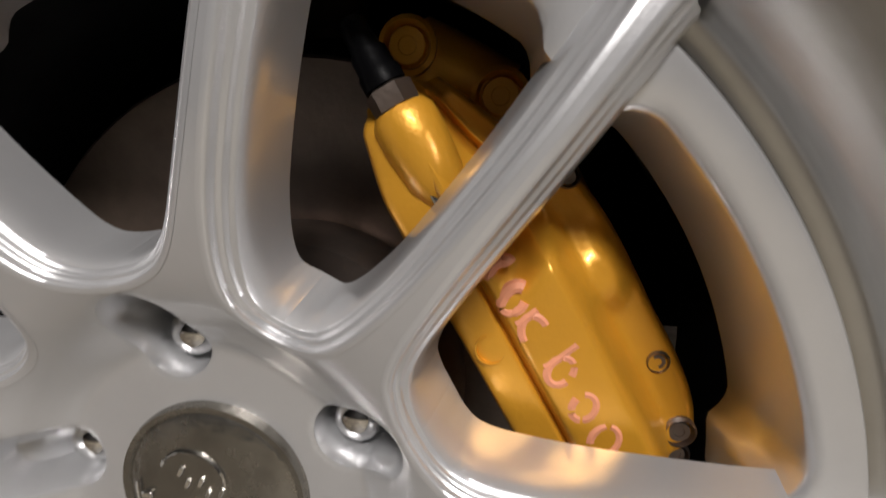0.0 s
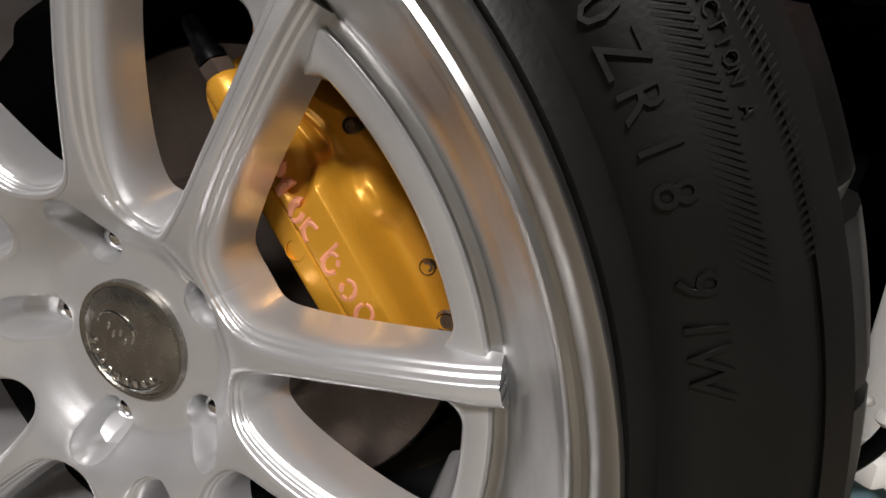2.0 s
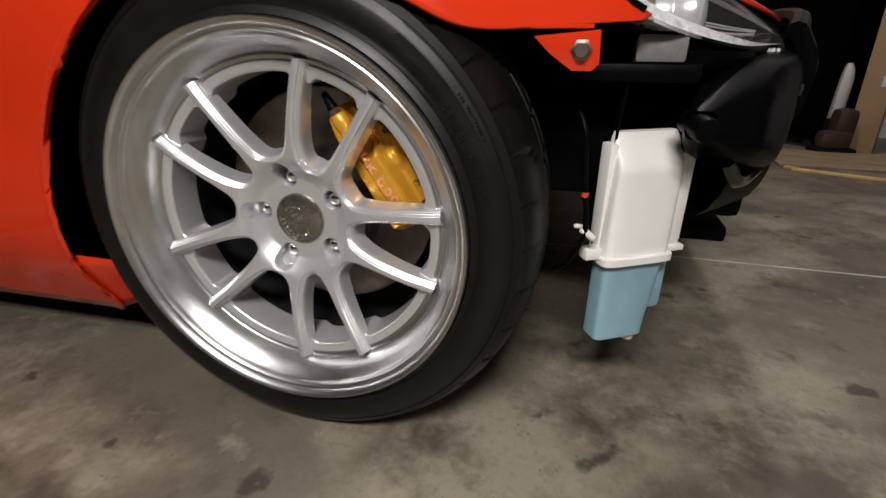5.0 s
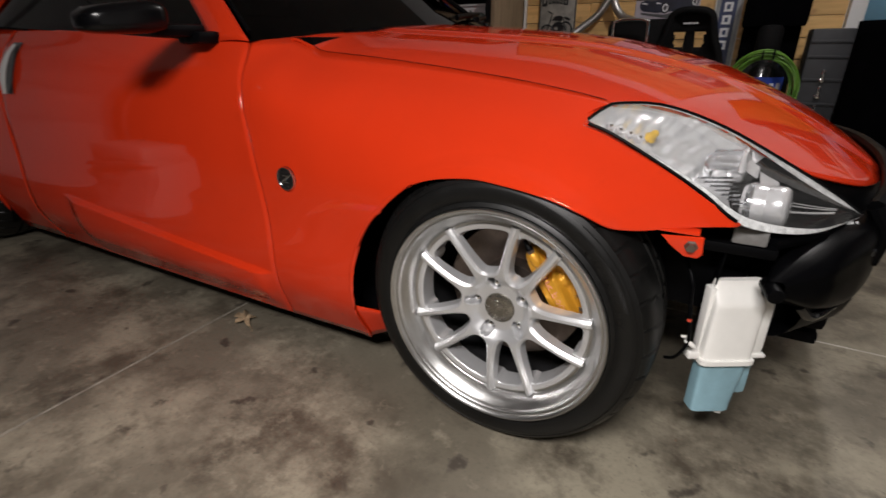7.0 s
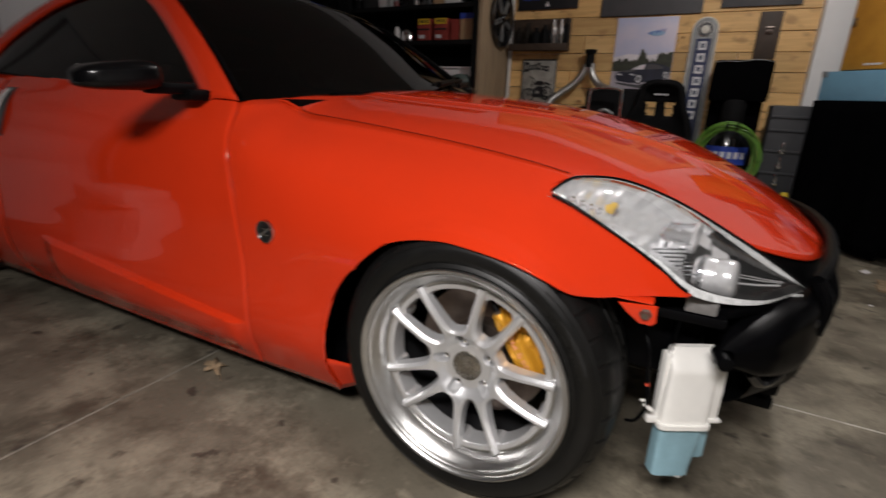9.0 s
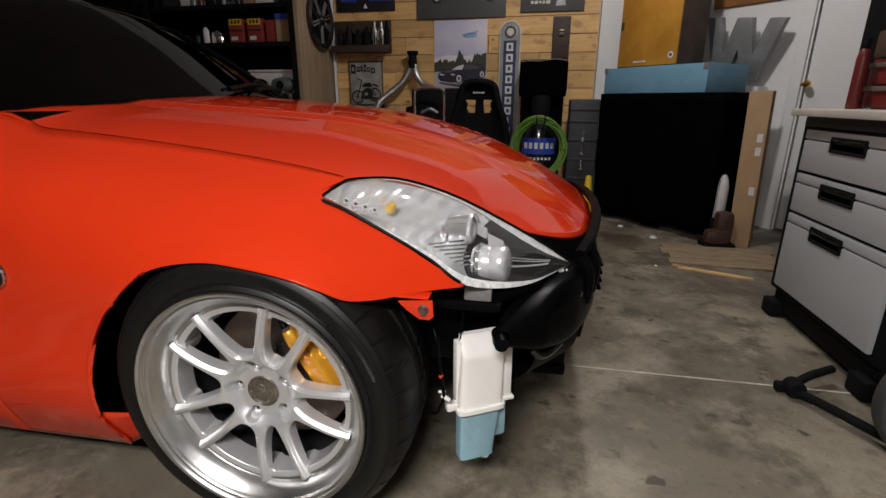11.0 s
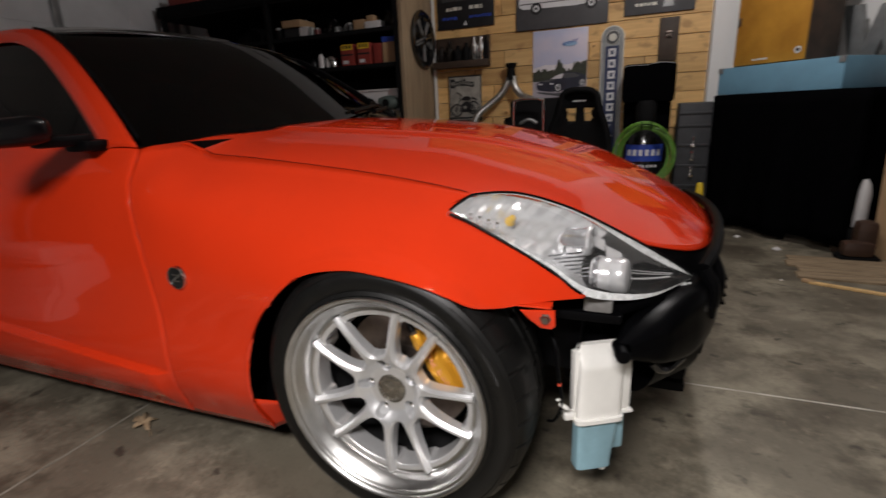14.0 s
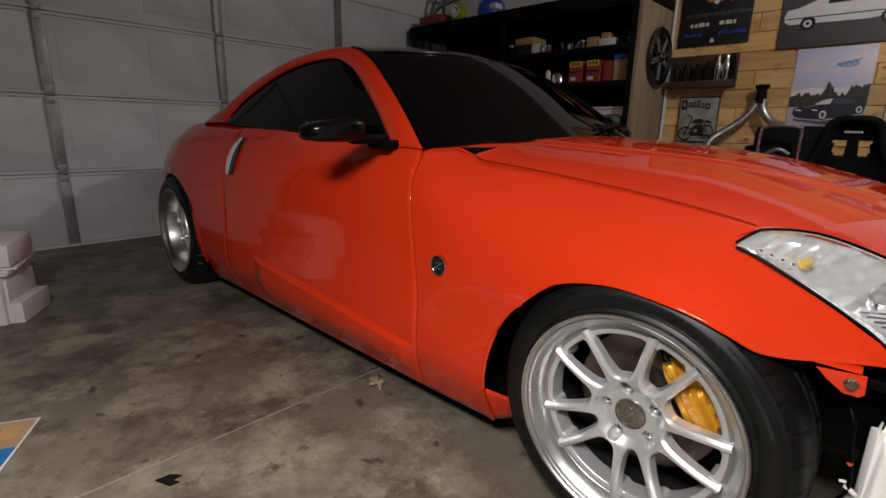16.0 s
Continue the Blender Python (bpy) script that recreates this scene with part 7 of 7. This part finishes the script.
# ---- corner: draped table, boxes, cabinet, letter, picture ----
TB = pose(1.315, 2.09, 0, 0, 0, -48.5)  # middle of the table's front edge; local x along the front


def put(bm, m=TB):
    bm.transform(m)
    return bm


t = thing("draped_table", 1.5, 2.3, 0, "table draped to the floor with black cloth", "table")
part("table_top", put(box(0, 0.25, 0.925, 0.97, 0.48, 0.025)), DARKWOOD, t)
for sx in (-0.44, 0.44):
    for sy in (0.05, 0.45):
        part("leg", put(box(sx, sy, 0.455, 0.05, 0.05, 0.91, 0.004)), DARKWOOD, t)


def drape(u, v):
    """Cloth round the table's front and ends with soft folds and an uneven hem."""
    s = -0.55 + 1.98 * u
    if s < -0.05:
        x, y, nx, ny = -0.495, 0.0 + (-0.05 - s), -1, 0
    elif s < 0.93:
        x, y, nx, ny = -0.495 + (s + 0.05), -0.004, 0, -1
    else:
        x, y, nx, ny = 0.49, (s - 0.93), 1, 0
    hem = 0.012 + 0.03 * abs(math.sin(5 * s)) + (0.05 if s > 0.6 else 0) * math.sin(3 * s) ** 2
    z = 0.944 - (0.944 - hem) * v
    fold = 0.016 * v * math.sin(17 * s) + 0.008 * v * math.sin(41 * s + 1)
    return tuple(TB @ Vector((x + nx * (0.004 + fold), y + ny * (0.004 + fold), z)))


part("cloth", grid(drape, 110, 12), CLOTH, t, "black cloth hanging in soft folds", solid=0.003)
part("cloth_top", put(box(0, 0.25, 0.942, 0.99, 0.5, 0.006, 0.002)), CLOTH, t)

b = thing("blue_box", 1.45, 2.2, 0.945, "long flat light blue box on the draped table", "box")
BB = pose(1.315, 2.09, 0, 0, 0, -48.5)
part("body", put(box(-0.08, 0.235, 1.035, 0.82, 0.45, 0.178, 0.004), BB), BLUEBOX, b)
for sx in (-0.475, 0.313):
    part("corner_patch", put(box(sx, 0.008, 1.108, 0.034, 0.006, 0.036), BB), GREYMETAL, b)
t = thing("metal_cabinet", 1.35, 2.3, 1.125, "old mustard yellow metal cabinet with rusty sides", "cabinet")
part("body", put(box(-0.205, 0.24, 1.53, 0.50, 0.29, 0.80, 0.006), BB), RUST, t, "rust brown painted sides")
part("front_panel", put(box(-0.205, 0.092, 1.53, 0.49, 0.012, 0.79, 0.004), BB), MUSTARD, t, "mustard yellow front")
part("sticker", put(lathe([(0.0, 0.0), (0.010, 0.0), (0.0102, 0.001)], "y", (-0.005, 0.0835, 1.195), 20), BB), PRINTDARK, t)
part("sticker_ring", put(lathe([(0.011, 0.0), (0.022, 0.0), (0.0222, 0.001)], "y", (-0.005, 0.0835, 1.195), 24), BB), PRINTWHITE, t)
for k in range(5):
    part("bar", put(box(-0.30 + 0.022 * k, 0.0845, 1.165, 0.016, 0.002, 0.012), BB), PRINTWHITE, t, smooth=0)
part("catch", put(box(-0.43, 0.082, 1.42, 0.02, 0.012, 0.05, 0.003), BB), IRON, t)


def letter_w():
    """Large free-standing metal letter."""
    th, w, h = 0.055, 0.53, 0.40
    o = [(0, h), (0.10, h), (0.16, 0.17), (0.215, h), (0.315, h), (0.365, 0.17), (0.43, h), (w, h), (0.42, 0), (0.31, 0), (0.26, 0.20), (0.21, 0), (0.11, 0)]
    return prism(o, th, None, 0.003)


lw = letter_w()
lw.transform(DIAG @ pose(-0.615, -0.125, 1.075, 8, 7, 0))
single("metal_letter", lw, GREYMETAL, "large brushed grey metal letter W leaning in the corner", "letter")
single("letter_stand", box(-0.40, -0.08, 0.495, 0.5, 0.14, 0.99, 0.01, DIAG), CARDWHITE, "white box standing behind the draped table", "box")
fr = thing("picture_frame", 1.95, 2.45, 1.5, "brown wooden picture frame with a dark print", "picture frame")
for nm, a in (("frame_bar", box(-0.33, -0.012, 1.575, 0.60, 0.024, 0.055, 0.004)), ("frame_bar", box(-0.33, -0.012, 2.0, 0.60, 0.024, 0.055, 0.004)), ("frame_bar", box(-0.605, -0.012, 1.79, 0.055, 0.024, 0.375, 0.004)), ("frame_bar", box(-0.055, -0.012, 1.79, 0.055, 0.024, 0.375, 0.004))):
    part(nm, put(a, DIAG), FRAMEWOOD, fr)
part("mount", put(box(-0.33, -0.006, 1.79, 0.52, 0.006, 0.40), DIAG), PRINTWHITE, fr)
part("print", put(box(-0.33, -0.010, 1.80, 0.40, 0.003, 0.30), DIAG), PRINTDARK, fr)

t = thing("tall_carton", 1.83, 1.70, 0, "tall narrow brown carton standing on end", "box")
TC = pose(1.80, 1.66, 0, 0, -1.5, -30)
part("body", put(box(0.015, 0.06, 0.475, 0.12, 0.11, 0.95, 0.004), TC), CARD, t)
for k, zz in enumerate((0.68, 0.60, 0.36)):
    part("print_bar", put(box(0.045, 0.0035, zz, 0.03, 0.002, 0.05), TC), CARDWHITE, t, smooth=0)
t = thing("plastic_jug", 1.70, 1.78, 0, "white plastic jug beside the draped table", "jug")
part("jug_body", lathe([(0.0, 0.16), (0.036, 0.16), (0.040, 0.18), (0.040, 0.36), (0.030, 0.41), (0.015, 0.44), (0.0, 0.44)], "z", (1.715, 1.79, 0), 20), CARDWHITE, t)
part("jug_base", box(1.715, 1.79, 0.08, 0.13, 0.13, 0.16, 0.01), MATTBLACK, t)
t = thing("work_boot", 1.70, 1.66, 0, "worn brown leather work boot on the floor", "boot")
part("upper", joined(box(1.715, 1.665, 0.135, 0.10, 0.11, 0.18, 0.035), box(1.675, 1.625, 0.07, 0.15, 0.10, 0.09, 0.035)), mat("brown_leather", (0.07, 0.035, 0.022), 0.55, 0, 0.4, 16, 0.2, 140), t)
part("sole", box(1.685, 1.64, 0.014, 0.19, 0.12, 0.028, 0.008), MATTBLACK, t)
ply = thing("floor_mat_boards", 1.6, 1.36, 0, "weathered boards laid flat on the concrete", "boards")
for k in range(4):
    part("board", box(0, 0, 0, 0.62, 0.10, 0.012, 0.002, pose(1.62 + 0.03 * (k % 2), 1.24 + 0.105 * k, 0.006, 0, 0, -4)), PLY, ply, smooth=0)
st = thing("wood_scrap", 1.48, 1.09, 0, "splintered pale wood strip lying on the floor", "wood scrap")
part("strip", box(0, 0, 0, 0.36, 0.026, 0.014, 0.005, pose(1.50, 1.075, 0.007, 0, 0, -22)), PINE, st)
part("broken_end", wad_bm := box(0, 0, 0, 0.06, 0.034, 0.018, 0.008, pose(1.335, 1.15, 0.009, 0, 0, -30)), CARD, st)
for x, y, r in ((1.16, 2.05, 0.018), (1.33, 1.77, 0.022), (0.96, 2.33, 0.014), (1.22, 1.16, 0.008)):
    wad(x, y, 0, r, r * 0.8, r * 0.7, CARDWHITE, "small scrap of white paper on the floor", "paper_scrap", "scrap", int(r * 9000))

# ---- drawer cabinet, worktop and what stands on it ----
dc = thing("drawer_cabinet", 1.83, 0.27, 0, "grey three-drawer garage cabinet in a black frame", "cabinet")
part("carcass", joined(box(1.85, 0.27, 0.475, 0.56, 0.72, 0.71, 0.006)), MATTBLACK, dc)
part("plinth", joined(box(1.86, 0.27, 0.075, 0.54, 0.70, 0.09, 0.01), box(1.60, 0.585, 0.035, 0.10, 0.09, 0.07, 0.012), box(1.60, -0.045, 0.035, 0.10, 0.09, 0.07, 0.012), box(2.08, 0.27, 0.035, 0.08, 0.68, 0.07, 0.012)), MATTBLACK, dc)
for z0, z1 in ((0.632, 0.790), (0.470, 0.622), (0.148, 0.460)):
    d = part("drawer", joined(box(1.566, 0.262, (z0 + z1 - 0.040) / 2, 0.022, 0.625, z1 - z0 - 0.042, 0.003), box(1.567, 0.262, z1 - 0.0185, 0.024, 0.625, 0.033, 0.003), box(1.572, 0.262, z1 - 0.038, 0.010, 0.622, 0.01)), DRAWER, dc)
    h = part("handle", joined(box(1.556, 0.29, z1 - 0.022, 0.012, 0.200, 0.010, 0.003), box(1.556, 0.29, z1 - 0.066, 0.012, 0.200, 0.010, 0.003), box(1.556, 0.193, z1 - 0.044, 0.012, 0.010, 0.052, 0.003), box(1.556, 0.387, z1 - 0.044, 0.012, 0.010, 0.052, 0.003), box(1.558, 0.29, z1 - 0.044, 0.006, 0.190, 0.042)), MATTBLACK, d, "black recessed pull")
    part("grip", box(1.553, 0.29, z1 - 0.032, 0.012, 0.186, 0.016, 0.005), GLOSSBLACK, h)
part("top_rail", box(1.575, 0.27, 0.818, 0.02, 0.70, 0.036, 0.003), mat("charcoal_rail", (0.05, 0.053, 0.055), 0.5, 0, 0.2, 12), dc)
single("worktop", box(1.90, -0.25, 0.852, 0.76, 1.80, 0.026, 0.004), WORKTOP, "pale laminate garage worktop", "worktop")
t = thing("workbench_frame", 1.95, -0.85, 0, "black steel bench frame under the worktop", "bench frame")
for x, y in ((1.60, -1.08), (2.2, -1.08)):
    part("leg", box(x, y, 0.419, 0.05, 0.05, 0.838, 0.004), MATTBLACK, t)
part("cross_bar", box(1.9, -1.08, 0.80, 0.6, 0.04, 0.06, 0.004), MATTBLACK, t)
t = thing("spray_can", 1.63, 0.13, 0.865, "white spray can with an orange band", "spray can")
SC = (1.63, 0.13, 0.865)
part("can", lathe([(0.0, 0.0), (0.026, 0.0), (0.028, 0.004), (0.028, 0.03)], "z", SC, 24), GREYMETAL, t)
part("band", lathe([(0.0282, 0.024), (0.0286, 0.025), (0.0286, 0.044), (0.0282, 0.045)], "z", SC, 24), mat("coral_print", (0.72, 0.20, 0.10), 0.4), t)
part("wrap", lathe([(0.028, 0.04), (0.0285, 0.043), (0.0285, 0.138), (0.0265, 0.144)], "z", SC, 24), CARDWHITE, t)
part("cap", lathe([(0.027, 0.143), (0.027, 0.152), (0.024, 0.156), (0.0, 0.156)], "z", SC, 24), CARDWHITE, t)
for zz, w in ((0.128, 0.012), (0.116, 0.020)):
    part("bar", box(0, 0, 0, 0.0015, w, 0.007, 0, pose(SC[0] - 0.0287 * math.cos(0.6), SC[1] - 0.0287 * math.sin(0.6), 0.865 + zz, 0, 0, math.degrees(0.6))), PRINTDARK, t, smooth=0)
tc = thing("tool_chest", 1.89, 0.17, 0.865, "red tool chest with brown lid and pale drawer pulls, colours darkened for shade", "tool chest")
part("chest_body", box(1.92, 0.18, 0.955, 0.34, 0.88, 0.179, 0.006), REDPAINT, tc)
part("lid", box(1.92, 0.18, 1.0945, 0.35, 0.89, 0.098, 0.012), RUST, tc, "worn brown lid")
for k in range(2):
    dr = part("drawer", box(1.744, 0.18, 0.908 + 0.082 * k, 0.014, 0.85, 0.074, 0.003), REDPAINT, tc)
    part("pull", box(1.733, 0.18, 0.938 + 0.082 * k, 0.012, 0.84, 0.017, 0.003), PULL, dr, "brownish drawer pull, darkened in its colour for shade")
t = thing("red_bottle", 1.695, 0.585, 0.865, "red bottle with a black cap beside the tool chest", "bottle")
part("bottle_body", lathe([(0.0, 0.0), (0.019, 0.0), (0.021, 0.006), (0.021, 0.18), (0.017, 0.205), (0.011, 0.215), (0.0, 0.215)], "z", (1.695, 0.585, 0.8655), 20), DARKRED, t)
part("cap", rod((1.695, 0.585, 1.078), (1.695, 0.585, 1.115), 0.013, 16, 0.003), MATTBLACK, t)
t = thing("small_fitting", 1.72, 0.52, 0.865, "small bright metal fitting on the worktop", "fitting")
part("stem", rod((1.70, 0.50, 0.872), (1.73, 0.545, 0.872), 0.007, 10), CHROME, t)
part("nut", rod((1.695, 0.493, 0.875), (1.704, 0.506, 0.875), 0.0105, 6), CHROME, t)
# added black block standing in for the dark area right of the corner door
t = thing("storage_cabinet", 2.5, 0.65, 0, "tall black block added to fill the dark area behind the worktop", "cabinet")
part("carcass", box(2.44, 0.765, 1.15, 0.20, 2.13, 2.30, 0.006), MATTBLACK, t)
for y in (1.295, 0.235):
    cd = part("cabinet_door", box(2.332, y, 1.15, 0.018, 1.04, 2.2, 0.004), MATTBLACK, t)
    part("knob", lathe([(0.0, -0.03), (0.012, -0.028), (0.014, -0.018), (0.006, -0.012), (0.006, 0.0)], "x", (2.323, y + (-0.46 if y > 0.5 else 0.46), 1.1), 14), IRON, cd)
wad(1.95, 0.05, 1.1435, 0.13, 0.24, 0.16, MATTBLACK, "dark slumped bag on the tool chest", "bag", "bag", 31)
wad(2.0, 0.36, 1.1435, 0.10, 0.05, 0.05, CARDWHITE, "crumpled pale rag on the tool chest", "rag", "rag", 37)

# ---- wheeled stand by the bench ----
hs = thing("wheeled_stand", 1.50, -0.25, 0, "black wheeled equipment stand with a large grey tyre", "stand")
w = part("wheel_tyre", lathe([(0.150, -0.022), (0.165, -0.028), (0.178, -0.020), (0.183, 0.0), (0.178, 0.020), (0.165, 0.028), (0.150, 0.022), (0.142, 0.0), (0.150, -0.022)], "y", (1.575, -0.37, 0.183), 48), mat("grey_rubber", (0.055, 0.055, 0.056), 0.7, 0, 0.3, 14, 0.2, 200), hs, "grey rubber tyre")
part("wheel_disc", lathe([(0.0, -0.03), (0.03, -0.03), (0.04, -0.01), (0.145, -0.006), (0.145, 0.006), (0.0, 0.02)], "y", (1.575, -0.36, 0.183), 32), MATTBLACK, hs)
part("red_cap", box(1.50, -0.40, 0.295, 0.05, 0.02, 0.05, 0.008), REDPAINT, hs)
part("leg", tube([(1.36, -0.085, 0.022), (1.42, -0.19, 0.030), (1.50, -0.33, 0.035), (1.62, -0.52, 0.05)], 0.014, 10, 16), MATTBLACK, hs)
part("leg", tube([(1.37, -0.07, 0.030), (1.43, -0.03, 0.045), (1.52, 0.02, 0.052)], 0.013, 10, 10), MATTBLACK, hs)
part("joint", joined(lathe([(0.0, -0.026), (0.024, -0.026), (0.028, -0.02), (0.028, 0.02), (0.0, 0.026)], "y", (1.365, -0.085, 0.030), 18), box(1.345, -0.065, 0.018, 0.05, 0.03, 0.03, 0.008)), MATTBLACK, hs)
part("frame_tube", tube([(1.62, -0.52, 0.05), (1.66, -0.50, 0.5), (1.70, -0.45, 0.80)], 0.014, 10, 10), MATTBLACK, hs)

# ---- loose things on the floor ----
def leaf():
    t = thing("dry_leaf", -0.93, -0.79, 0, "dry curled brown oak leaf on the concrete", "leaf")
    o = []
    for k in range(36):
        a = 2 * math.pi * k / 36
        r = 0.030 + 0.011 * math.cos(5 * a) + 0.004 * math.cos(9 * a + 1)
        o.append((r * 1.35 * math.cos(a), r * 0.85 * math.sin(a)))
    bm = bmesh.new()
    c = bm.verts.new((0, 0, 0.004))
    ring = [bm.verts.new((x, y, 0.006 + 0.009 * abs(math.sin(2.5 * math.atan2(y, x)))) ) for x, y in o]
    for i in range(36):
        bm.faces.new((c, ring[i], ring[(i + 1) % 36]))
    bm.transform(pose(-0.93, -0.79, 0, 0, 0, -25))
    m = mat("dry_leaf_tan", (0.42, 0.30, 0.18), 0.8, 0, 0.4, 40)
    part("blade", bm, m, t, solid=0.0008)
    part("stalk", tube([(-0.90, -0.805, 0.004), (-0.872, -0.815, 0.008), (-0.85, -0.83, 0.002)], 0.0012, 5, 8), m, t)


leaf()
single("plastic_fragment", prism([(0, 0), (0.050, 0.010), (0.058, 0.032), (0.036, 0.026), (0.040, 0.050), (0.012, 0.036)], 0.004, pose(-0.945, -1.525, 0.006, -90, 0, 12), 0.001), MATTBLACK, "broken black plastic fragment on the floor", "fragment")
single("dark_scrap", prism([(0, 0), (0.022, 0.004), (0.026, 0.02), (0.01, 0.024)], 0.003, pose(0.42, -1.18, 0.005, -90, 0, 70), 0.001), MATTBLACK, "small dark scrap near the tyre", "scrap")
# white cartons and leaflet at the edge of the bay
wb = thing("white_carton", -2.72, -1.75, 0, "crushed open white carton on the floor", "box")
WB = pose(-2.77, -1.82, 0, 0, 0, 62)
part("body", put(box(0, 0, 0.11, 0.46, 0.30, 0.22, 0.006), WB), CARDWHITE, wb)
part("end_flap", put(joined(box(0.262, 0.0, 0.052, 0.060, 0.27, 0.10, 0.004), box(0.236, 0.01, 0.155, 0.010, 0.26, 0.105, 0.002)), WB), CARDWHITE, wb)
t = thing("paper_stack", -2.72, -1.75, 0.226, "stack of white folded cartons on the box", "cartons")
for k in range(4):
    part("sheet", put(box(0.015 * (k % 2), 0.01 * k, 0.228 + 0.014 * k, 0.46, 0.32, 0.010, 0.003, pose(0, 0, 0, 0, 1.2 * k, 3 * k)), WB), CARDWHITE, t)
part("top_flap", put(box(0.02, 0.03, 0.338, 0.44, 0.28, 0.105, 0.006, pose(0, 0, 0, 3, 3, 4)), WB), CARDWHITE, t)
lf = thing("leaflet", -1.36, -1.80, 0, "glossy leaflet with a photo and blue panel", "leaflet")
LF = pose(-1.362, -1.762, 0.0, 0, 0, -26)  # middle of its inner edge; local x along that edge
part("sheet", put(box(0, -0.118, 0.0035, 0.33, 0.235, 0.003, 0.0005), LF), CARDWHITE, lf)
part("photo", put(box(-0.085, -0.118, 0.0058, 0.145, 0.222, 0.0008), LF), CARD, lf)
part("blue_panel", put(box(0.068, -0.118, 0.0058, 0.155, 0.222, 0.0008), LF), mat("cyan_print", (0.02, 0.17, 0.42), 0.35), lf)
part("photo_patch", put(box(-0.055, -0.13, 0.0068, 0.05, 0.06, 0.0006), LF), PRINTWHITE, lf)
part("photo_patch", put(box(-0.09, -0.055, 0.0068, 0.07, 0.05, 0.0006), LF), PINE, lf)
part("photo_patch", put(box(-0.11, -0.17, 0.0068, 0.05, 0.07, 0.0006), LF), DARKWOOD, lf)
for k in range(5):
    part("bar", put(box(0.05, -0.07 - 0.028 * k, 0.0066, 0.034, 0.018, 0.0006), LF), mat("pale_blue_print", (0.25, 0.5, 0.7), 0.4) if "pale_blue_print" not in bpy.data.materials else bpy.data.materials["pale_blue_print"], lf, smooth=0)
single("white_packet", box(0, 0, 0.03, 0.16, 0.22, 0.06, 0.006, pose(-1.20, -2.00, 0, 0, 0, -20)), CARDWHITE, "small white packet on the floor", "packet")

# lamp fittings, added out of view: one hung on rods, one on the ceiling
t = thing("hanging_light", 0.30, -2.25, 1.77, "flat white shop light, assumed out of view, hung from the ceiling", "hanging light")
part("housing", box(0.30, -2.25, 1.755, 0.76, 0.36, 0.05, 0.006), DRYWALL, t)
for x in (0.05, 0.55):
    part("rod", rod((x, -2.25, 1.78), (x, -2.25, ZC), 0.006, 8), IRON, t)
t = thing("ceiling_light", 0.80, 0.85, ZC, "white ceiling rose and holder added out of view for the fill bulb", "ceiling light")
part("rose", lathe([(0.0, -0.045), (0.020, -0.045), (0.028, -0.030), (0.050, -0.012), (0.055, 0.0), (0.0, 0.0)], "z", (0.80, 0.85, ZC), 32), DRYWALL, t)
part("holder", rod((0.80, 0.85, ZC - 0.045), (0.80, 0.85, 2.63), 0.018, 20), DRYWALL, t)
